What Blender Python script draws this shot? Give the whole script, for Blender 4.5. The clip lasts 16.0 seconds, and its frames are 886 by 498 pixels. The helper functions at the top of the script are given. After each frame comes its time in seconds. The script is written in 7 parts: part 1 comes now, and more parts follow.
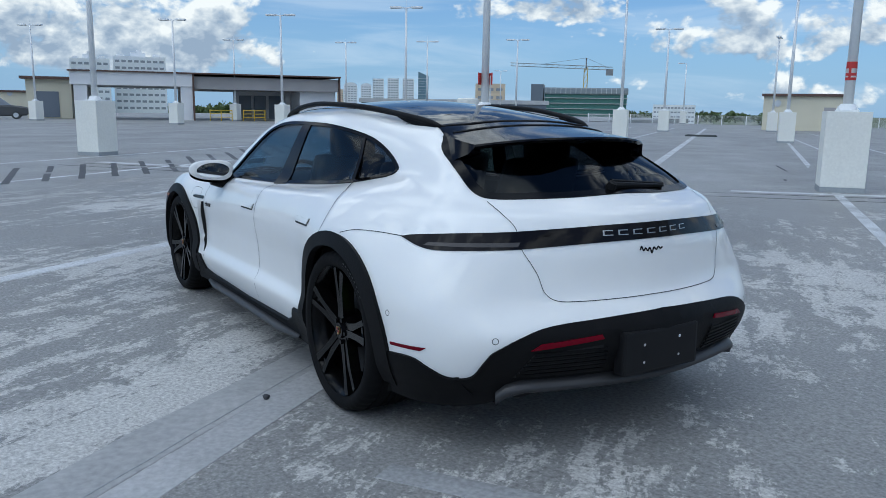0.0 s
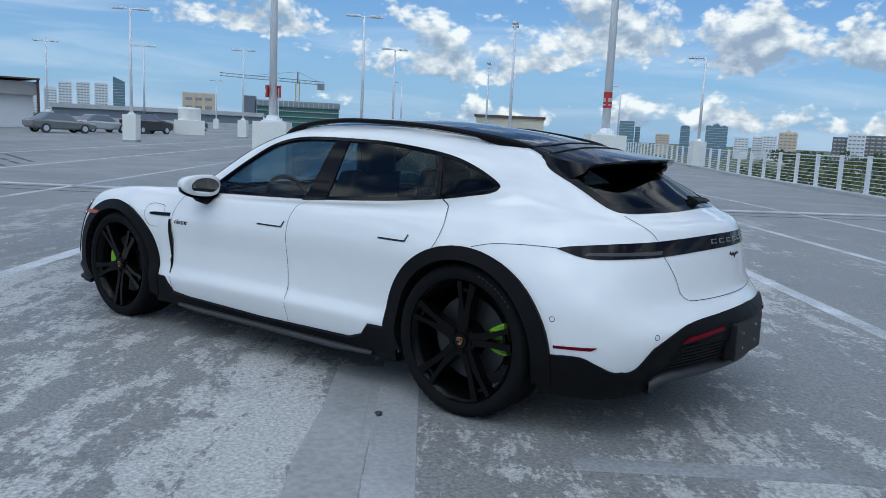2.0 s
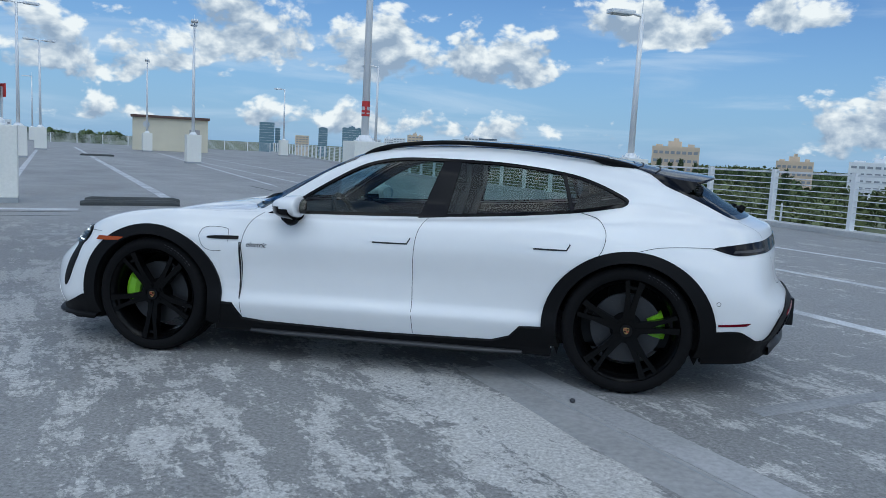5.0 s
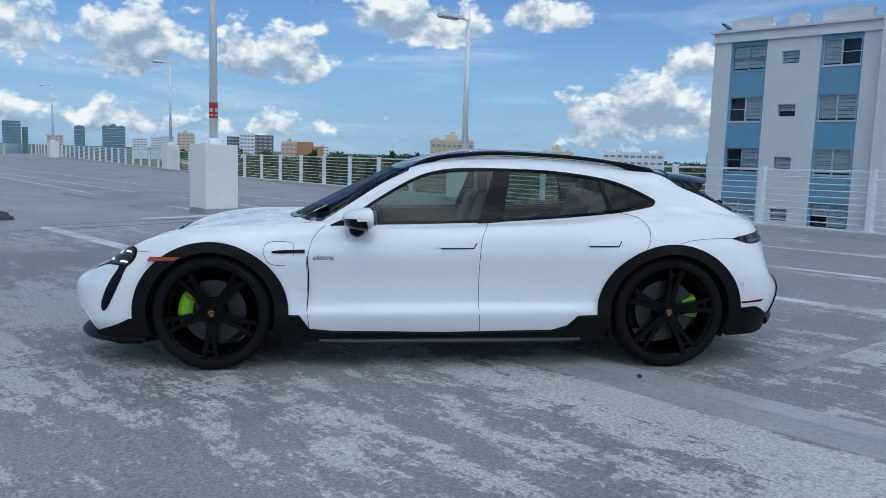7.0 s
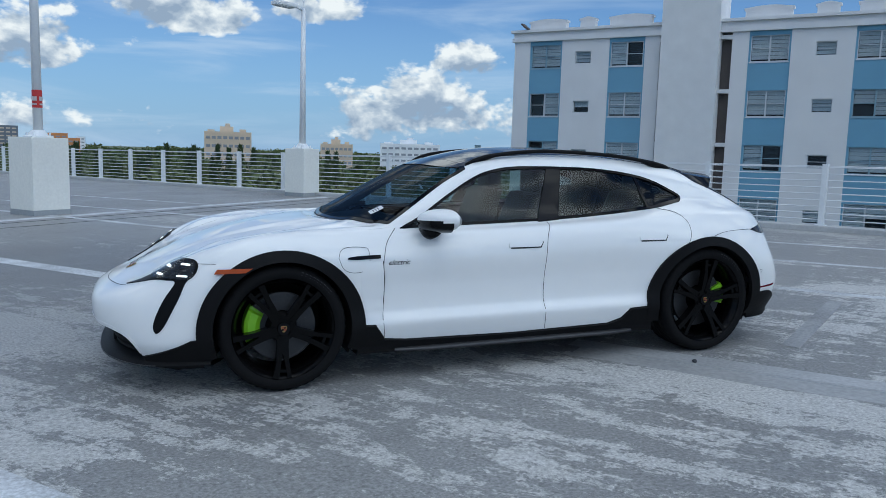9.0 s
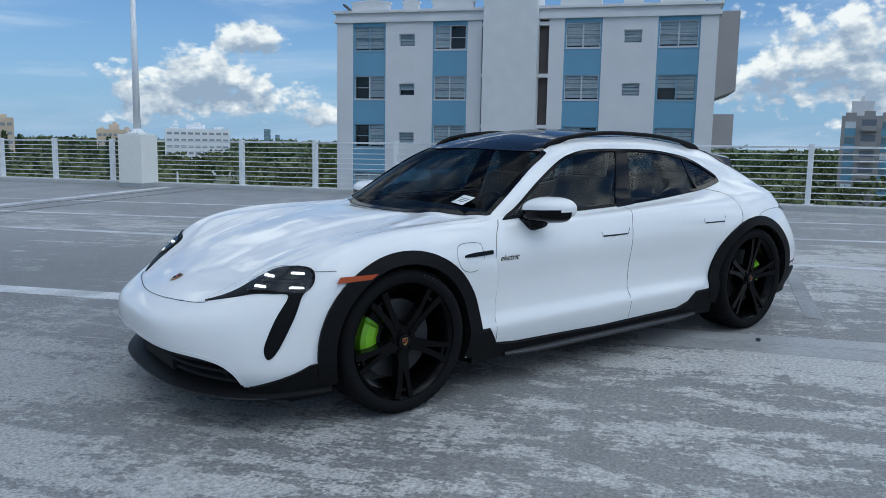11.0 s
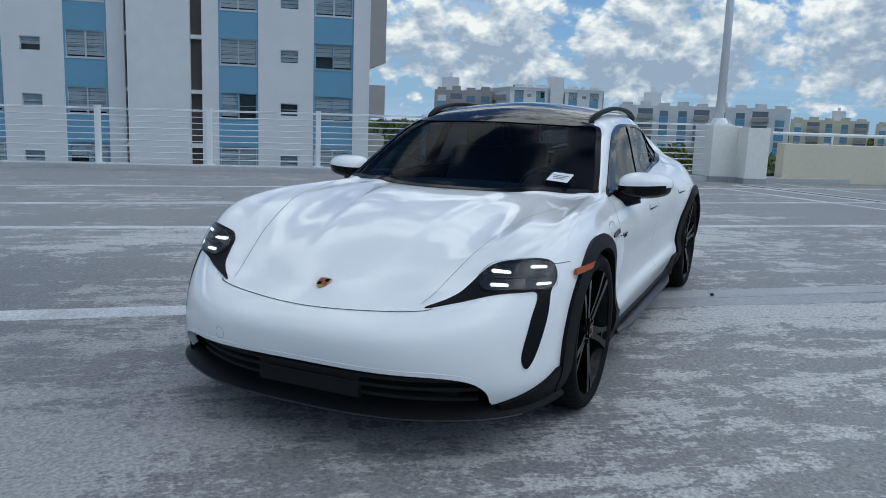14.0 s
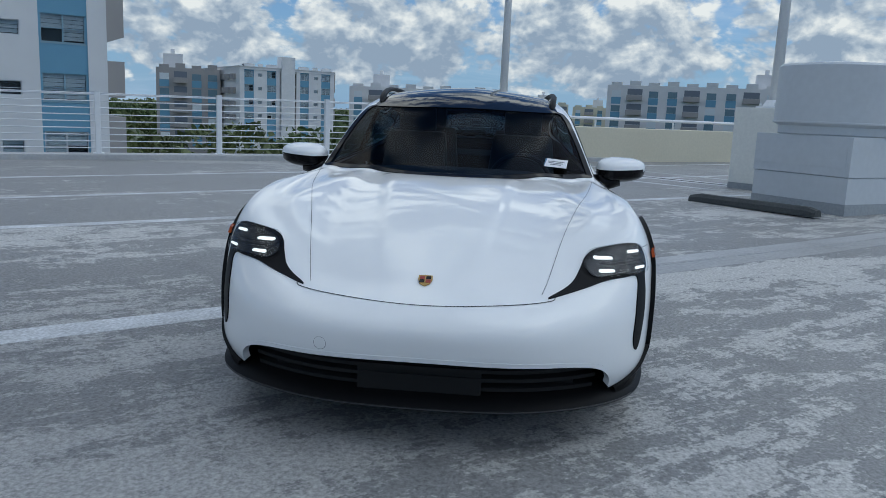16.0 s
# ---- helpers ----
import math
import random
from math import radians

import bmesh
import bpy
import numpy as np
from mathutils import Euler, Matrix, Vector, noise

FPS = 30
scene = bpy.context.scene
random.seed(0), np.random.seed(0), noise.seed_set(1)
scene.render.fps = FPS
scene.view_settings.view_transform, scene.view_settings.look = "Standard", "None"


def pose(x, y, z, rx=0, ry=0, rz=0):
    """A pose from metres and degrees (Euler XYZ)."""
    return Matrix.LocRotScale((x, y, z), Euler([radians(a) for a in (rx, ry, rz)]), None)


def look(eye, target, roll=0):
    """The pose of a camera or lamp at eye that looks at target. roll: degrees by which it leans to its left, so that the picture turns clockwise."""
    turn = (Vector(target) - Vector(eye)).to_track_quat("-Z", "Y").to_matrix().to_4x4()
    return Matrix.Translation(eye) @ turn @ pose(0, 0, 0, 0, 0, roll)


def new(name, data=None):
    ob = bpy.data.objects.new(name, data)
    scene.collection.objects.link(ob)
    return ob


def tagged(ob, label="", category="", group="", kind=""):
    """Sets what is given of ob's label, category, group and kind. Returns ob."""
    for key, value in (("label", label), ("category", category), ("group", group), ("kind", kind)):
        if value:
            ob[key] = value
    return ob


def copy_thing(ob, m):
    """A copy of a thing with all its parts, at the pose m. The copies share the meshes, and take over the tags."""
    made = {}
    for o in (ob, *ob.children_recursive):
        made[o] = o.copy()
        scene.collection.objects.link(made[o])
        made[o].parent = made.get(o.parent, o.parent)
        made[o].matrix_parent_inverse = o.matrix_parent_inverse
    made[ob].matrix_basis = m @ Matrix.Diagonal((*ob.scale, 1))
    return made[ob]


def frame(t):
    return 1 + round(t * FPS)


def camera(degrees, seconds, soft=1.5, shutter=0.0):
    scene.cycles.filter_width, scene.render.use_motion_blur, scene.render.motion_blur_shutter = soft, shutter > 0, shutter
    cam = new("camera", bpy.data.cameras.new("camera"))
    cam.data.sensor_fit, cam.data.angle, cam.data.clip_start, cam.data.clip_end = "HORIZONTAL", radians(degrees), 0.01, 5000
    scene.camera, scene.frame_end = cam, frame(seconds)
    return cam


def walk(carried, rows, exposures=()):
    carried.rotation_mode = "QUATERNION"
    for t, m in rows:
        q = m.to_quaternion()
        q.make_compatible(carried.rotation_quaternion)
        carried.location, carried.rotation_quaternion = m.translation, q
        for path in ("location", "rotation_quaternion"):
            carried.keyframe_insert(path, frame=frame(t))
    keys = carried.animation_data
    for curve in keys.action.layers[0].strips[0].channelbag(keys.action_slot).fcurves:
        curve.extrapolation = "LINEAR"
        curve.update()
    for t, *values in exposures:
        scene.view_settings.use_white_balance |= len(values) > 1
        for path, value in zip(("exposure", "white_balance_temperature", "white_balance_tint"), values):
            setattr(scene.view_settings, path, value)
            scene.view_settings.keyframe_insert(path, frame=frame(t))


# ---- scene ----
cam = camera(59.3, 16.0, soft=0.4)
PATH = [
    (0, (4.495, -2.307, 1.354), (2.824, -1.267, 0.997), 0.9),
    (0.5, (4.267, -2.669, 1.341), (2.705, -1.47, 0.996), 1.8),
    (1, (4.024, -3.03, 1.343), (2.577, -1.689, 1.016), 2.4),
    (1.5, (3.785, -3.42, 1.35), (2.465, -1.951, 1.037), 2.8),
    (2, (3.448, -3.777, 1.333), (2.262, -2.195, 1.032), 2.7),
    (2.5, (3.128, -4.123, 1.325), (2.076, -2.448, 1.031), 2.5),
    (3, (2.76, -4.388, 1.324), (1.844, -2.633, 1.036), 2.3),
    (3.5, (2.382, -4.616, 1.333), (1.602, -2.796, 1.05), 2.4),
    (4, (2.027, -4.897, 1.344), (1.382, -3.024, 1.071), 2.7),
    (4.5, (1.636, -5.091, 1.318), (1.125, -3.176, 1.057), 3.0),
    (7, (-0.457, -5.717, 1.348), (-0.279, -3.74, 1.106), 1.8),
    (7.5, (-0.895, -5.642, 1.352), (-0.579, -3.682, 1.109), 1.8),
    (8, (-1.343, -5.579, 1.373), (-0.888, -3.646, 1.132), 1.8),
    (8.5, (-1.773, -5.394, 1.355), (-1.178, -3.5, 1.113), 1.8),
    (9, (-2.185, -5.206, 1.335), (-1.458, -3.359, 1.09), 1.7),
    (11.5, (-3.79, -3.629, 1.29), (-2.502, -2.125, 1.005), 1.1),
    (12, (-4.085, -3.29, 1.296), (-2.692, -1.887, 0.999), 1.3),
    (12.5, (-4.284, -2.874, 1.267), (-2.785, -1.586, 0.958), 1.4),
    (13, (-4.511, -2.507, 1.245), (-2.909, -1.354, 0.926), 1.7),
    (13.5, (-4.707, -2.141, 1.237), (-3.004, -1.144, 0.912), 1.9),
    (14, (-4.849, -1.732, 1.253), (-3.056, -0.909, 0.925), 2.1),
    (14.5, (-5.039, -1.347, 1.24), (-3.172, -0.707, 0.913), 2.3),
    (15, (-5.106, -0.954, 1.222), (-3.188, -0.492, 0.893), 2.3),
    (15.5, (-5.137, -0.602, 1.218), (-3.188, -0.304, 0.881), 2.5),
    (16, (-5.159, -0.308, 1.227), (-3.196, -0.144, 0.879), 2.5),
]
walk(cam, [(t, look(eye, target, roll)) for t, eye, target, roll in PATH], [(0.0, 0.24, 6030, 4), (4.5, 0.15, 5980, 4), (8.0, 0.15, 5980, 4), (11.0, 0.18, 6080, 4), (12.3, 0.25, 6180, 4), (14.5, 0.12, 6180, 4), (16.0, 0.02, 6150, 4)])

# light and exposure
SKY, CLOUD, VEIL = 0.072, 1.18, 1.0
CLOUD_LO, CLOUD_HI = 0.482, 0.57
LOW_CLOUD = 0.84
SUN_POWER, SUN_SOFT = 0.56, 64.0

# ---- world, sun ----
SUN_AZ, SUN_EL = radians(-70), radians(57)
SUN_DIR = Vector((math.cos(SUN_AZ) * math.cos(SUN_EL), math.sin(SUN_AZ) * math.cos(SUN_EL), math.sin(SUN_EL)))
world = bpy.data.worlds.new("World")
scene.world = world
world.use_nodes = True
wn, wl = world.node_tree.nodes, world.node_tree.links
wn.clear()


def wnode(kind, **values):
    n = wn.new(kind)
    for k, v in values.items():
        n.inputs[k].default_value = v
    return n


def wmath(op, a, b=None):
    n = wn.new("ShaderNodeMath")
    n.operation = op
    for i, v in enumerate((a, b)):
        if v is None:
            continue
        if isinstance(v, (int, float)):
            n.inputs[i].default_value = v
        else:
            wl.new(v, n.inputs[i])
    return n.outputs[0]


sky = wn.new("ShaderNodeTexSky")
sky.sky_type, sky.sun_disc = "NISHITA", False
sky.sun_elevation, sky.sun_rotation = SUN_EL, math.atan2(SUN_DIR.x, SUN_DIR.y)
sky.air_density, sky.dust_density, sky.ozone_density, sky.altitude = 1.0, 0.0, 3.0, 20
coord = wn.new("ShaderNodeTexCoord")


axes = wn.new("ShaderNodeSeparateXYZ")
wl.new(coord.outputs["Generated"], axes.inputs[0])
height = wmath("MAXIMUM", axes.outputs[2], 0.0)
spread_ = wmath("DIVIDE", 1.0, wmath("ADD", height, 0.42))


def cloud_noise(lift, scale, detail, rough, off):
    """Cumulus density in a direction of the sky, smaller and closer together towards the horizon."""
    up = wmath("ADD", wmath("MULTIPLY", height, 1.35), lift)
    pack = wn.new("ShaderNodeCombineXYZ")
    wl.new(wmath("MULTIPLY", axes.outputs[0], spread_), pack.inputs[0])
    wl.new(wmath("MULTIPLY", axes.outputs[1], spread_), pack.inputs[1])
    wl.new(wmath("MULTIPLY", up, spread_), pack.inputs[2])
    move = wn.new("ShaderNodeMapping")
    move.inputs["Location"].default_value = off
    wl.new(pack.outputs[0], move.inputs["Vector"])
    n = wnode("ShaderNodeTexNoise", Scale=scale, Detail=detail, Roughness=rough, Distortion=0.1)
    wl.new(move.outputs[0], n.inputs["Vector"])
    return n.outputs["Fac"]


OFF = (3.1, 1.7, 0.4)
# thicker cover towards +x and, out of view, behind the veiled sun, looser the other ways
thin = wmath("ADD", wmath("MULTIPLY", wmath("ADD", axes.outputs[0], wmath("MULTIPLY", axes.outputs[1], -0.3)), 0.025), wmath("MULTIPLY", wmath("ABSOLUTE", axes.outputs[0]), 0.028))
thin = wmath("MULTIPLY", thin, wmath("SUBTRACT", 1.0, height))
# unseen cloud on the -y side, added to whiten the light
thin = wmath("ADD", thin, wmath("MULTIPLY", wmath("MAXIMUM", wmath("MULTIPLY", axes.outputs[1], -1.0), 0.0), 0.035))
dens = wmath("ADD", cloud_noise(0.0, 4.3, 11.0, 0.60, OFF), thin)
above = wmath("ADD", cloud_noise(0.06, 4.3, 5.0, 0.55, OFF), thin)
body_ = wmath("ADD", cloud_noise(0.0, 4.3, 3.0, 0.5, OFF), thin)
cover = wn.new("ShaderNodeMapRange")
cover.interpolation_type = "SMOOTHSTEP"
cover.inputs[1].default_value, cover.inputs[2].default_value = CLOUD_LO, CLOUD_HI
wl.new(dens, cover.inputs[0])
shade = wn.new("ShaderNodeMapRange")
shade.inputs[1].default_value, shade.inputs[2].default_value = -0.07, 0.07
wl.new(wmath("SUBTRACT", dens, wmath("ADD", wmath("MULTIPLY", above, 0.75), wmath("MULTIPLY", body_, 0.25))), shade.inputs[0])
tone = wn.new("ShaderNodeValToRGB")
tone.color_ramp.elements[0].position, tone.color_ramp.elements[0].color = 0.10, (0.30, 0.36, 0.46, 1)
tone.color_ramp.elements[1].position, tone.color_ramp.elements[1].color = 0.75, (0.97, 0.985, 1.0, 1)
mid = tone.color_ramp.elements.new(0.42)
mid.color = (0.52, 0.58, 0.67, 1)
wl.new(shade.outputs[0], tone.inputs[0])
sky_gain = wn.new("ShaderNodeMixRGB")
sky_gain.blend_type = "MULTIPLY"
sky_gain.inputs[0].default_value = 1
sky_gain.inputs[2].default_value = (SKY * 0.80, SKY * 0.97, SKY * 1.22, 1)
wl.new(sky.outputs[0], sky_gain.inputs[1])
cloud_gain = wn.new("ShaderNodeMixRGB")
cloud_gain.blend_type = "MULTIPLY"
cloud_gain.inputs[0].default_value = 1
cloud_gain.inputs[2].default_value = (CLOUD, CLOUD, CLOUD, 1)
wl.new(tone.outputs[0], cloud_gain.inputs[1])
# clouds are brighter round the veiled sun
facing = wn.new("ShaderNodeVectorMath")
facing.operation = "DOT_PRODUCT"
facing.inputs[1].default_value = SUN_DIR
wl.new(coord.outputs["Generated"], facing.inputs[0])
veil = wmath("ADD", 1.0, wmath("MULTIPLY", wmath("POWER", wmath("MAXIMUM", facing.outputs["Value"], 0.0), 4.0), VEIL))
lit_cloud = wn.new("ShaderNodeMixRGB")
lit_cloud.blend_type = "MULTIPLY"
lit_cloud.inputs[0].default_value = 1
wl.new(cloud_gain.outputs[0], lit_cloud.inputs[1])
wl.new(veil, lit_cloud.inputs[2])


def wramp(v, lo, hi, a=0.0, b=1.0, smooth=False):
    r = wn.new("ShaderNodeMapRange")
    r.interpolation_type = "SMOOTHSTEP" if smooth else "LINEAR"
    for i, q in enumerate((lo, hi, a, b)):
        r.inputs[i + 1].default_value = q
    wl.new(v, r.inputs[0])
    return r.outputs[0]


def wmix(f, a, b):
    x = wn.new("ShaderNodeMixRGB")
    for i, q in enumerate((f, a, b)):
        if isinstance(q, tuple):
            x.inputs[i].default_value = (*q, 1)
        elif isinstance(q, (int, float)):
            x.inputs[i].default_value = q
        else:
            wl.new(q, x.inputs[i])
    return x.outputs[0]


# banks of cumulus over the town: bearing, base, half width, height (degrees) and weight
BANKS = ((172, 1.0, 13, 8.5, 1.2), (142, 5.6, 7, 4.5, 1), (127, 2.6, 11, 7, 1.1), (116, 4.8, 8, 7, 1.1), (106, 4.0, 7, 6.4, 1.1), (97, 4.2, 7, 6.4, 1),
         (87, 7.4, 6, 5, 1.1), (78, 8.6, 4, 3.6, .9), (70, .6, 8.5, 6.2, 1.2), (67, 5.3, 3.4, 3.4, 1.1), (112, .5, 30, 2.8, .62), (64, .5, 16, 2.6, .6),
         (24, 0.5, 12, 12, 1.3), (9, 0.5, 11, 12, 1.4), (-6, 0.5, 11, 12, 1.4), (-21, 0.5, 11, 12, 1.4),
         # the last row is out of view, added for neutral light and window reflections
         (-50, 1.0, 16, 11, 1.1), (-84, 2.0, 15, 9, 1.0), (-115, 1.0, 16, 11, 1.1), (-150, 1.5, 14, 9, 1.0))
bearing = wmath("MULTIPLY", wmath("ARCTAN2", axes.outputs[1], axes.outputs[0]), 57.2958)
rise = wmath("MULTIPLY", wmath("ARCSINE", axes.outputs[2]), 57.2958)
bank, weights, levels = None, None, None
for b_az, b_el, b_w, b_h, b_k in BANKS:
    du = wmath("MULTIPLY", wmath("SUBTRACT", bearing, b_az), 1 / b_w)
    dv = wmath("MULTIPLY", wmath("SUBTRACT", rise, b_el + 0.3 * b_h), 1 / (0.7 * b_h))
    dv = wmath("MAXIMUM", dv, wmath("MULTIPLY", dv, -2.4))
    inner = wmath("MULTIPLY", wmath("SUBTRACT", 1.0, wmath("ADD", wmath("MULTIPLY", du, du), wmath("MULTIPLY", dv, dv))), b_k)
    bank = inner if bank is None else wmath("MAXIMUM", bank, inner)
    share = wmath("MAXIMUM", inner, 0.001)
    level = wmath("MULTIPLY", share, wmath("MULTIPLY", wmath("SUBTRACT", rise, b_el), 1 / b_h))
    weights = share if weights is None else wmath("ADD", weights, share)
    levels = level if levels is None else wmath("ADD", levels, level)


def puffs(lift):
    """Billowing cumulus density, a little above a direction."""
    pack = wn.new("ShaderNodeCombineXYZ")
    wl.new(axes.outputs[0], pack.inputs[0])
    wl.new(axes.outputs[1], pack.inputs[1])
    wl.new(wmath("ADD", wmath("MULTIPLY", axes.outputs[2], 1.5), lift), pack.inputs[2])
    n = wnode("ShaderNodeTexNoise", Scale=13.0, Detail=9.0, Roughness=0.58, Distortion=0.25)
    v = wn.new("ShaderNodeTexVoronoi")
    v.feature = "SMOOTH_F1"
    for key, value in (("Scale", 34.0), ("Detail", 2.0), ("Roughness", 0.6), ("Smoothness", 0.35)):
        v.inputs[key].default_value = value
    for x in (n, v):
        wl.new(pack.outputs[0], x.inputs["Vector"])
    return wmath("ADD", n.outputs["Fac"], wmath("MULTIPLY", wmath("SUBTRACT", 0.42, v.outputs["Distance"]), 0.15))


billow = puffs(0.0)
mass = wmath("ADD", billow, wmath("MULTIPLY", wmath("MAXIMUM", bank, -0.8), 0.26))
low_cover = wramp(mass, 0.52, 0.65, smooth=True)
light = wmath("ADD", wmath("MULTIPLY", wmath("DIVIDE", levels, weights), 0.50), wmath("MULTIPLY", wmath("SUBTRACT", billow, puffs(0.03)), 2.2))
light = wmath("ADD", light, wmath("MULTIPLY", wramp(mass, 0.58, 0.95), -0.34))
low_tone = wn.new("ShaderNodeValToRGB")
low_tone.color_ramp.elements[0].position, low_tone.color_ramp.elements[0].color = 0.0, (0.34, 0.42, 0.54, 1)
low_tone.color_ramp.elements[1].position, low_tone.color_ramp.elements[1].color = 0.50, (0.98, 0.97, 0.95, 1)
mid = low_tone.color_ramp.elements.new(0.22)
mid.color = (0.56, 0.62, 0.70, 1)
wl.new(wmath("ADD", light, 0.07), low_tone.inputs[0])
low_cloud = wmix(1.0, low_tone.outputs[0], (LOW_CLOUD, LOW_CLOUD, LOW_CLOUD))
low_cloud.node.blend_type = "MULTIPLY"
# a clear blue band over the horizon with thin drawn-out veils
clear = wmix(wramp(rise, 0.0, 11.0, 0.85, 0.0), sky_gain.outputs[0], (0.21, 0.355, 0.56))
pack = wn.new("ShaderNodeCombineXYZ")
wl.new(wmath("MULTIPLY", bearing, 0.055), pack.inputs[0])
wl.new(wmath("MULTIPLY", rise, 0.42), pack.inputs[1])
streaks = wnode("ShaderNodeTexNoise", Scale=1.0, Detail=6.0, Roughness=0.55, Distortion=0.6)
wl.new(pack.outputs[0], streaks.inputs["Vector"])
haze = wmath("MULTIPLY", wramp(streaks.outputs["Fac"], 0.46, 0.72, 0.0, 0.42, True), wramp(rise, 14.0, 9.0))
clear = wmix(haze, clear, (0.56, 0.64, 0.74))
high = wramp(rise, 11.0, 20.0, smooth=True)
cover_all = wmath("ADD", wmath("MULTIPLY", cover.outputs[0], high), wmath("MULTIPLY", low_cover, wmath("SUBTRACT", 1.0, high)))
both = wn.new("ShaderNodeMixRGB")
wl.new(cover_all, both.inputs[0])
wl.new(clear, both.inputs[1])
wl.new(wmix(high, low_cloud, lit_cloud.outputs[0]), both.inputs[2])
bg, wout = wn.new("ShaderNodeBackground"), wn.new("ShaderNodeOutputWorld")
wl.new(both.outputs[0], bg.inputs[0])
bg.inputs[1].default_value = 1.0
wl.new(bg.outputs[0], wout.inputs[0])

sun = new("sun", bpy.data.lights.new("sun", "SUN"))
sun.data.energy, sun.data.angle, sun.data.color = SUN_POWER, radians(SUN_SOFT), (0.965, 0.985, 1.0)
sun.matrix_world = look(SUN_DIR * 50, (0, 0, 0))


# ---- materials ----
def material(name, colour, rough=0.5, metal=0.0, vary=0.0, grain=8.0, bump=0.0, coat=0.0, spread=0.0, emit=0.0, spec=0.5, stretch=(1, 1, 1)):
    """A surface with two scales of variation in its colour and a fine relief."""
    m = bpy.data.materials.new(name)
    m.use_nodes = True
    n, l = m.node_tree.nodes, m.node_tree.links
    b = n["Principled BSDF"]
    b.inputs["Base Color"].default_value = (*colour, 1)
    b.inputs["Roughness"].default_value, b.inputs["Metallic"].default_value = rough, metal
    b.inputs["Coat Weight"].default_value, b.inputs["Coat Roughness"].default_value = coat, 0.03
    b.inputs["Specular IOR Level"].default_value = spec
    if emit:
        b.inputs["Emission Color"].default_value, b.inputs["Emission Strength"].default_value = (*colour, 1), emit
    if vary or bump or spread:
        tc, mp = n.new("ShaderNodeTexCoord"), n.new("ShaderNodeMapping")
        mp.inputs["Scale"].default_value = stretch
        l.new(tc.outputs["Object"], mp.inputs["Vector"])
        big, fine = n.new("ShaderNodeTexNoise"), n.new("ShaderNodeTexNoise")
        big.inputs["Scale"].default_value, big.inputs["Detail"].default_value = grain * 0.13, 5
        fine.inputs["Scale"].default_value, fine.inputs["Detail"].default_value = grain * 4, 6
        for x in (big, fine):
            l.new(mp.outputs[0], x.inputs["Vector"])
        add = n.new("ShaderNodeMath")
        add.operation = "ADD"
        l.new(big.outputs["Fac"], add.inputs[0])
        l.new(fine.outputs["Fac"], add.inputs[1])
        fac = add.outputs[0]
        if spread:
            info = n.new("ShaderNodeObjectInfo")
            mul = n.new("ShaderNodeMath")
            mul.operation, mul.inputs[1].default_value = "MULTIPLY_ADD", spread
            l.new(info.outputs["Random"], mul.inputs[0])
            l.new(fac, mul.inputs[2])
            fac = mul.outputs[0]
        ramp = n.new("ShaderNodeMapRange")
        ramp.inputs[1].default_value, ramp.inputs[2].default_value = 0.65, 1.35
        ramp.inputs[3].default_value, ramp.inputs[4].default_value = 1 - vary, 1 + vary
        l.new(fac, ramp.inputs[0])
        tint = n.new("ShaderNodeMixRGB")
        tint.blend_type = "MULTIPLY"
        tint.inputs[0].default_value = 1
        tint.inputs[1].default_value = (*colour, 1)
        l.new(ramp.outputs[0], tint.inputs[2])
        l.new(tint.outputs[0], b.inputs["Base Color"])
        if bump:
            bp = n.new("ShaderNodeBump")
            bp.inputs["Strength"].default_value, bp.inputs["Distance"].default_value = bump, 0.01
            l.new(fine.outputs["Fac"], bp.inputs["Height"])
            l.new(bp.outputs[0], b.inputs["Normal"])
    return m


def glass(name, tint, clear=0.85, rough=0.0, ior=1.35, gloss=0.75):
    """A pane: clear with a tint, with the gloss of glass."""
    m = bpy.data.materials.new(name)
    m.use_nodes = True
    n, l = m.node_tree.nodes, m.node_tree.links
    n.remove(n["Principled BSDF"])
    t, g, mix, fr = (n.new("ShaderNode" + k) for k in ("BsdfTransparent", "BsdfGlossy", "MixShader", "Fresnel"))
    t.inputs[0].default_value = (*(c * clear for c in tint), 1)
    g.inputs["Roughness"].default_value = rough
    fr.inputs["IOR"].default_value = ior
    less = n.new("ShaderNodeMath")
    less.operation, less.inputs[1].default_value = "MULTIPLY", gloss
    l.new(fr.outputs[0], less.inputs[0])
    l.new(less.outputs[0], mix.inputs[0])
    l.new(t.outputs[0], mix.inputs[1])
    l.new(g.outputs[0], mix.inputs[2])
    l.new(mix.outputs[0], n["Material Output"].inputs[0])
    return m


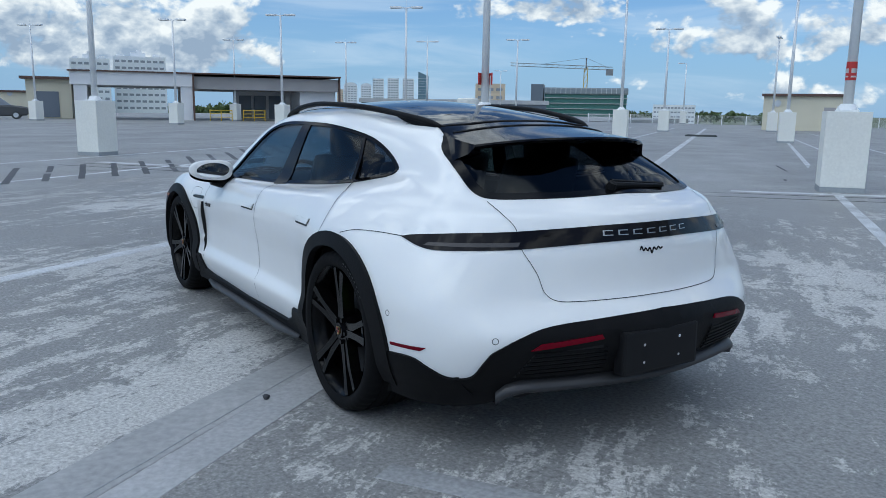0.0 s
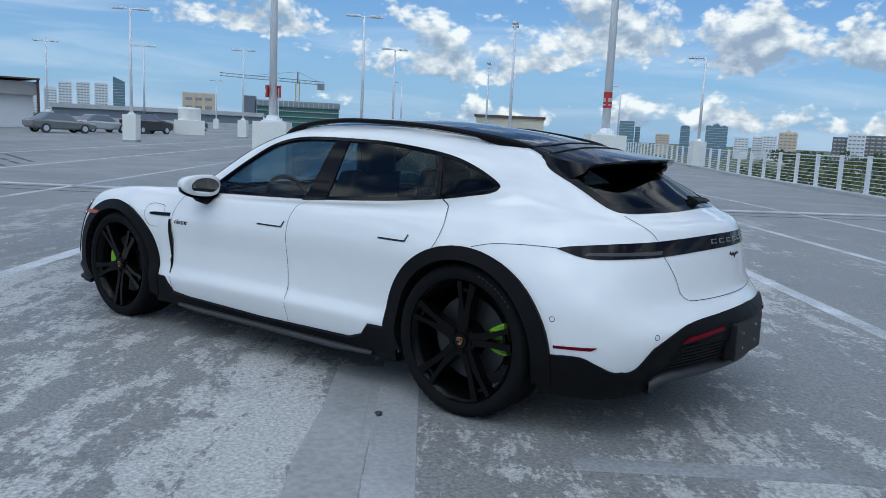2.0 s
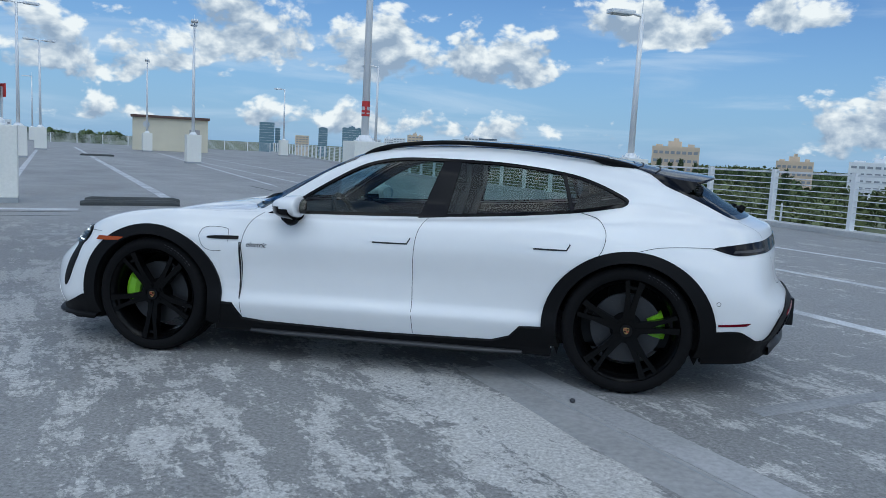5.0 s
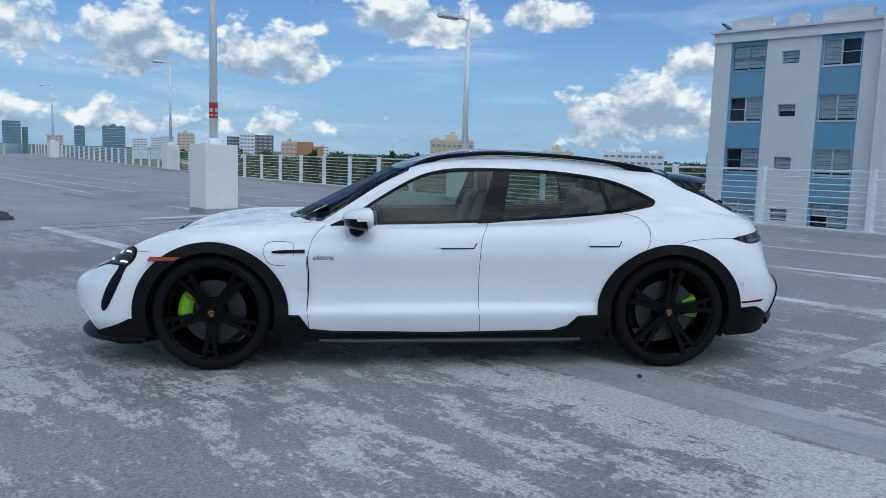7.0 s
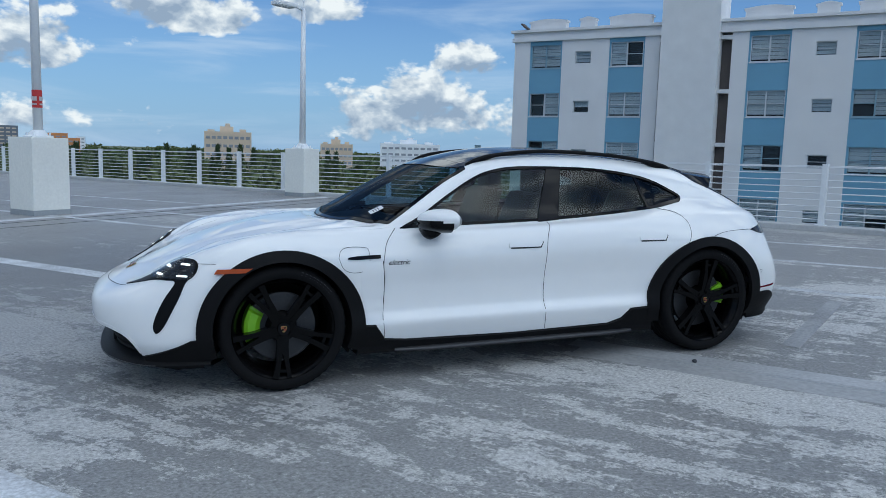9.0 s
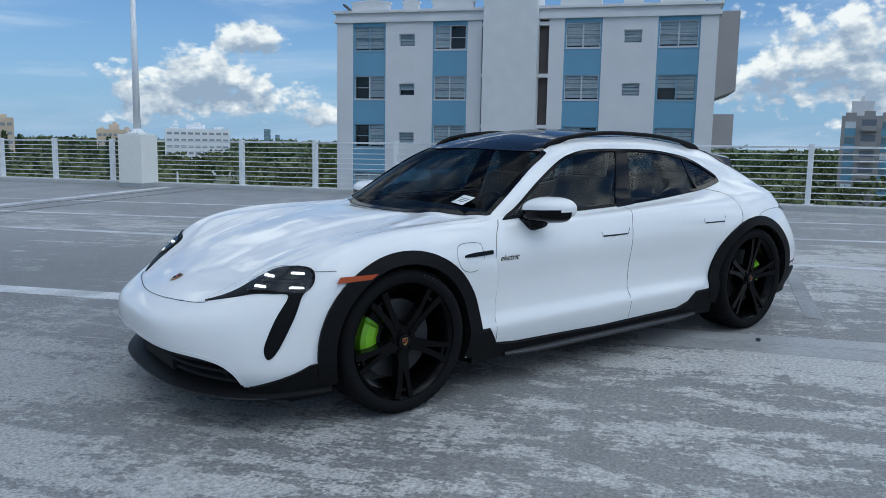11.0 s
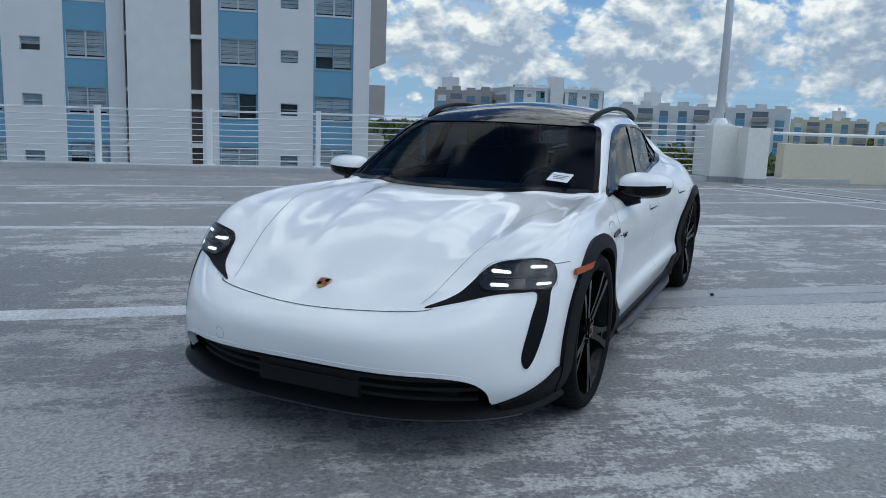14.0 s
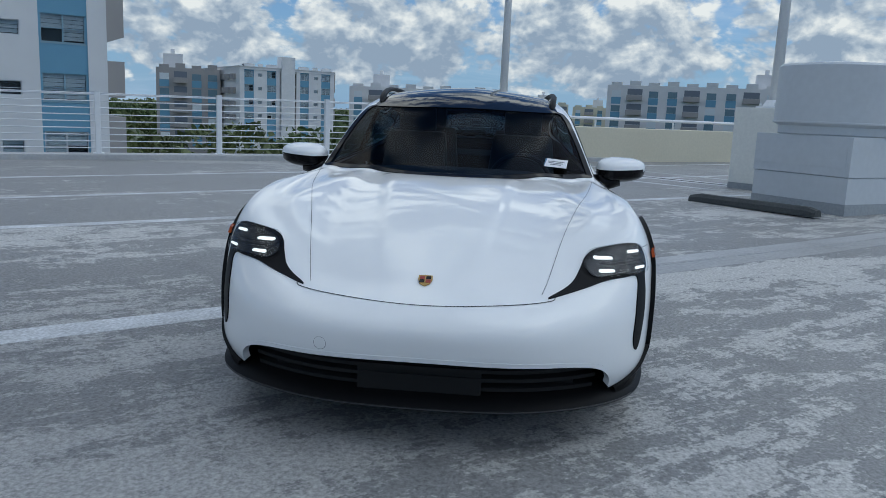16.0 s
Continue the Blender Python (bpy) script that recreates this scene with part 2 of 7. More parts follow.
def deck_material():
    """Sealed concrete with a pale grey traffic coating, worn off in streaks, dark stains and fine grit; a dimmer zone
    ahead of the car is painted in.
    """
    m = bpy.data.materials.new("deck concrete")
    m.use_nodes = True
    n, l = m.node_tree.nodes, m.node_tree.links
    b = n["Principled BSDF"]
    tc = n.new("ShaderNodeTexCoord")

    def noise_at(scale, detail, stretch=(1, 1, 1), turn=0.0, rough=0.55, off=(0, 0, 0), distort=0.0):
        mp, x = n.new("ShaderNodeMapping"), n.new("ShaderNodeTexNoise")
        mp.vector_type = "TEXTURE"
        mp.inputs["Scale"].default_value, mp.inputs["Rotation"].default_value = stretch, (0, 0, radians(turn))
        mp.inputs["Location"].default_value = off
        x.inputs["Scale"].default_value, x.inputs["Detail"].default_value = scale, detail
        x.inputs["Roughness"].default_value, x.inputs["Distortion"].default_value = rough, distort
        l.new(tc.outputs["Object"], mp.inputs["Vector"])
        l.new(mp.outputs[0], x.inputs["Vector"])
        return x.outputs["Fac"]

    def ramp(v, lo, hi, a=0.0, c=1.0):
        r = n.new("ShaderNodeMapRange")
        for i, q in enumerate((lo, hi, a, c)):
            r.inputs[i + 1].default_value = q
        l.new(v, r.inputs[0])
        return r.outputs[0]

    def op(kind, a, c):
        x = n.new("ShaderNodeMath")
        x.operation = kind
        for i, q in enumerate((a, c)):
            if isinstance(q, (int, float)):
                x.inputs[i].default_value = q
            else:
                l.new(q, x.inputs[i])
        return x.outputs[0]

    def mix(f, a, c):
        x = n.new("ShaderNodeMixRGB")
        for i, q in enumerate((f, a, c)):
            if isinstance(q, tuple):
                x.inputs[i].default_value = (*q, 1)
            else:
                l.new(q, x.inputs[i])
        return x.outputs[0]

    sep = n.new("ShaderNodeSeparateXYZ")
    l.new(tc.outputs["Object"], sep.inputs[0])
    grit = noise_at(55, 8, rough=0.7)
    blot = noise_at(0.55, 6, rough=0.6, off=(4, 2, 0))
    wide = noise_at(0.09, 4, off=(9, 1, 0))
    # the worn, unsealed bays round the car: pale skin left in ragged patches drawn out along the bay
    patch = noise_at(0.55, 4, stretch=(2.2, 1, 1), turn=-52, off=(1.3, 5.2, 0), distort=0.6, rough=0.6)
    streak = noise_at(5.5, 10, stretch=(3.2, 1, 1), turn=-52, rough=0.72, distort=0.3)
    comb = noise_at(7.0, 8, stretch=(1, 4.0, 1), turn=-52, rough=0.7, off=(3, 1, 0))
    flake = noise_at(30, 8, stretch=(1.4, 1, 1), turn=-52, rough=0.8)
    skin = op("ADD", op("ADD", op("MULTIPLY", patch, 0.95), op("MULTIPLY", streak, 0.95)), op("ADD", op("MULTIPLY", comb, 0.40), op("MULTIPLY", flake, 0.62)))
    over = op("ADD", op("MULTIPLY", sep.outputs[0], 0.784), op("MULTIPLY", sep.outputs[1], 0.621))
    along = op("ADD", op("MULTIPLY", sep.outputs[0], 0.621), op("MULTIPLY", sep.outputs[1], -0.784))
    bay = op("MULTIPLY", ramp(over, -3.3, -2.4), ramp(over, -0.05, -0.25))
    bay = op("MULTIPLY", bay, op("MULTIPLY", ramp(along, -5.0, -2.5), ramp(along, 4.6, 3.0)))
    next_bay = op("MULTIPLY", op("MULTIPLY", ramp(over, 0.35, 0.6), ramp(over, 3.6, 3.3)), ramp(along, -6.0, -2.0))
    skin = op("ADD", skin, op("ADD", op("MULTIPLY", bay, 0.115), op("MULTIPLY", next_bay, 0.03)))
    skin = ramp(skin, 1.527, 1.558)
    # the bays run along one side of the deck; past them the coating is whole
    far = op("ADD", op("MULTIPLY", sep.outputs[0], sep.outputs[0]), op("MULTIPLY", sep.outputs[1], sep.outputs[1]))
    near = ramp(op("ADD", op("SQRT", far, 0), op("MULTIPLY", blot, 5.0)), 9.0, 16.0, 1.0, 0.0)
    base = mix(ramp(blot, 0.3, 0.7), (0.195, 0.193, 0.188), (0.262, 0.259, 0.252))
    base = mix(ramp(wide, 0.35, 0.65, 0.0, 0.35), base, (0.31, 0.305, 0.295))
    # deck ahead of the nose darkened to imitate its dim look towards the sun
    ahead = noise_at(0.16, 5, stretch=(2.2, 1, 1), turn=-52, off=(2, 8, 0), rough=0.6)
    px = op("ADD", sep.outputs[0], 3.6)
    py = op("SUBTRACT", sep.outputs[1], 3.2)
    by_place = op("SQRT", op("ADD", op("MULTIPLY", px, px), op("MULTIPLY", py, py)), 0)
    by_place = ramp(op("ADD", by_place, op("MULTIPLY", ahead, 5.0)), 4.8, 7.4, 0.50, 0.0)
    base = mix(by_place, base, (0.12, 0.121, 0.126))
    coat_far = mix(ramp(noise_at(0.3, 6, stretch=(5, 1, 1), turn=-52), 0.35, 0.7), (0.225, 0.223, 0.218), (0.31, 0.308, 0.30))
    base = mix(near, coat_far, base)
    col = mix(op("MULTIPLY", op("MULTIPLY", skin, op("SUBTRACT", 1.0, op("MULTIPLY", by_place, 1.15))), op("MULTIPLY", near, 0.88)), base, (0.51, 0.50, 0.475))
    stain = ramp(noise_at(1.3, 5, off=(7, 3, 0), rough=0.65), 0.60, 0.74, 0.0, 0.45)
    col = mix(stain, col, (0.15, 0.15, 0.15))
    gr = n.new("ShaderNodeMixRGB")
    gr.blend_type = "MULTIPLY"
    gr.inputs[0].default_value = 1
    l.new(col, gr.inputs[1])
    l.new(ramp(grit, 0.30, 0.70, 0.46, 1.54), gr.inputs[2])
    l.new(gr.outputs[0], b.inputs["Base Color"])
    l.new(ramp(blot, 0.3, 0.75, 0.42, 0.7), b.inputs["Roughness"])
    bp = n.new("ShaderNodeBump")
    bp.inputs["Strength"].default_value, bp.inputs["Distance"].default_value = 0.5, 0.004
    l.new(op("ADD", op("MULTIPLY", skin, 0.6), grit), bp.inputs["Height"])
    l.new(bp.outputs[0], b.inputs["Normal"])
    return m


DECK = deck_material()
PAINT_LINE = material("worn white line paint", (0.52, 0.53, 0.54), 0.6, vary=0.5, grain=14, bump=0.2)
LINE_FADED = material("half worn line paint", (0.29, 0.292, 0.295), 0.6, vary=0.4, grain=12, bump=0.2)
LINE_WORN = material("nearly worn off line paint", (0.36, 0.36, 0.36), 0.42, vary=0.3, grain=10, bump=0.2)
BAND = material("smooth grey repair mortar", (0.335, 0.333, 0.328), 0.42, vary=0.3, grain=7, bump=0.15)
JOINT = material("black joint sealant", (0.05, 0.05, 0.055), 0.6, vary=0.4, grain=10)
POST_WHITE = material("white painted steel", (0.78, 0.79, 0.79), 0.4, vary=0.05, grain=6)
BASE_PAINT = material("white painted concrete", (0.80, 0.79, 0.725), 0.75, vary=0.07, grain=5, bump=0.25)
BASE_SKIRT = material("grey foot coating", (0.33, 0.35, 0.36), 0.7, vary=0.15, grain=6)
CABLE = material("steel cable", (0.74, 0.75, 0.76), 0.4, metal=0.2)
KERB = material("pale concrete kerb", (0.46, 0.46, 0.455), 0.8, vary=0.14, grain=6, bump=0.3)
STUCCO = material("off-white stucco", (0.74, 0.735, 0.735), 0.85, vary=0.06, grain=7, bump=0.35)
STUCCO_TOWER = material("rough white stucco", (0.76, 0.755, 0.75), 0.9, vary=0.06, grain=14, bump=0.8)
BLUE_WALL = material("light blue wall paint", (0.17, 0.36, 0.50), 0.8, vary=0.06, grain=7, bump=0.25)
TAUPE = material("taupe stucco", (0.38, 0.36, 0.35), 0.85, vary=0.08, grain=7, bump=0.3)
BLIND = material("white window blinds", (0.62, 0.66, 0.68), 0.6, vary=0.15, grain=3, spread=0.5)
ROOM_SHADE = material("dark panel for an unlit room", (0.03, 0.034, 0.04), 0.5, vary=0.3, grain=2)
ALU = material("pale aluminium frame", (0.60, 0.62, 0.64), 0.4, metal=0.3)
BLUE_FRAME = material("blue-grey frame", (0.25, 0.38, 0.46), 0.5)
SLOT = material("dark brown louvre", (0.10, 0.085, 0.08), 0.7, vary=0.2, grain=5)
CREAM = material("cream wall paint", (0.66, 0.61, 0.47), 0.85, vary=0.06, grain=5, bump=0.25)
GREY_STEEL = material("pale grey sheet steel", (0.56, 0.585, 0.60), 0.45, vary=0.05, grain=3, spread=0.1)
RUBBER_STOP = material("worn dark wheel stop", (0.055, 0.06, 0.06), 0.8, vary=0.3, grain=9, bump=0.4)
RED_SIGN = material("red sign board", (0.50, 0.035, 0.03), 0.4)
WHITE_SIGN = material("white sign print", (0.8, 0.8, 0.8), 0.5)
YELLOW = material("yellow painted steel", (0.75, 0.50, 0.04), 0.4)
HAZE_WHITE = material("pale facade", (0.82, 0.83, 0.84), 0.8, vary=0.04, spread=0.15)
HAZE_TAN = material("tan facade", (0.68, 0.55, 0.41), 0.8, vary=0.04)
HAZE_ORANGE = material("orange facade", (0.62, 0.26, 0.10), 0.8, vary=0.04)
HAZE_GLASS = material("blue-green glass facade", (0.16, 0.25, 0.30), 0.25, vary=0.1)
HAZE_DARK = material("dark window band", (0.16, 0.185, 0.22), 0.4)
# window bands of far towers, paled in colour to suggest haze
FAR_BAND = material("window band paled for haze", (0.30, 0.32, 0.35), 0.5)
BRONZE = material("brown metal trim", (0.11, 0.06, 0.045), 0.5)
CRANE_Y = material("crane yellow", (0.55, 0.36, 0.05), 0.5)
CRANE_G = material("crane grey", (0.28, 0.28, 0.28), 0.5)
LEAF = material("dense tree leaves", (0.075, 0.112, 0.034), 0.7, vary=0.5, grain=0.8)
LEAF_B = material("olive tree leaves", (0.110, 0.135, 0.045), 0.7, vary=0.45, grain=0.8)
PINE = material("feathery pine leaves", (0.065, 0.10, 0.036), 0.75, vary=0.4, grain=0.8)
BARK = material("bark", (0.12, 0.09, 0.07), 0.9, vary=0.3, grain=4)
LAND = material("grass and streets far below", (0.13, 0.15, 0.08), 0.9, vary=0.5, grain=0.25)
ROAD_FAR = material("asphalt below", (0.12, 0.12, 0.125), 0.85, vary=0.2, grain=0.6)
ROOF_RED = material("red tiled roof", (0.45, 0.10, 0.08), 0.7, vary=0.1)


# ---- small builders ----
def mesh(name, bm, mat, parent=None, label="", smooth=False, m=None):
    """Links a bmesh as one mesh object, under a thing or a part if one is given."""
    me = bpy.data.meshes.new(name)
    bm.normal_update()
    bm.to_mesh(me)
    bm.free()
    for one in mat if isinstance(mat, (list, tuple)) else (mat,):
        me.materials.append(one)
    if smooth:
        me.polygons.foreach_set("use_smooth", [True] * len(me.polygons))
    ob = new(name, me)
    if m is not None:
        ob.matrix_basis = m
    if parent:
        ob.parent = parent
    if label:
        ob["label"] = label
    return ob


def box(bm, lo, hi, bevel=0.0, m=None, mi=0):
    """Adds a box between two corners, its edges bevelled."""
    d = [h - a for a, h in zip(lo, hi)]
    c = [(h + a) / 2 for a, h in zip(lo, hi)]
    made = bmesh.ops.create_cube(bm, size=1.0, matrix=Matrix.Translation(c) @ Matrix.Diagonal((*d, 1)))
    vs = made["verts"]
    if bevel:
        es = list({e for v in vs for e in v.link_edges})
        out = bmesh.ops.bevel(bm, geom=es, offset=bevel, segments=2, profile=0.7, affect="EDGES")
        vs = list({v for f in out["faces"] for v in f.verts} | {v for v in vs if v.is_valid})
    for f in {f for v in vs for f in v.link_faces}:
        f.material_index = mi
    if m is not None:
        bmesh.ops.transform(bm, matrix=m, verts=vs)
    return vs


def tube(bm, a, b, r0, r1=None, sides=10, caps=True):
    """Adds a tapered round bar from a to b."""
    a, b = Vector(a), Vector(b)
    made = bmesh.ops.create_cone(bm, cap_ends=caps, segments=sides, radius1=r0, radius2=r0 if r1 is None else r1, depth=(b - a).length)
    m = Matrix.Translation((a + b) / 2) @ (b - a).to_track_quat("Z", "Y").to_matrix().to_4x4()
    bmesh.ops.transform(bm, matrix=m, verts=made["verts"])
    return made["verts"]


def lathe(bm, profile, steps=48, axis="z"):
    """Turns a profile of (radius, height) round an axis."""
    rings = []
    for i in range(steps):
        a = 2 * math.pi * i / steps
        c, s = math.cos(a), math.sin(a)
        rings.append([bm.verts.new((r * c, r * s, h) if axis == "z" else (r * c, h, r * s)) for r, h in profile])
    for i in range(steps):
        p, q = rings[i], rings[(i + 1) % steps]
        for k in range(len(profile) - 1):
            f = (p[k], q[k], q[k + 1], p[k + 1])
            bm.faces.new(f if axis == "z" else f[::-1])


def thing(name, label, category, m=None, group="", kind=""):
    """An Empty at the base of a thing, to carry its parts."""
    ob = new(name)
    ob.empty_display_size = 0.1
    if m is not None:
        ob.matrix_basis = m
    return tagged(ob, label, category, group, kind)


def deck_z(x, y=0.0):
    """The deck falls gently towards the west, to a level part."""
    return 0.0175 * min(max(x, -7.0), 17.0)


EV, NV = Vector((0.505, -0.863)), Vector((0.863, 0.505))  # along the fence and out over it
ES, NS = Vector((0.621, -0.784)), Vector((0.784, 0.621))  # along the bay lines and across
FENCE_TURN = math.degrees(math.atan2(EV.y, EV.x))
BAY_TURN = math.degrees(math.atan2(ES.y, ES.x))


def on_fence(a, b):
    return EV * a + NV * b


# ---- deck ----
bm = bmesh.new()
NX, NYY = 60, 44
CORNER_I, CORNER_J = 19, 27
grid = {}
for i in range(NX + 1):
    for j in range(NYY + 1):
        a, b = -170 + 235 * i / NX, -95 + 105.9 * j / NYY
        p = on_fence(a, b)
        grid[i, j] = bm.verts.new((p.x, p.y, deck_z(p.x)))
for i in range(NX):
    for j in range(NYY):
        if i >= CORNER_I or j < CORNER_J:  # the far corner is cut back
            bm.faces.new((grid[i, j], grid[i + 1, j], grid[i + 1, j + 1], grid[i, j + 1]))
bmesh.ops.delete(bm, geom=[v for v in bm.verts if not v.link_faces], context="VERTS")
edge = [e for e in bm.edges if e.is_boundary]
low = bmesh.ops.extrude_edge_only(bm, edges=edge)["geom"]
for v in low:
    if isinstance(v, bmesh.types.BMVert):
        v.co.z -= 0.9
bmesh.ops.recalc_face_normals(bm, faces=bm.faces)
tagged(mesh("floor", bm, DECK), "grey worn concrete parking deck with pale scuffed streaks", "parking deck", kind="structure")


def strip(name, a, b, width, mat, lift=0.004, label="", wobble=0.0, steps=None):
    """A thin painted or sealed strip on the deck from a to b."""
    a, b = Vector(a), Vector(b)
    d = (b - a).normalized()
    side = Vector((-d.y, d.x)) * width / 2
    bm = bmesh.new()
    n = steps or max(2, int((b - a).length / 0.6))
    rows = []
    for i in range(n + 1):
        p = a.lerp(b, i / n) + side * (2 * wobble * (noise.noise(Vector((i * 0.7, a.x, a.y)))))
        w = 1 + 0.25 * (wobble > 0) * noise.noise(Vector((i * 1.3, a.y, 3)))
        rows.append([bm.verts.new((q.x, q.y, deck_z(q.x) + z)) for q, z in ((p - side * w, 0.0005), (p - side * w * 0.97, lift), (p + side * w * 0.97, lift), (p + side * w, 0.0005))])
    for r, s in zip(rows, rows[1:]):
        for k in range(3):
            bm.faces.new((r[k], r[k + 1], s[k + 1], s[k]))
    return tagged(mesh(name, bm, mat), label, name.replace("_", " "), kind="structure")


def across(d, s):
    """A point d across the bays and s along their lines."""
    return NS * d + ES * s


for d, s0, s1, w, mat, lab in (
    (-6.9, -70, 14, 0.13, PAINT_LINE, "faded white bay line on the deck"),
    (-3.24, -70, 14, 0.18, PAINT_LINE, "faded white bay line on the deck"),
    (0.25, -70, -0.4, 0.24, PAINT_LINE, "wide worn white line passing beneath the car"),
    (0.27, 0.8, 16, 0.20, LINE_WORN, "wide worn grey line passing beneath the car"),
    (3.64, -60, 16, 0.15, PAINT_LINE, "faded white bay line on the deck"),
    (5.78, -60, 16, 0.12, PAINT_LINE, "faded white bay line on the deck"),
    (7.9, -60, 16, 0.11, PAINT_LINE, "faded white line close to the fence"),
):
    k = -0.036 if d == 3.64 else -0.012 if d < -3 else 0.0
    strip("lane_line", across(d + k * s0, s0), across(d + k * s1, s1), w, mat, 0.003, lab)
strip("lane_line", (2.12, -1.07), (3.85, 0.10), 0.13, LINE_FADED, 0.0035, "short faded bay end mark behind the car")
strip("joint_line", (-16.5, 0.3), (3.2, 15.6), 0.035, JOINT, 0.004, "thin dark expansion joint in the deck", 0.6)
strip("joint_line", (-16.1, -0.3), (3.6, 15.0), 0.03, JOINT, 0.004, "thin dark expansion joint in the deck", 0.6)
strip("lane_line", (-16.8, 0.7), (2.9, 16.0), 0.30, PAINT_LINE, 0.003, "pale strip beside the expansion joint")
strip("repair_band", across(0.04, 0.9), across(0.04, 9.0), 0.275, BAND, 0.0025, "smooth grey mortar band beside the white line", 0.12)
strip("joint_line", across(0.13, 1.05), across(0.13, 9.0), 0.005, BASE_SKIRT, 0.0045, "hairline crack along the mortar band", 1.0, 60)
jd = Vector((-0.575, -0.818))
jn = Vector((-0.818, 0.575))
ja = Vector((11.45, -0.60))
for o, w, mat, lift, lab, wob in ((0.0, 0.045, JOINT, 0.005, "dark sealed expansion joint in the deck", 0.4), (0.17, 0.16, PAINT_LINE, 0.003, "white line beside the expansion joint", 0), (-0.15, 0.12, PAINT_LINE, 0.003, "white line beside the expansion joint", 0), (1.02, 0.12, PAINT_LINE, 0.003, "faded white line along the ramp lane", 0), (-1.1, 0.10, PAINT_LINE, 0.003, "faded white line along the ramp lane", 0)):
    strip("joint_line" if mat is JOINT else "lane_line", ja + jn * o, ja + jn * o + jd * 7.6, w, mat, lift, lab, wob)
for k in range(13):  # dark tar marks in a row west of the car
    o = Vector((-11.5 - .34 * k, -1.65 + .68 * k)) if k < 6 else Vector((-14.9 - .80 * (k - 6), 2.62 + .75 * (k - 6)))
    far = Vector((-0.985, 0.11 + 0.012 * k)).normalized()
    length = 3.9 if k < 6 else 3.4 if k < 9 else 4.6
    for p0, p1 in (((0.0, 0.46), (0.54, 1.0)) if k % 3 == 1 else ((0.0, 0.28), (0.36, 0.62), (0.7, 1.0)) if k in (5, 11) else ((0.0, 1.0),)):
        strip("tar_mark", o + far * length * p0, o + far * length * p1, 0.13, JOINT, 0.0035, "dark tar mark on the deck", 0.15)
for d in (-10.4, -14.2):
    strip("lane_line", across(d, -60), across(d, 14), 0.15, PAINT_LINE, 0.003, "faded white bay line on the deck")
for a, b in (((1.9, 18.5), (0.3, 20.8)), ((-7.9, 15.8), (-9.4, 17.5)), ((-6.0, 13.0), (-6.9, 14.2))):
    strip("joint_line", a, b, 0.06, JOINT, 0.004, "dark sealed crack in the deck", 0.8)
bm = bmesh.new()
bmesh.ops.create_icosphere(bm, subdivisions=2, radius=0.02)
for v in bm.verts:
    v.co = v.co * (1 + 0.3 * noise.noise(v.co * 60)) * (1 if v.co.z > 0 else 0.6)
    v.co.z = max(v.co.z, -0.006) + 0.006
tagged(mesh("pebble", bm, JOINT, smooth=True, m=pose(1.187, -1.193, deck_z(1.187))), "small black stone lying on the concrete", "stone")

def run(bm, pts, r, sides=6):
    """One thin round line through points."""
    rows = []
    for i, p in enumerate(pts):
        d = (pts[min(i + 1, len(pts) - 1)] - pts[max(i - 1, 0)]).normalized()
        side = d.cross(Vector((0, 0, 1))).normalized()
        up = side.cross(d)
        rows.append([bm.verts.new(p + (side * math.cos(2 * math.pi * k / sides) + up * math.sin(2 * math.pi * k / sides)) * r) for k in range(sides)])
    for a, b in zip(rows, rows[1:]):
        for k in range(sides):
            bm.faces.new((a[k], a[(k + 1) % sides], b[(k + 1) % sides], b[k]))


# ---- fence on its kerb ----
bm = bmesh.new()
box(bm, (-95.4, 10.22, -0.25), (9.0, 10.62, 0.10), 0.02)
for v in bm.verts:
    p = on_fence(v.co.x, v.co.y)
    v.co = (p.x, p.y, v.co.z)
bmesh.ops.bisect_plane(bm, geom=bm.verts[:] + bm.edges[:] + bm.faces[:], plane_co=(-7, 0, 0), plane_no=(1, 0, 0))
for v in bm.verts:
    v.co.z += deck_z(v.co.x)
tagged(mesh("kerb", bm, KERB), "low pale concrete kerb at the deck edge", "kerb", kind="structure")

POST_GAP, POST_A0, POST_H = 2.07, -10.22, 1.07
fence = thing("fence", "white steel posts with thin horizontal cables on a kerb", "fence")
bm = bmesh.new()
box(bm, (-0.045, -0.06, 0), (0.045, 0.06, POST_H), 0.008)
box(bm, (-0.05, -0.065, POST_H - 0.001), (0.05, 0.065, POST_H + 0.012), 0.004)
box(bm, (-0.09, -0.09, 0), (0.09, 0.09, 0.012))
for k in range(9):
    box(bm, (-0.048, -0.018, 0.09 + 0.115 * k), (0.048, 0.018, 0.115 + 0.115 * k))
first_post = None
post_spots = []
for k in range(-41, 9):
    if k == -1:
        continue
    p = on_fence(POST_A0 + POST_GAP * k, 10.44)
    z = deck_z(p.x) + 0.10
    post_spots.append((p.x, p.y, z))
    if first_post is None:
        first_post = mesh("fence_post", bm, POST_WHITE, fence, m=pose(p.x, p.y, z, 0, 0, FENCE_TURN))
    else:
        q = new("fence_post", first_post.data)
        q.matrix_basis, q.parent = pose(p.x, p.y, z, 0, 0, FENCE_TURN), fence
for c in range(9):
    h = 0.10 + 0.115 * c
    bm = bmesh.new()
    run(bm, [Vector((x, y, z + h)) for x, y, z in post_spots], 0.0105)
    mesh("cable", bm, CABLE, fence)
top = bmesh.new()
run(top, [Vector((x, y, z + POST_H - 0.03)) for x, y, z in post_spots], 0.010)
mesh("cable", top, CABLE, fence)

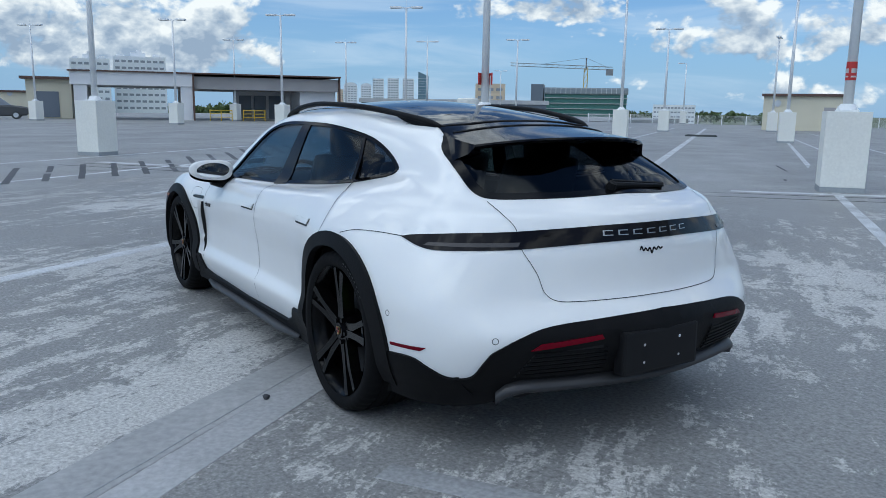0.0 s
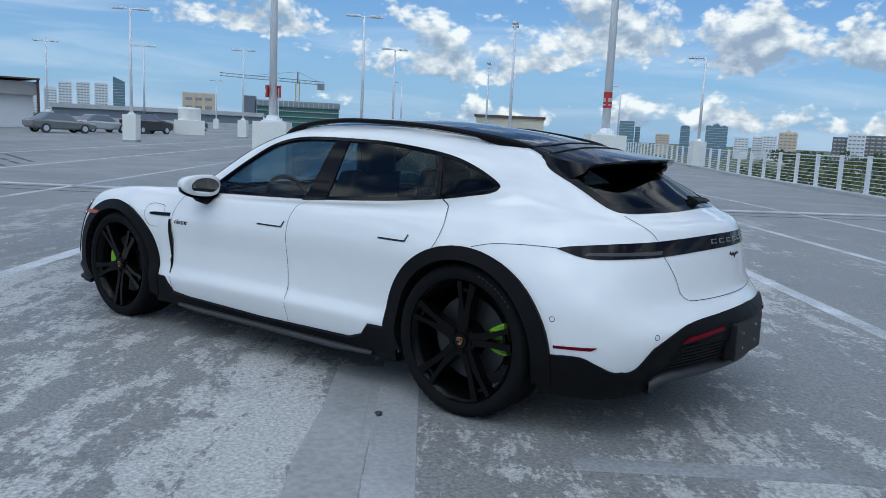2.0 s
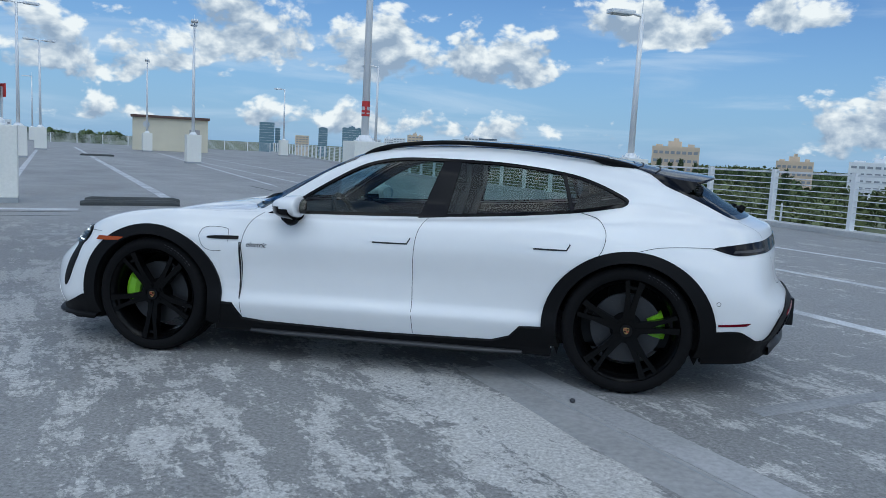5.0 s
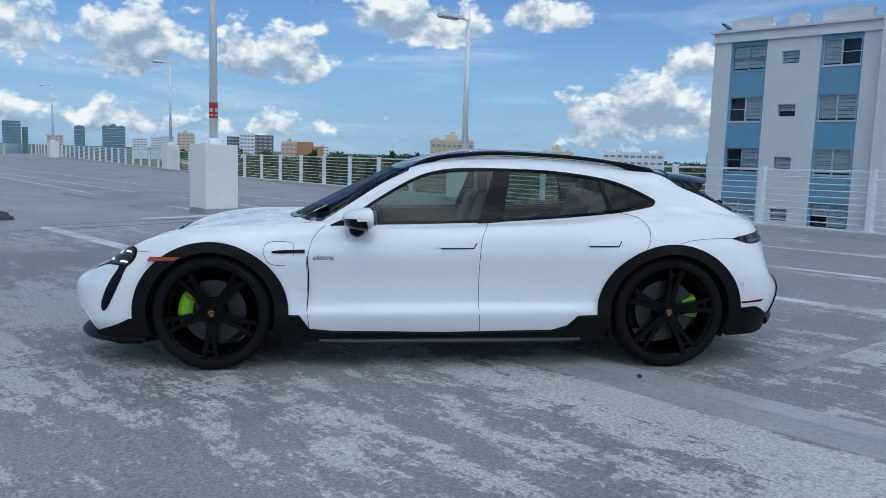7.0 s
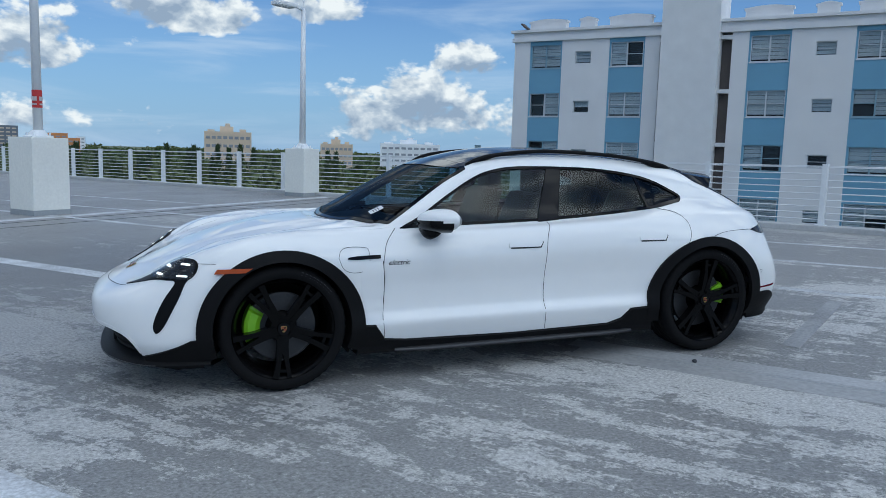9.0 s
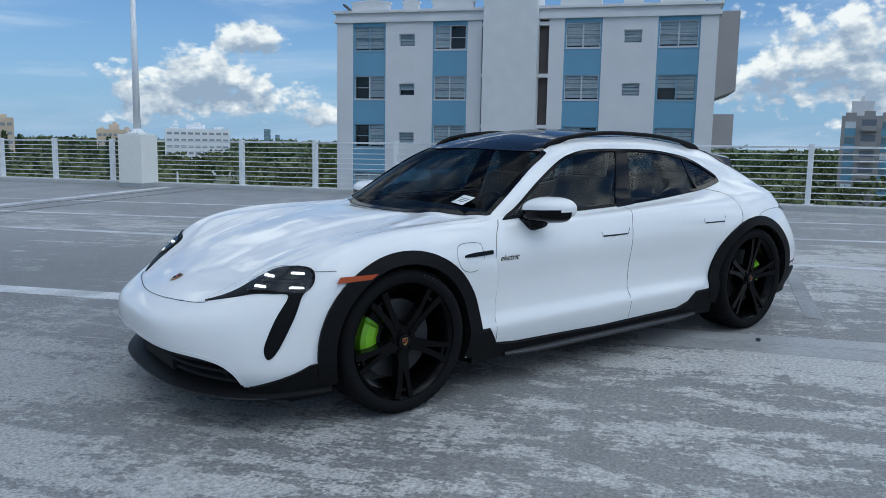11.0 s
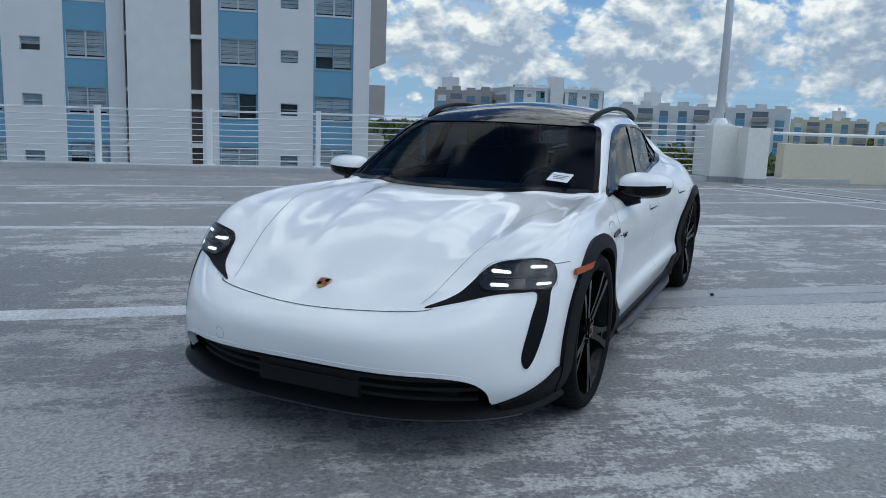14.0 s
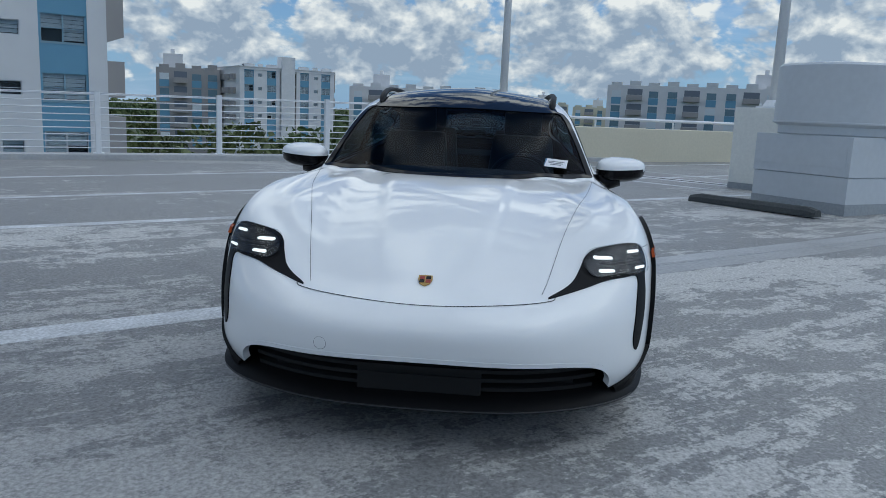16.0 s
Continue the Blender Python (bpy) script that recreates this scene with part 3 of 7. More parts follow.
far_fence = thing("fence", "white steel fence across the far end of the deck", "fence")
far_spots = []
for k in range(15):
    p = on_fence(-94.8, -28.5 + 2.75 * k)
    far_spots.append(Vector((p.x, p.y, deck_z(p.x))))
    q = new("fence_post", first_post.data)
    q.matrix_basis, q.parent = pose(p.x, p.y, deck_z(p.x), 0, 0, FENCE_TURN + 90), far_fence
for c in range(9):
    bm = bmesh.new()
    run(bm, [p + Vector((0, 0, 0.10 + 0.115 * c)) for p in far_spots], 0.012)
    mesh("cable", bm, CABLE, far_fence)

# ---- lamp posts on their bases ----
def lamp_post(x, y, arms, height=6.2, turn=0.0, sign="", width=0.75, tall=1.52):
    """A round pole with flat lamp heads on a square concrete base."""
    ob = thing("lamp_post", "white lamp pole with flat heads on a concrete base", "lamp post", pose(x, y, deck_z(x), 0, 0, turn), "lamp posts on the deck")
    h = width / 2
    square = Matrix.Rotation(radians(BAY_TURN + 90 - turn), 4, "Z")
    bm = bmesh.new()
    box(bm, (-h, -h, 0.10), (h, h, tall), 0.015, square)
    mesh("base", bm, BASE_PAINT, ob)
    bm = bmesh.new()
    box(bm, (-h - 0.003, -h - 0.003, -0.03), (h + 0.003, h + 0.003, 0.10), 0.004, square)
    mesh("skirt", bm, BASE_SKIRT, ob)
    bm = bmesh.new()
    box(bm, (-0.20, -0.20, tall), (0.20, 0.20, tall + 0.03), 0.006)
    tube(bm, (0, 0, tall + 0.03), (0, 0, tall + 0.14), 0.19, 0.12, 16)
    for dx in (-0.15, 0.15):
        for dy in (-0.15, 0.15):
            tube(bm, (dx, dy, tall + 0.02), (dx, dy, tall + 0.09), 0.018, sides=6)
    mesh("flange", bm, POST_WHITE, ob)
    bm = bmesh.new()
    tube(bm, (0, 0, tall + 0.1), (0, 0, height), 0.088, 0.058, 16)
    mesh("pole", bm, POST_WHITE, ob, smooth=True)
    for a in arms:
        bm = bmesh.new()
        c, s = math.cos(radians(a)), math.sin(radians(a))
        tube(bm, (0, 0, height - 0.05), (0.35 * c, 0.35 * s, height + 0.02), 0.035, sides=8)
        box(bm, (0.30, -0.17, height - 0.05), (0.98, 0.17, height + 0.06), 0.03, Matrix.Rotation(radians(a), 4, "Z"))
        arm = mesh("lamp_head", bm, POST_WHITE, ob)
        bm = bmesh.new()
        box(bm, (0.38, -0.13, height - 0.062), (0.92, 0.13, height - 0.048), 0.004, Matrix.Rotation(radians(a), 4, "Z"))
        mesh("lens", bm, BLIND, arm)
    bm = bmesh.new()
    tube(bm, (0, 0, height), (0, 0, height + 0.45), 0.012, 0.004, 6)
    mesh("spike", bm, POST_WHITE, ob)
    if sign == "band":
        bm = bmesh.new()
        tube(bm, (0, 0, 2.03), (0, 0, 2.36), 0.092, 0.091, 20)
        band = mesh("sign_band", bm, RED_SIGN, ob, "red sign band with white print")
        for z0, z1 in ((2.08, 2.11), (2.16, 2.24)):
            for k in range(4):
                bm = bmesh.new()
                turn_ = [2 * math.pi * (k + 0.7 * j / 5) / 4 for j in range(6)]
                lo, hi = ([bm.verts.new((0.0945 * math.cos(a), 0.0945 * math.sin(a), z)) for a in turn_] for z in (z0, z1))
                for j in range(5):
                    bm.faces.new((lo[j], lo[j + 1], hi[j + 1], hi[j]))
                bmesh.ops.solidify(bm, geom=bm.faces[:], thickness=0.002)
                mesh("print_bar", bm, WHITE_SIGN, band)
    if sign == "boards":
        for a in (25, 115, 205):
            bm = bmesh.new()
            box(bm, (0.13, -0.14, 2.0), (0.16, 0.14, 2.26), 0.006, Matrix.Rotation(radians(a), 4, "Z"))
            board = mesh("sign_board", bm, RED_SIGN, ob, "red square sign board")
            bm = bmesh.new()
            box(bm, (0.1605, -0.08, 2.08), (0.1625, 0.08, 2.18), 0, Matrix.Rotation(radians(a), 4, "Z"))
            mesh("print", bm, WHITE_SIGN, board)
        bm = bmesh.new()
        for a in (25, 115):
            box(bm, (0.10, -0.025, 1.5), (0.13, 0.025, 2.2), 0.003, Matrix.Rotation(radians(a), 4, "Z"))
        mesh("sign_bracket", bm, GREY_STEEL, ob)
    return ob


LT = FENCE_TURN + 90
lamp_post(-3.95, 11.65, (0, 180), 8.2, LT, "band", 0.75, 1.47)
lamp_post(-10.15, 7.85, (0, 180), 8.0, LT, "boards", 0.74, 1.47)
lamp_post(2.05, 16.35, (180,), 5.05, LT, "", 0.66, 1.30)
lamp_post(-12.6, 42.2, (180,), 6.3, LT)
lamp_post(-28.5, 65.5, (180,), 6.3, LT)
lamp_post(12.22, -0.03, (180,), 7.0, LT, "", 0.66, 1.13)
lamp_post(8.55, -4.62, (0, 180), 8.2, LT, "", 0.86, 1.36)
for x, y, arms in ((-19.7, 1.1, (0, 180)), (-54.0, 11.3, (0, 180)), (-68.0, 19.9, (0, 180)), (-65.3, 3.2, (0, 180)), (-63.0, 74.4, (180,)),
                   (-46.2, 16.4, (0, 180)), (-63.6, 29.1, (0, 180)), (-37.5, 21.0, (0, 180)), (-57.5, 34.3, (0, 180)), (-96.8, 70.9, (0, 180)), (-50.6, 39.2, (0, 180)), (-26.2, 27.8, (0, 180)), (-36.1, 41.8, (0, 180)),
                   (-35.1, 53.0, (90, 270)), (-20.0, 33.1, (90, 270))):
    lamp_post(x, y, arms, 7.3, LT + (20 if arms[0] == 0 else 0))

def blocks(name, spans, mat, parent, label="", bevel=0.0):
    """One part for each box of a list of (low corner, high corner)."""
    for lo, hi in spans:
        bm = bmesh.new()
        box(bm, lo, hi, bevel)
        mesh(name, bm, mat, parent, label)


# ---- land below, out to the horizon ----
bm = bmesh.new()
GROUND_Z = -14.0
rings = [0, 60, 150, 400, 1000, 2200, 4600]
prev = None
for r in rings:
    row = [bm.verts.new((r * math.cos(2 * math.pi * k / 48), r * math.sin(2 * math.pi * k / 48), GROUND_Z)) for k in range(48)] if r else [bm.verts.new((0, 0, GROUND_Z))]
    if prev is not None:
        for k in range(48):
            q = (k + 1) % 48
            bm.faces.new((prev[0], row[k], row[q]) if len(prev) == 1 else (prev[k], row[k], row[q], prev[q]))
    prev = row
tagged(mesh("ground", bm, LAND), "green and grey town land far below the deck", "ground", kind="structure")
bm = bmesh.new()
p = [on_fence(a, b) for a, b in ((-200, 40), (200, 40), (200, 52), (-200, 52))]
bm.faces.new([bm.verts.new((q.x, q.y, GROUND_Z + 0.06)) for q in p])
bmesh.ops.solidify(bm, geom=bm.faces[:], thickness=0.05)
tagged(mesh("road", bm, ROAD_FAR), "asphalt street far below the deck", "road", kind="structure")

# ---- the garage below the deck ----
bm = bmesh.new()
vs = box(bm, (-94.0, -94.5, GROUND_Z), (64.5, 10.3, -1.2)) + box(bm, (-169.5, -94.5, GROUND_Z), (-94.0, -33.0, -1.2))
for v in vs:
    q = on_fence(v.co.x, v.co.y)
    v.co.x, v.co.y = q.x, q.y
tagged(mesh("wall_garage", bm, KERB), "concrete storeys of the garage beneath the deck", "garage", kind="structure")

# ---- apartment house with blue bays ----
CB = Vector((20.35, 22.46))


def window(parent, x0, x1, z0, z1, y, blue, seed, small=False):
    """A sliding window in its opening: frame, middle bar, pane and a blind behind."""
    rnd = random.Random(seed)
    w = new("window", None)
    w.parent = parent
    t = 0.035
    bm = bmesh.new()
    for lo, hi in (((x0, y + 0.03, z0), (x0 + t, y + 0.10, z1)), ((x1 - t, y + 0.03, z0), (x1, y + 0.10, z1)), ((x0 + t, y + 0.03, z0), (x1 - t, y + 0.10, z0 + t)), ((x0 + t, y + 0.03, z1 - t), (x1 - t, y + 0.10, z1))):
        box(bm, lo, hi)
    if not small:
        box(bm, ((x0 + x1) / 2 - 0.03, y + 0.025, z0 + t), ((x0 + x1) / 2 + 0.03, y + 0.09, z1 - t))
        box(bm, (x0 + t, y + 0.04, (z0 + z1) / 2 - 0.012), ((x0 + x1) / 2 - 0.03, y + 0.08, (z0 + z1) / 2 + 0.012))
        box(bm, ((x0 + x1) / 2 + 0.03, y + 0.04, (z0 + z1) / 2 - 0.012), (x1 - t, y + 0.08, (z0 + z1) / 2 + 0.012))
        box(bm, (x0 - 0.03, y - 0.03, z0 - 0.05), (x1 + 0.03, y + 0.03, z0))
    else:
        box(bm, (x0 + t, y + 0.04, (z0 + z1) / 2 - 0.012), (x1 - t, y + 0.08, (z0 + z1) / 2 + 0.012))
    mesh("frame", bm, ALU if not blue else BLUE_FRAME if rnd.random() < 0.35 else ALU, w)
    bm = bmesh.new()
    box(bm, (x0 + t, y + 0.075, z0 + t), (x1 - t, y + 0.082, z1 - t))
    pane = mesh("pane", bm, PANE, w)
    pane.visible_shadow = False
    halves = ((x0 + t, (x0 + x1) / 2), ((x0 + x1) / 2, x1 - t)) if not small else ((x0 + t, x1 - t),)
    bm = bmesh.new()
    any_blind = False
    for a, b in halves:
        drop = rnd.choice((0, 0.5, 0.95, 0.95, 0.95, 0.95, 0.95))
        if not drop:
            continue
        any_blind = True
        top, low = z1 - t, z1 - t - (z1 - z0 - 2 * t) * drop
        n = max(2, int((top - low) / 0.14))
        for k in range(n):
            h = (top - low) / n
            box(bm, (a + 0.01, y + 0.09, low + h * k + 0.014), (b - 0.01, y + 0.10, low + h * (k + 1)))
    if any_blind:
        mesh("blind", bm, BLIND, w)
    else:
        bm.free()
    # flat dark panel, its colour standing in for the shade of the room
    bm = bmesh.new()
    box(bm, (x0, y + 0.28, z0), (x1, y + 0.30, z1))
    mesh("room", bm, ROOM_SHADE, w)
    return w


PANE = glass("window pane", (0.88, 0.92, 0.94), 0.95)
ROWS = (5.45, 3.21, 0.97, -1.27, -3.51)
TOP = 7.2


def apartment_house(x, y, turn, rows, label, depth=16.0, tower_up=3.4):
    """A flat-roofed house: blue window bays, small bath windows, a stair tower, cornice and parapet blocks."""
    ob = thing("apartment_house", label, "apartment building", pose(x, y, 0, 0, 0, turn), "apartment houses")
    low = GROUND_Z
    bays = ((-8.05, -6.42), (-4.15, -2.52), (1.83, 3.45), (5.77, 7.49))
    smalls = ((-5.76, -5.0), (4.37, 5.13))
    W = []
    T = 0.30
    for a, b in ((-8.85, -8.05), (-6.42, -5.76), (-5.0, -4.15), (-2.52, -1.86), (1.16, 1.83), (3.45, 4.37), (5.13, 5.77), (7.49, 8.2)):
        W.append(((a, 0, low), (b, T, TOP - 0.5)))
    for a, b in smalls:
        edges = [TOP - 0.5]
        for z in rows:
            W.append(((a, 0.003, z + 0.72), (b, T, edges[-1])))
            edges.append(z + 0.17)
        W.append(((a, 0.003, low), (b, T, edges[-1])))
    W += [((-8.85, T, low), (-8.55, depth, TOP - 0.5)), ((7.9, T, low), (8.2, depth, TOP - 0.5)), ((-8.85, depth, low), (8.2, depth + 0.3, TOP - 0.5))]
    blocks("wall", W, STUCCO, ob)
    for a, b in bays:
        B = []
        top = TOP - 0.5
        for z in rows:
            if top - (z + 1.07) > 0.02:
                B.append(((a, 0.04, z + 1.07), (b, T, top)))
            top = z
        B.append(((a, 0.04, low), (b, T, top)))
        blocks("blue_bay", B, BLUE_WALL, ob, "light blue painted wall bay")
        for z in rows:
            window(ob, a + 0.07, b - 0.07, z, z + 1.07, 0.05, True, int(x * 7 + a * 31 + z * 17))
            blocks("reveal", [((a, 0.05, z), (a + 0.07, T, z + 1.07)), ((b - 0.07, 0.05, z), (b, T, z + 1.07))], BLUE_WALL, ob)
    for a, b in smalls:
        for z in rows:
            window(ob, a, b, z + 0.17, z + 0.72, 0.05, False, int(x * 5 + a * 13 + z * 19), True)
    S = bmesh.new()
    box(S, (-1.71, -0.45, low), (0.70, 1.6, TOP + tower_up))
    mesh("stair_tower", S, STUCCO_TOWER, ob, "rough white stair tower")
    for a, b, dep in ((-1.86, -1.712, 0.4), (0.702, 1.16, 0.35)):
        S = bmesh.new()
        box(S, (a, dep, low), (b, dep + 0.1, TOP - 0.5))
        slot = mesh("louvre_slot", S, SLOT, ob, "dark brown louvred slot")
        blocks("slot_slab", [((a, 0.02, z + 0.98), (b, dep + 0.005, z + 1.14)) for z in rows], STUCCO, slot)
    C = []
    for z0, z1, out in ((TOP - 0.5, TOP - 0.33, 0.10), (TOP - 0.33, TOP - 0.08, 0.04), (TOP - 0.08, TOP + 0.05, 0.16)):
        C += [((-8.85 - out, -out, z0), (-1.71, depth + out, z1)), ((0.70, -out, z0), (8.2 + out, depth + out, z1))]
    blocks("cornice", C, STUCCO, ob, bevel=0.012)
    for a, b in ((-8.1, -6.3), (-5.6, -4.9), (-4.2, -2.3), (1.6, 3.4), (4.3, 5.1), (5.8, 7.6)):
        P = bmesh.new()
        n = 10
        prof = [(a, 0.05), (a, 0.34), (a - 0.06, 0.36), (a - 0.06, 0.44)] + [(a + (b - a) * k / n, 0.44 + 0.09 * math.sin(math.pi * k / n)) for k in range(1, n)] + [(b + 0.06, 0.44), (b + 0.06, 0.36), (b, 0.34), (b, 0.05)]
        f = P.faces.new([P.verts.new((u, 0.05, TOP + v)) for u, v in prof])
        ext = bmesh.ops.extrude_face_region(P, geom=[f])["geom"]
        bmesh.ops.translate(P, vec=(0, 0.35, 0), verts=[v for v in ext if isinstance(v, bmesh.types.BMVert)])
        bmesh.ops.recalc_face_normals(P, faces=P.faces)
        mesh("parapet_block", P, STUCCO, ob)
    F = bmesh.new()
    box(F, (-8.5, -0.25, TOP + 0.12), (-8.1, 0.15, TOP + 0.2), 0.01, Matrix.Translation((-8.3, 0, TOP + 0.2)) @ Matrix.Rotation(radians(40), 4, "Y") @ Matrix.Translation((8.3, 0, -TOP - 0.16)))
    tube(F, (-8.1, 0, TOP), (-8.25, -0.05, TOP + 0.2), 0.02, sides=6)
    mesh("floodlight", F, SLOT, ob, "dark floodlight on the parapet")
    for k, (z0, z1) in enumerate(((3.7, TOP - 0.1), (1.2, 2.7), (-1.2, 0.4))):
        G = bmesh.new()
        box(G, (8.2, 1.5, z0), (9.15, 6.0, z1), 0.02)
        if k == 0:
            for v in G.verts:
                if v.co.z < z0 + 0.05 and v.co.x < 8.5:
                    v.co.z -= 0.35
        mesh("balcony", G, TAUPE, ob, "taupe balcony block on the end wall")
    R = bmesh.new()
    box(R, (-8.5, 0.35, TOP - 0.5), (7.9, depth, TOP - 0.2))
    mesh("roof", R, KERB, ob)
    for z in rows[:4]:
        for k in range(5):
            G = bmesh.new()
            y0 = 2.0 + k * 2.7
            box(G, (-9.35, y0, z - 0.45), (-8.85, y0 + 1.5, z + 0.5), 0.02)
            mesh("balcony", G, TAUPE, ob, "taupe balcony block on the end wall")
    return ob


apartment_house(CB.x, CB.y, BAY_TURN, ROWS, "off-white four-storey apartment house with light blue window bays")
apartment_house(128.1, 38.3, BAY_TURN, ROWS[:4], "distant off-white apartment house with light blue window bays", 24.0, 1.9)



def balcony_block(x, y, turn, width, depth, top, label, mat=None, floors=4, cols=5, pent=0.0):
    """A far house with stacked balconies, blue window strips and a roof hut."""
    ob = thing("apartment_house", label, "apartment building", pose(x, y, 0, 0, 0, turn), "apartment houses")
    bm = bmesh.new()
    box(bm, (-width / 2, 0, GROUND_Z), (width / 2, depth, top), 0.05)
    mesh("wall", bm, mat or STUCCO, ob)
    step = width / cols
    for c in range(cols):
        xc = -width / 2 + step * (c + 0.5)
        for f in range(floors):
            z = top - 2.0 - 2.5 * f
            kind = (c + f * 0) % 3
            if kind == 1:
                bm = bmesh.new()
                box(bm, (xc - step * 0.42, -0.9, z - 0.5), (xc + step * 0.42, 0.05, z + 0.35), 0.03)
                mesh("balcony", bm, TAUPE, ob)
                bm = bmesh.new()
                box(bm, (xc - step * 0.40, -0.03, z + 0.4), (xc + step * 0.40, 0.05, z + 1.4))
                mesh("window", bm, HAZE_DARK, ob)
            else:
                bm = bmesh.new()
                box(bm, (xc - 0.75, -0.05, z), (xc + 0.75, 0.05, z + 1.05), 0.01)
                w = mesh("window", bm, HAZE_GLASS if (c * 3 + f) % 4 else BLIND, ob)
                bm = bmesh.new()
                box(bm, (xc - 0.8, -0.04, z - 1.2), (xc + 0.8, 0.02, z - 0.05))
                mesh("blue_panel", bm, BLUE_WALL, ob)
    blocks("parapet", [((-width / 2 + step * (k + 0.2), 0, top), (-width / 2 + step * (k + 0.8), 0.5, top + 0.5 + 0.25 * (k % 2))) for k in range(cols)], mat or STUCCO, ob, bevel=0.03)
    if pent:
        bm = bmesh.new()
        box(bm, (-1.6 + pent, 2, top), (1.6 + pent, 6, top + 2.4), 0.05)
        box(bm, (-0.4 + pent, 3, top + 2.4), (0.3 + pent, 3.6, top + 3.2), 0.05)
        mesh("roof_hut", bm, STUCCO, ob)
    return ob


balcony_block(146.0, 16.5, -82, 30, 12, 5.3, "distant cream apartment house with stacked balconies", floors=5, cols=9, pent=-9)
balcony_block(130.0, -31.0, -103, 31, 12, 7.0, "distant grey apartment house with stacked balconies", floors=5, cols=10, pent=10)
balcony_block(218.0, -6.0, -91, 18, 12, 4.6, "far pale apartment house among trees", CREAM, 4, 5, 2)
balcony_block(256.0, -26.0, -95, 14, 12, 4.6, "far pale apartment house among trees", CREAM, 4, 4, 1)
balcony_block(126.5, 55.6, -67, 10.5, 9, 6.6, "distant taupe end of a house with stacked balconies", TAUPE, 5, 4, -2.5)
balcony_block(168.0, 72.0, -60, 9, 9, 3.0, "far grey house block with balconies", TAUPE, 4, 3)

# ---- cream parapet wall, pillar, vent, wheel stop ----
bm = bmesh.new()
box(bm, (7.5, 10.25, -0.1), (64, 10.55, 0.80), 0.02)
for v in bm.verts:
    q = on_fence(v.co.x, v.co.y)
    v.co = (q.x, q.y, v.co.z + deck_z(q.x))
tagged(mesh("wall_parapet", bm, CREAM), "cream painted parapet wall at the deck edge", "parapet", kind="structure")
rail = thing("handrail", "white steel handrail on top of the parapet wall", "railing")
bm = bmesh.new()
a, b = on_fence(7.3, 10.4), on_fence(60, 10.4)
tube(bm, (a.x, a.y, deck_z(a.x) + 1.0), (b.x, b.y, deck_z(b.x) + 1.0), 0.035, sides=8)
mesh("rail_bar", bm, POST_WHITE, rail)
for k in range(22):
    q = on_fence(8.6 + 2.3 * k, 10.4)
    bm = bmesh.new()
    tube(bm, (q.x, q.y, deck_z(q.x) + 0.78), (q.x, q.y, deck_z(q.x) + 1.0), 0.022, sides=8)
    mesh("rail_post", bm, POST_WHITE, rail)
q = on_fence(6.72, 10.05)
pillar = thing("pillar", "white concrete pillar at the end of the fence", "pillar", pose(q.x, q.y, deck_z(q.x), 0, 0, FENCE_TURN))
bm = bmesh.new()
box(bm, (-0.23, -0.23, 0.1), (0.23, 0.23, 1.10), 0.015)
mesh("shaft", bm, BASE_PAINT, pillar)
bm = bmesh.new()
box(bm, (-0.233, -0.233, -0.03), (0.233, 0.233, 0.1), 0.004)
mesh("skirt", bm, BASE_SKIRT, pillar)

VENT = 1.47
vent = thing("roof_vent", "pale grey steel roof fan with a round hood", "roof vent", pose(5.41, -4.67, deck_z(5.41), 0, 0, 34.5))
bm = bmesh.new()
box(bm, (0, -VENT, 0.15), (VENT, 0, 0.50), 0.006)
mesh("lower_curb", bm, GREY_STEEL, vent)
bm = bmesh.new()
box(bm, (-0.012, -VENT - 0.012, 0.505), (VENT + 0.012, 0.012, 1.03), 0.008)
mesh("upper_curb", bm, GREY_STEEL, vent)
bm = bmesh.new()
box(bm, (-0.005, -VENT - 0.005, -0.02), (VENT + 0.005, 0.005, 0.15), 0.004)
mesh("skirt", bm, BASE_SKIRT, vent)
bm = bmesh.new()
lathe(bm, [(0.76, 1.03), (0.78, 1.05), (0.78, 1.15), (0.82, 1.17), (0.85, 1.19), (0.85, 1.96), (0.82, 1.99), (0.4, 2.03), (0.001, 2.04)], 56)
bmesh.ops.translate(bm, vec=(VENT / 2, -VENT / 2, 0), verts=bm.verts)
mesh("hood", bm, GREY_STEEL, vent, smooth=True).data.set_sharp_from_angle(angle=radians(25))
bm = bmesh.new()
lathe(bm, [(0.851, 1.185), (0.864, 1.19), (0.864, 1.21), (0.851, 1.215)], 56)
bmesh.ops.translate(bm, vec=(VENT / 2, -VENT / 2, 0), verts=bm.verts)
mesh("hood_rim", bm, GREY_STEEL, vent)
bm = bmesh.new()
box(bm, (0.05, 0.013, 0.62), (VENT - 0.05, 0.019, 0.92), 0.002)
mesh("side_panel", bm, GREY_STEEL, vent)

a, b = Vector((6.36, -2.93)), Vector((5.02, -4.20))
stop = thing("wheel_stop", "worn dark concrete wheel stop lying on the deck", "wheel stop", pose(a.x, a.y, deck_z(a.x), 0, 0, math.degrees(math.atan2(b.y - a.y, b.x - a.x))))
bm = bmesh.new()
n = (b - a).length
prof = [(-0.09, 0.0), (-0.085, 0.07), (-0.05, 0.115), (0.05, 0.115), (0.085, 0.07), (0.09, 0.0)]
rows = []
for i in range(15):
    t = n * i / 14
    k = 0.72 if i in (0, 14) else 1
    rows.append([bm.verts.new((t, y, z * k + 0.003 * noise.noise(Vector((i, y * 40, z * 40))))) for y, z in prof])
for r, s in zip(rows, rows[1:]):
    for k in range(5):
        bm.faces.new((r[k], s[k], s[k + 1], r[k + 1]))
bm.faces.new(rows[0])
bm.faces.new(rows[-1][::-1])
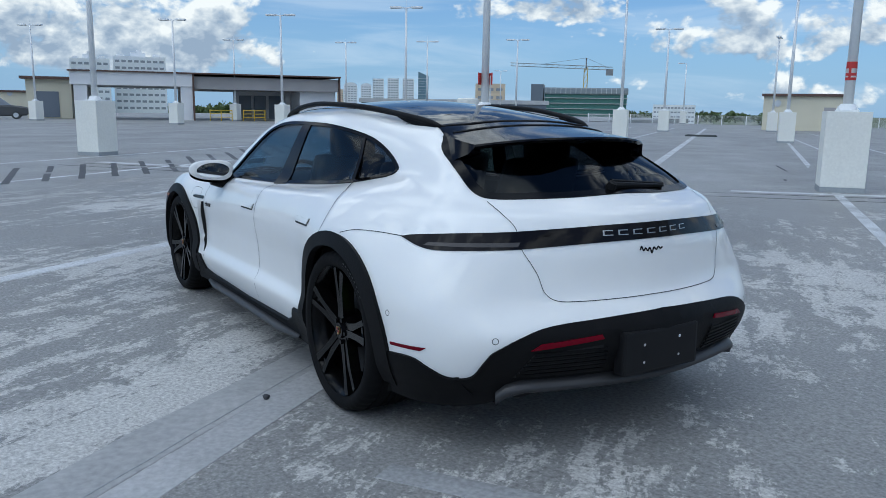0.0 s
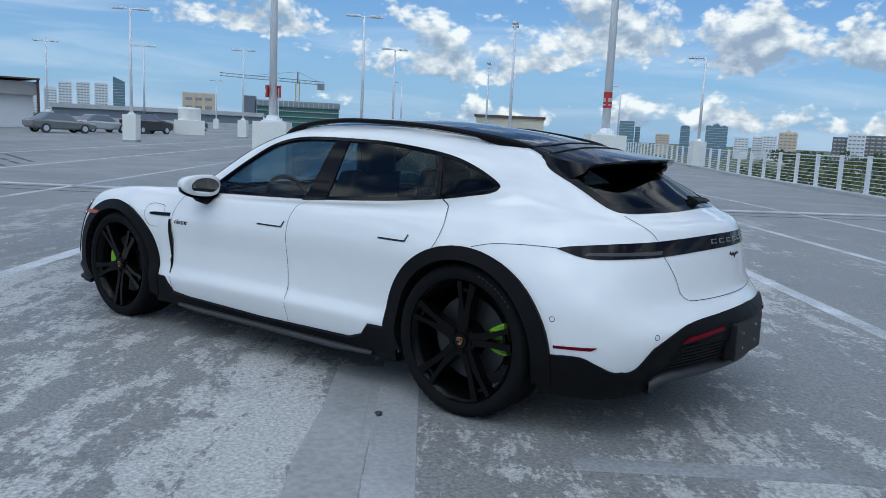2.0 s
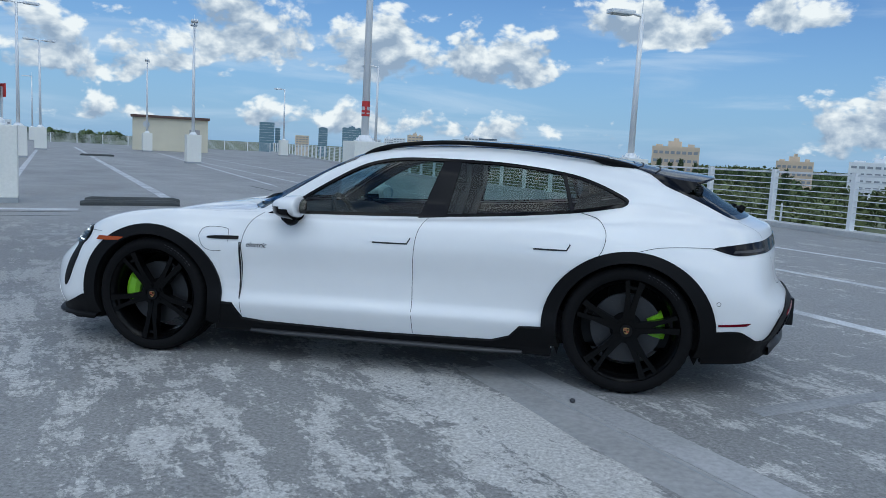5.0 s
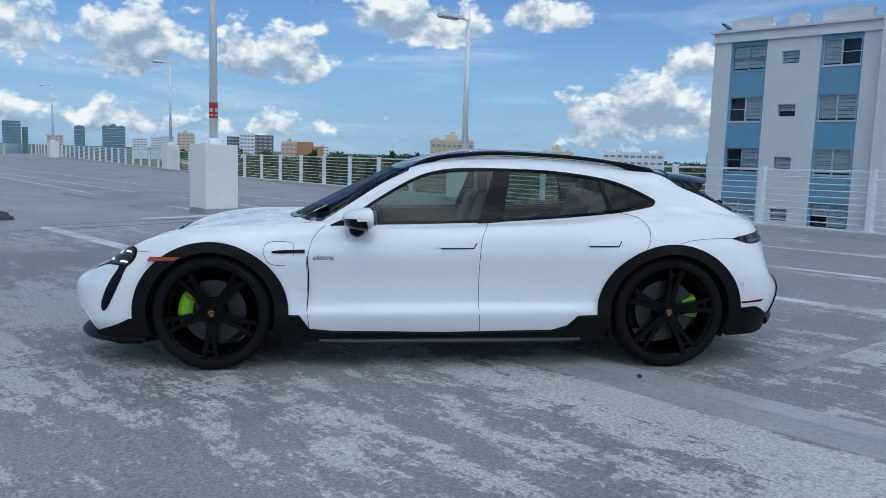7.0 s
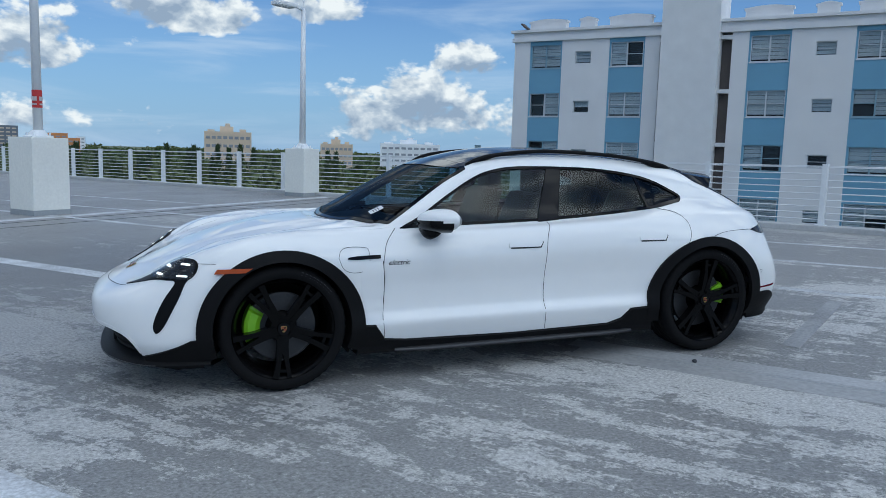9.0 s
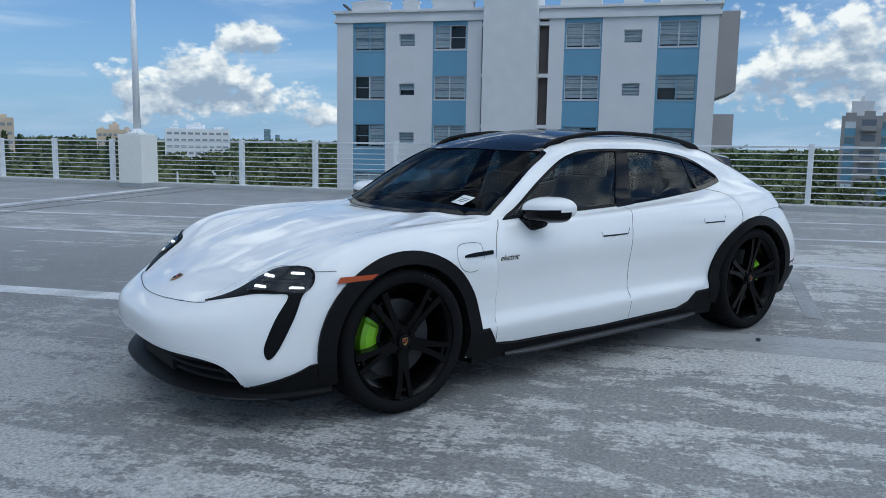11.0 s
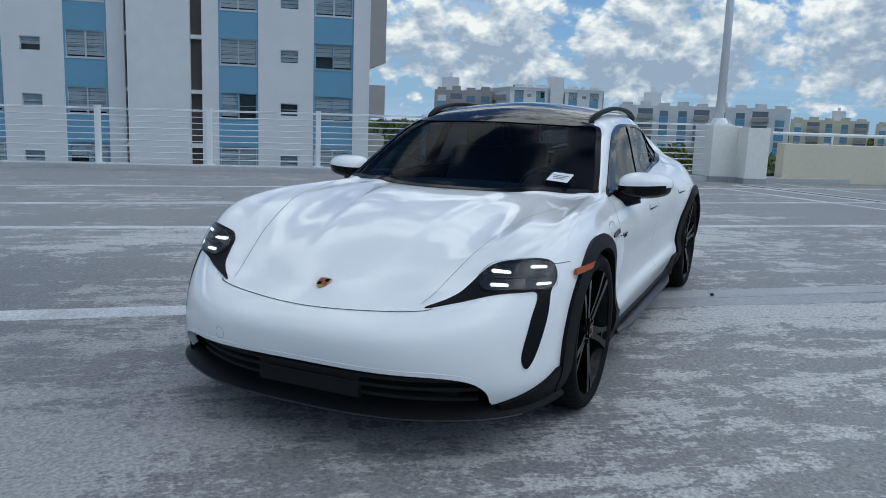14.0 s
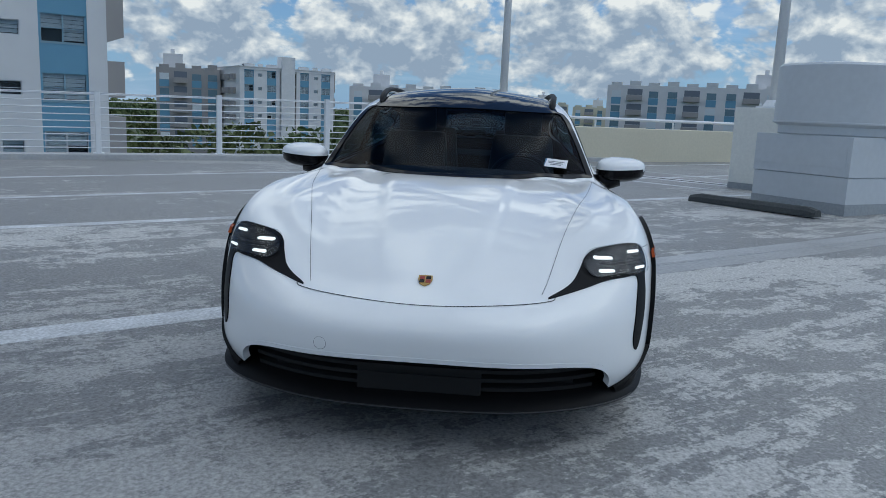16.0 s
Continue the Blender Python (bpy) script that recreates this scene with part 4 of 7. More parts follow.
bmesh.ops.recalc_face_normals(bm, faces=bm.faces)
mesh("stop_body", bm, RUBBER_STOP, stop)

# two low wheel stops by the lamp base north-west of the car
for x, y, ang in ((-9.0, 8.9, 38), (-8.6, 8.2, 38), (-28.5, 35.5, 38)):
    copy_thing(stop, pose(x, y, deck_z(x), 0, 0, ang))

# ---- lobby canopy, roof huts ----
LB = thing("entrance_house", "white flat-roofed entrance pavilion with an open canopy and brown trim", "pavilion", pose(-70.1, 6.55, -0.1225, 0, 0, 78) @ Matrix.Diagonal((1.32, 1.32, 1.19, 1)))
blocks("column", [((0, 0, 0), (0.8, 0.8, 2.5)), ((6.6, 0, 0), (7.38, 0.8, 2.5)), ((0, 8, 0), (0.8, 8.8, 2.5)), ((6.6, 8, 0), (7.38, 8.8, 2.5))], STUCCO, LB, bevel=0.03)
bm = bmesh.new()
box(bm, (-0.2, -0.1, 2.5), (7.4, 9, 3.45), 0.03)
mesh("canopy_beam", bm, STUCCO, LB)
bm = bmesh.new()
box(bm, (7.45, 0.2, 2.35), (17.5, 10, 3.3), 0.03)
mesh("canopy_beam", bm, TAUPE, LB)
blocks("roof_trim", [((-0.3, -0.25, 3.45), (17.6, 10.1, 3.55)), ((7.38, -0.15, 0), (7.50, 0.0, 3.45)), ((17.5, 0.05, 0), (17.62, 0.25, 3.45))], BRONZE, LB, "brown metal roof trim")
blocks("wall", [((10.5, 5.0, 0), (14.8, 5.2, 2.35)), ((14.8, 0.8, 0), (17.4, 5.2, 2.35))], STUCCO, LB, bevel=0.02)
for u in (10.9, 12.0, 13.1):
    bm = bmesh.new()
    box(bm, (u, 4.9, 0.1), (u + 0.9, 5.0, 2.0), 0.01)
    mesh("door", bm, HAZE_DARK, LB, "dark glazed door")
bm = bmesh.new()
box(bm, (-3.2, 3, 0), (-0.4, 8, 2.9), 0.02)
mesh("side_wing", bm, CREAM, LB, "cream side wing")
bm = bmesh.new()
box(bm, (-3.5, 2.6, 2.9), (-0.2, 8.2, 3.1))
mesh("wing_roof", bm, BRONZE, LB)
bm = bmesh.new()
box(bm, (-2.6, 2.94, 0.1), (-1.2, 3.02, 2.0), 0.01)
mesh("door", bm, HAZE_DARK, LB, "dark glazed door")
for u in (8.4, 10.6):
    g = thing("barrier", "yellow tubular steel barrier under the canopy", "barrier", LB.matrix_basis @ pose(u, -1.2, 0.0) @ Matrix.Diagonal((1 / 1.32, 1 / 1.32, 1 / 1.19, 1)), "yellow barriers")
    for h in (0.35, 0.65, 0.95):
        bm = bmesh.new()
        tube(bm, (0, 0, h), (1.9, 0, h), 0.03, sides=8)
        mesh("rail", bm, YELLOW, g)
    for v in (0, 0.95, 1.9):
        bm = bmesh.new()
        tube(bm, (v, 0, 0), (v, 0, 1.0), 0.035, sides=8)
        mesh("post", bm, YELLOW, g)


def hut(name, x, y, turn, w, d, h, label, mat):
    ob = thing(name, label, "roof hut", pose(x, y, deck_z(x), 0, 0, turn))
    bm = bmesh.new()
    box(bm, (0, 0, 0), (w, d, h), 0.03)
    mesh("wall", bm, mat, ob)
    bm = bmesh.new()
    box(bm, (-0.15, -0.25, h), (w + 0.15, d + 0.15, h + 0.22), 0.02)
    mesh("roof", bm, BRONZE if mat == CREAM else STUCCO, ob)
    bm = bmesh.new()
    box(bm, (w * 0.75, -0.04, 0.0), (w * 0.75 + 0.9, 0.02, 2.0), 0.01)
    mesh("door", bm, TAUPE, ob)
    bm = bmesh.new()
    tube(bm, (w * 0.18, -0.06, 2.3), (w * 0.18, 0.0, 2.3), 0.28, sides=20)
    mesh("round_lamp", bm, GREY_STEEL, ob)
    return ob


hut("stair_hut", -39.4, 57.6, 31, 6.4, 5.5, 2.9, "cream stair hut with a flat brown roof on the deck", CREAM)
hut("plant_hut", -92.0, 2.0, 84, 5.0, 6.0, 2.4, "low cream plant hut on the deck", CREAM)
tank = thing("roof_tank", "white round tank on a square foot", "tank", pose(-58.0, 39.1, -0.12, 0, 0, 55))
bm = bmesh.new()
box(bm, (-1.3, -1.3, 0), (1.3, 1.3, 1.3), 0.03)
mesh("foot", bm, BASE_PAINT, tank)
bm = bmesh.new()
lathe(bm, [(1.0, 1.3), (1.0, 2.3), (0.9, 2.4), (0.001, 2.45)], 32)
mesh("drum", bm, BASE_PAINT, tank)


# ---- far towers and town ----
def tower(x, y, width, top, turn, mat, label, depth=None, floor=3.4, crown="flat", cols=5):
    """A far tower with window bands at each storey, fins between and a roof crown."""
    d = depth or width
    ob = thing("tower", label, "tower block", pose(x, y, 0, 0, 0, turn), "far towers")
    bm = bmesh.new()
    box(bm, (-width / 2, 0, GROUND_Z), (width / 2, d, top))
    if crown == "slant":
        for v in bm.verts:
            if v.co.z > top - 0.1:
                v.co.z -= (v.co.x / width + 0.5) * width * 0.45
    mesh("wall", bm, mat, ob)
    if crown == "arch":
        bm = bmesh.new()
        arc_ = [(width / 2 * math.cos(math.pi * k / 12), top + 0.2 * width * math.sin(math.pi * k / 12)) for k in range(13)]
        f = bm.faces.new([bm.verts.new((u, 0, v)) for u, v in arc_])
        ext = bmesh.ops.extrude_face_region(bm, geom=[f])["geom"]
        bmesh.ops.translate(bm, vec=(0, d, 0), verts=[v for v in ext if isinstance(v, bmesh.types.BMVert)])
        bmesh.ops.recalc_face_normals(bm, faces=bm.faces)
        mesh("crown", bm, mat, ob)
    elif crown == "hut":
        blocks("roof_hut", [((-width * 0.18, d * 0.2, top), (width * 0.12, d * 0.7, top + 1.7)), ((-width * 0.06, d * 0.25, top + 1.7), (width * 0.05, d * 0.5, top + 2.7)), ((width * 0.26, d * 0.1, top), (width * 0.40, d * 0.5, top + 0.9)), ((-width * 0.45, d * 0.1, top), (-width * 0.30, d * 0.4, top + 0.6))], mat, ob)
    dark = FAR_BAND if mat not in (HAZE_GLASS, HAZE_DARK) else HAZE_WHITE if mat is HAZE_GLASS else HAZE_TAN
    lowest = -3.0 if top > 12 else -6.0
    high = floor * (0.34 if mat is not HAZE_GLASS else 0.06)
    bands, z = [], top - floor * 0.9 - (width * 0.45 if crown == "slant" else 0)
    while z > lowest:
        bands.append(((-width / 2 - 0.10, -0.10, z), (width / 2 + 0.10, d * 0.95, z + high)))
        z -= floor
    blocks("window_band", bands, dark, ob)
    step = width / cols
    ztop = top - (width * 0.45 if crown == "slant" else 0)
    if mat is not HAZE_GLASS:
        blocks("fin", [((-width / 2 + step * k - step * 0.15, -0.22, GROUND_Z), (-width / 2 + step * k + step * 0.15, 0.05, ztop)) for k in range(cols + 1)], mat, ob)
    return ob


for x, y, w, top, turn, mat, crown, cols, lab in (
    (-322.4, 42.7, 13.2, 17.7, 82, HAZE_WHITE, "hut", 6, "pale residential tower with balconies"),
    (-329.4, 62.0, 18.8, 19.5, 79, HAZE_WHITE, "hut", 8, "pale residential tower with balconies"),
    (-827.1, 342.4, 9.4, 20.0, 67, HAZE_WHITE, "flat", 3, "far white residential tower block"),
    (-840.3, 362.5, 9.8, 20.7, 67, HAZE_WHITE, "arch", 3, "far white residential tower block"),
    (-861.2, 389.4, 6.8, 21.1, 66, HAZE_TAN, "flat", 3, "far tan residential tower block"),
    (-810.8, 379.2, 14.2, 25.0, 65, HAZE_WHITE, "arch", 4, "far white tower with an arched crown"),
    (-803.2, 395.0, 11.1, 25.0, 64, HAZE_WHITE, "arch", 4, "far white tower with an arched crown"),
    (-752.6, 384.4, 11.1, 30.9, 63, HAZE_WHITE, "flat", 4, "far white residential tower block"),
    (-745.2, 398.5, 11.2, 31.4, 62, HAZE_WHITE, "flat", 4, "far white residential tower block"),
    (-737.4, 412.6, 11.4, 31.3, 61, HAZE_WHITE, "flat", 4, "far white residential tower block"),
    (-686.3, 401.3, 10.3, 36.8, 60, HAZE_GLASS, "slant", 3, "far glass tower with a slanted roof"),
    (-329.7, 369.1, 24.2, 5.3, 42, HAZE_WHITE, "flat", 12, "far long white building beyond woods"),
    (-323.8, 726.0, 14.5, 18.9, 24, HAZE_GLASS, "flat", 4, "far hazy blue-green glass tower"),
    (-322.0, 748.6, 5.0, 14.2, 23, HAZE_GLASS, "flat", 2, "far hazy blue-green glass tower"),
    (-328.6, 832.3, 14.0, 8.6, 21, HAZE_TAN, "flat", 4, "far low tan office block"),
    (-306.9, 840.5, 10.1, 17.1, 20, HAZE_GLASS, "arch", 3, "far glass tower with a rounded top"),
    (-260.5, 803.5, 21.2, 18.6, 18, HAZE_GLASS, "hut", 6, "far broad glass tower"),
    (-252.1, 861.2, 14.0, 8.6, 16, HAZE_WHITE, "flat", 4, "far low white town building"),
    (-238.1, 871.2, 10.0, 10.6, 16, HAZE_WHITE, "hut", 4, "far low white town building"),
    (-223.1, 861.2, 13.0, 11.6, 16, HAZE_WHITE, "flat", 4, "far low white town building"),
    (-160.5, 675.7, 13.1, 12.3, 13, HAZE_TAN, "hut", 4, "far tan apartment tower"),
    (-104.4, 585.9, 10.1, 9.4, 10, HAZE_DARK, "flat", 4, "far dark office block"),
    (-94.4, 580.9, 10.1, 11.9, 10, HAZE_WHITE, "hut", 4, "far white apartment block"),
    (-86.8, 608.2, 14.8, 11.4, 8, HAZE_DARK, "flat", 4, "far dark office block"),
    (-53.9, 491.4, 9.7, 5.8, 6, HAZE_TAN, "hut", 4, "far brick-red apartment house"),
    (-42.7, 472.4, 9.0, 6.0, 5, HAZE_ORANGE, "flat", 3, "far orange apartment house"),
    (-35.0, 473.0, 5.7, 3.5, 4, HAZE_ORANGE, "flat", 2, "far orange apartment house"),
    (-44.7, 692.9, 5.9, 5.8, 4, HAZE_WHITE, "flat", 2, "far low white town building"),
    (24.8, 253.4, 14.0, 6.0, -6, HAZE_TAN, "hut", 8, "tan apartment hotel above the trees"),
    (68.1, 286.4, 11.6, 3.5, -14, HAZE_TAN, "hut", 7, "tan apartment hotel above the trees"),
    (104.5, 307.1, 24.1, 4.6, -19, HAZE_WHITE, "hut", 9, "white terraced apartment house above the trees"),
    (603.7, 1368.4, 12.2, 18.1, -24, HAZE_GLASS, "flat", 3, "far hazy blue glass tower"),
    (620.5, 1360.8, 8.0, 8.2, -25, HAZE_GLASS, "flat", 3, "far hazy blue glass tower"),
    (-212.0, 150.0, 9.0, 9.5, 52, HAZE_TAN, "flat", 3, "grey concrete core of a building site"),
):
    tower(x, y, w, top, turn, mat, lab, min(w, 16), 2.6, crown, cols)

site = thing("building_site", "unfinished green-glazed building with a grey top storey", "building site", pose(-188.8, 171.2, 0, 0, 0, 48))
SITE_GREEN = material("green glazing film", (0.07, 0.19, 0.16), 0.35, vary=0.15)
SITE_GREY = material("grey top storey panels", (0.27, 0.30, 0.32), 0.6, vary=0.1)
bm = bmesh.new()
box(bm, (-13, 0, GROUND_Z), (13, 12, 6.3))
mesh("glazed_core", bm, SITE_GREEN, site, "green glazed storeys")
blocks("floor_slab", [((-13.3, -0.5, 5.0 - 1.7 * k), (13.3, 12, 5.25 - 1.7 * k)) for k in range(5)], KERB, site, "pale concrete floor slab")
bm = bmesh.new()
box(bm, (-13.4, -0.6, 6.3), (13.4, 12, 8.4), 0.5)
mesh("top_storey", bm, SITE_GREY, site)
blocks("rib", [((-12.8 + 1.6 * k, -0.72, 6.5), (-12.62 + 1.6 * k, -0.58, 8.2)) for k in range(16)], GREY_STEEL, site)
blocks("dark_wing", [((-17.5, -1.0, GROUND_Z), (-13.5, 8, 9.4))], HAZE_DARK, site, "dark concrete core beside the glazing")
crane = thing("tower_crane", "yellow and grey tower crane on a building site", "crane", pose(-203.9, 184.4, 0, 0, 0, 50))
bm = bmesh.new()
for dx in (-0.6, 0.6):
    for dy in (-0.6, 0.6):
        tube(bm, (dx, dy, GROUND_Z), (dx, dy, 15.5), 0.12, sides=4)
for k in range(14):
    z = -12 + 2 * k
    tube(bm, (-0.6, -0.6, z), (0.6, -0.6, z + 2), 0.07, sides=4)
    tube(bm, (0.6, 0.6, z), (0.6, -0.6, z + 2), 0.07, sides=4)
mesh("mast", bm, CRANE_Y, crane)
bm = bmesh.new()
for z in (15.2, 16.2):
    tube(bm, (-26, 0, z + 0.9 * (z > 16) * 0 + 1.0), (9, 0, z - 0.2), 0.12, sides=4)
for k in range(17):
    tube(bm, (-26 + 2 * k, 0, 16.2 - 0.034 * 2 * k), (-25 + 2 * k, 0, 17.2 - 0.034 * 2 * k), 0.07, sides=4)
tube(bm, (0, 0, 15), (0, 0, 19.0), 0.25, sides=4)
tube(bm, (0, 0, 19), (-14, 0, 17), 0.05, sides=4)
tube(bm, (0, 0, 19), (8, 0, 15.6), 0.05, sides=4)
box(bm, (6.8, -0.7, 13.2), (9.2, 0.7, 15.4))
mesh("jib", bm, CRANE_G, crane)
gar = thing("car_park", "open concrete car park with dark storeys beyond the deck", "car park", pose(-150.0, 96.0, 0, 0, 0, 55))
for k in range(5):
    bm = bmesh.new()
    box(bm, (-22, 0, 2.4 - 2.6 * k), (22, 18, 3.3 - 2.6 * k))
    mesh("storey_band", bm, KERB, gar)
# solid dark box between the storeys, coloured as the shade inside
bm = bmesh.new()
box(bm, (-21.5, 0.6, GROUND_Z), (21.5, 17.5, 2.5))
mesh("dark_interior", bm, HAZE_DARK, gar)


# ---- woods and trees below the deck ----
def leaf_mass(spots, seed, leaf, per, mat, name, label):
    """Many crowns of small leaf sprays with uneven outlines, as one mass."""
    rnd = np.random.default_rng(seed)
    V, F = [], []
    for x, y, z, r, h in spots:
        n = per
        u = rnd.normal(size=(n, 3))
        u /= np.linalg.norm(u, axis=1, keepdims=True) + 1e-9
        u[:, 2] = np.abs(u[:, 2]) * 1.0 - 0.25
        rad = rnd.uniform(0.55, 1.08, (n, 1)) ** 0.6
        lobes = 1 + 0.22 * np.sin(u[:, :1] * 5 + x) * np.cos(u[:, 1:2] * 6 + y)
        c = u * rad * lobes * np.array([r, r, h]) + np.array([x, y, z])
        a = rnd.normal(size=(n, 3))
        b = rnd.normal(size=(n, 3))
        s = leaf * rnd.uniform(0.6, 1.4, (n, 1))
        a = a / np.linalg.norm(a, axis=1, keepdims=True) * s
        b = b / np.linalg.norm(b, axis=1, keepdims=True) * s * 0.6
        k = len(V)
        quad = np.stack([c - a, c + b, c + a, c - b], 1).reshape(-1, 3)
        base = sum(len(q) for q in V)
        V.append(quad)
        F.append(np.arange(n * 4).reshape(-1, 4) + base)
    me = bpy.data.meshes.new(name)
    me.from_pydata(np.concatenate(V).tolist(), [], np.concatenate(F).tolist())
    me.materials.append(mat)
    return tagged(new(name, me), label, "trees", kind="stuff")


rnd = random.Random(4)


def wood(n, a0, a1, b0, b1, r0, r1, tops):
    out = []
    for _ in range(n):
        a, b = rnd.uniform(a0, a1), rnd.uniform(b0, b1)
        q = on_fence(a, b)
        r = rnd.uniform(r0, r1)
        if -12 < (q - CB).dot(ES) < 12 and -2 < (q - CB).dot(NS) < 22:
            continue
        t = rnd.uniform(*tops)
        out.append((q.x, q.y, t - r * 0.75, r, r * rnd.uniform(0.65, 0.95)))
    return out


leaf_mass(wood(150, -120, 60, 16, 60, 2.2, 4.2, (-8.5, -3.8)), 1, 0.42, 260, LEAF, "woods_near", "dense green broadleaf trees below the deck")
leaf_mass(wood(300, -220, 160, 55, 160, 3.0, 6.0, (-6.0, -0.6)), 2, 0.65, 190, LEAF_B, "woods_middle", "olive green broadleaf trees beyond the street")
leaf_mass(wood(620, -600, 500, 150, 520, 5, 10, (-4.5, 0.4)), 3, 1.3, 130, LEAF, "woods_far", "far green woods reaching to the horizon")
leaf_mass(wood(700, -1600, 1600, 500, 1900, 12, 24, (-4.0, 1.4)), 5, 3.5, 70, LEAF_B, "woods_horizon", "hazy green woods on the horizon")
leaf_mass([(q.x, q.y, rnd.uniform(-3.5, -1.0) - 3, rnd.uniform(4, 7), rnd.uniform(3, 5)) for q in (Vector((rnd.uniform(95, 125), rnd.uniform(-45, 30))) for _ in range(46))], 8, 0.6, 220, LEAF, "woods_east", "dark broadleaf trees before the far houses")
west = random.Random(41)
leaf_mass([(west.uniform(-900, -390), west.uniform(-420, 720), west.uniform(-6.5, -3.2), west.uniform(7, 13), west.uniform(5, 7)) for _ in range(330)], 9, 2.6, 60, LEAF, "woods_west", "far green woods behind the car park")
# feathery pines standing above the woods
for k in range(26):
    x, y = -16 + 2.2 * k + rnd.uniform(-2, 2), 150 + rnd.uniform(-14, 20) + 0.75 * k
    h = rnd.uniform(11.0, 14.5) + (1.2 if 6 < k < 18 else 0)
    tree = thing("pine_tree", "tall feathery pine above the woods", "tree", pose(x, y, GROUND_Z), "pines beyond the street")
    bm = bmesh.new()
    tube(bm, (0, 0, 0), (0.2, 0, h), 0.22, 0.04, 7)
    for i in range(9):
        z = h * (0.35 + 0.07 * i)
        an = i * 2.4
        tube(bm, (0, 0, z), (1.4 * math.cos(an), 1.4 * math.sin(an), z + 0.8), 0.06, 0.02, 5)
    mesh("trunk", bm, BARK, tree)
    me = bpy.data.meshes.new("crown")
    vs, fs = [], []
    for i in range(620):
        t = rnd.random() ** 0.8
        z = h * (0.3 + 0.74 * t)
        r = (1.9 - 1.5 * t) * rnd.random() ** 0.5
        an = rnd.uniform(0, 6.28)
        c = Vector((r * math.cos(an), r * math.sin(an), z))
        up = Vector((0.25 * math.cos(an) + rnd.uniform(-0.2, 0.2), 0.25 * math.sin(an), 0.75)) * rnd.uniform(0.5, 1.0)
        side = Vector((-math.sin(an), math.cos(an), 0)) * 0.16
        b = len(vs)
        vs += [c - side, c + side, c + up]
        fs.append((b, b + 1, b + 2))
    me.from_pydata(vs, [], fs)
    me.materials.append(PINE)
    crown = new("crown", me)
    crown.parent = tree
# small street things below the fence: pale roofs and poles
for x, y, w, d, top, turn, mat, lab in ((9, 62, 12, 8, -8.5, -50, STUCCO, "pale flat roof of a low house"), (33, 75, 10, 7, -9.0, -50, STUCCO, "pale flat roof of a low house"), (-12, 70, 9, 7, -8.0, -60, STUCCO, "pale flat roof of a low house"), (26, 58, 5, 4, -8.6, -50, ROOF_RED, "red roof of a low house"), (-42, 80, 9, 8, -6.5, -55, ROOF_RED, "red roof of a low house"), (-38, 88, 9, 8, -6.5, -55, ROOF_RED, "red roof of a low house")):
    ob = thing("low_house", lab, "house", pose(x, y, 0, 0, 0, turn))
    bm = bmesh.new()
    box(bm, (-w / 2, -d / 2, GROUND_Z), (w / 2, d / 2, top), 0.05)
    mesh("wall", bm, STUCCO, ob)
    bm = bmesh.new()
    box(bm, (-w / 2 - 0.3, -d / 2 - 0.3, top), (w / 2 + 0.3, d / 2 + 0.3, top + 0.5), 0.1)
    mesh("roof", bm, mat, ob)
for x, y, top in ((12.5, 46, -0.9), (14.5, 45, -2.2), (20, 52, -3.0), (5.5, 48, -1.8), (25, 46, -2.0), (-3, 60, -1.5)):
    ob = thing("street_pole", "thin pale street pole rising from below", "pole", pose(x, y, GROUND_Z), "street poles")
    bm = bmesh.new()
    tube(bm, (0, 0, 0), (0, 0, top - GROUND_Z), 0.10, 0.06, 8)
    mesh("shaft", bm, POST_WHITE, ob)


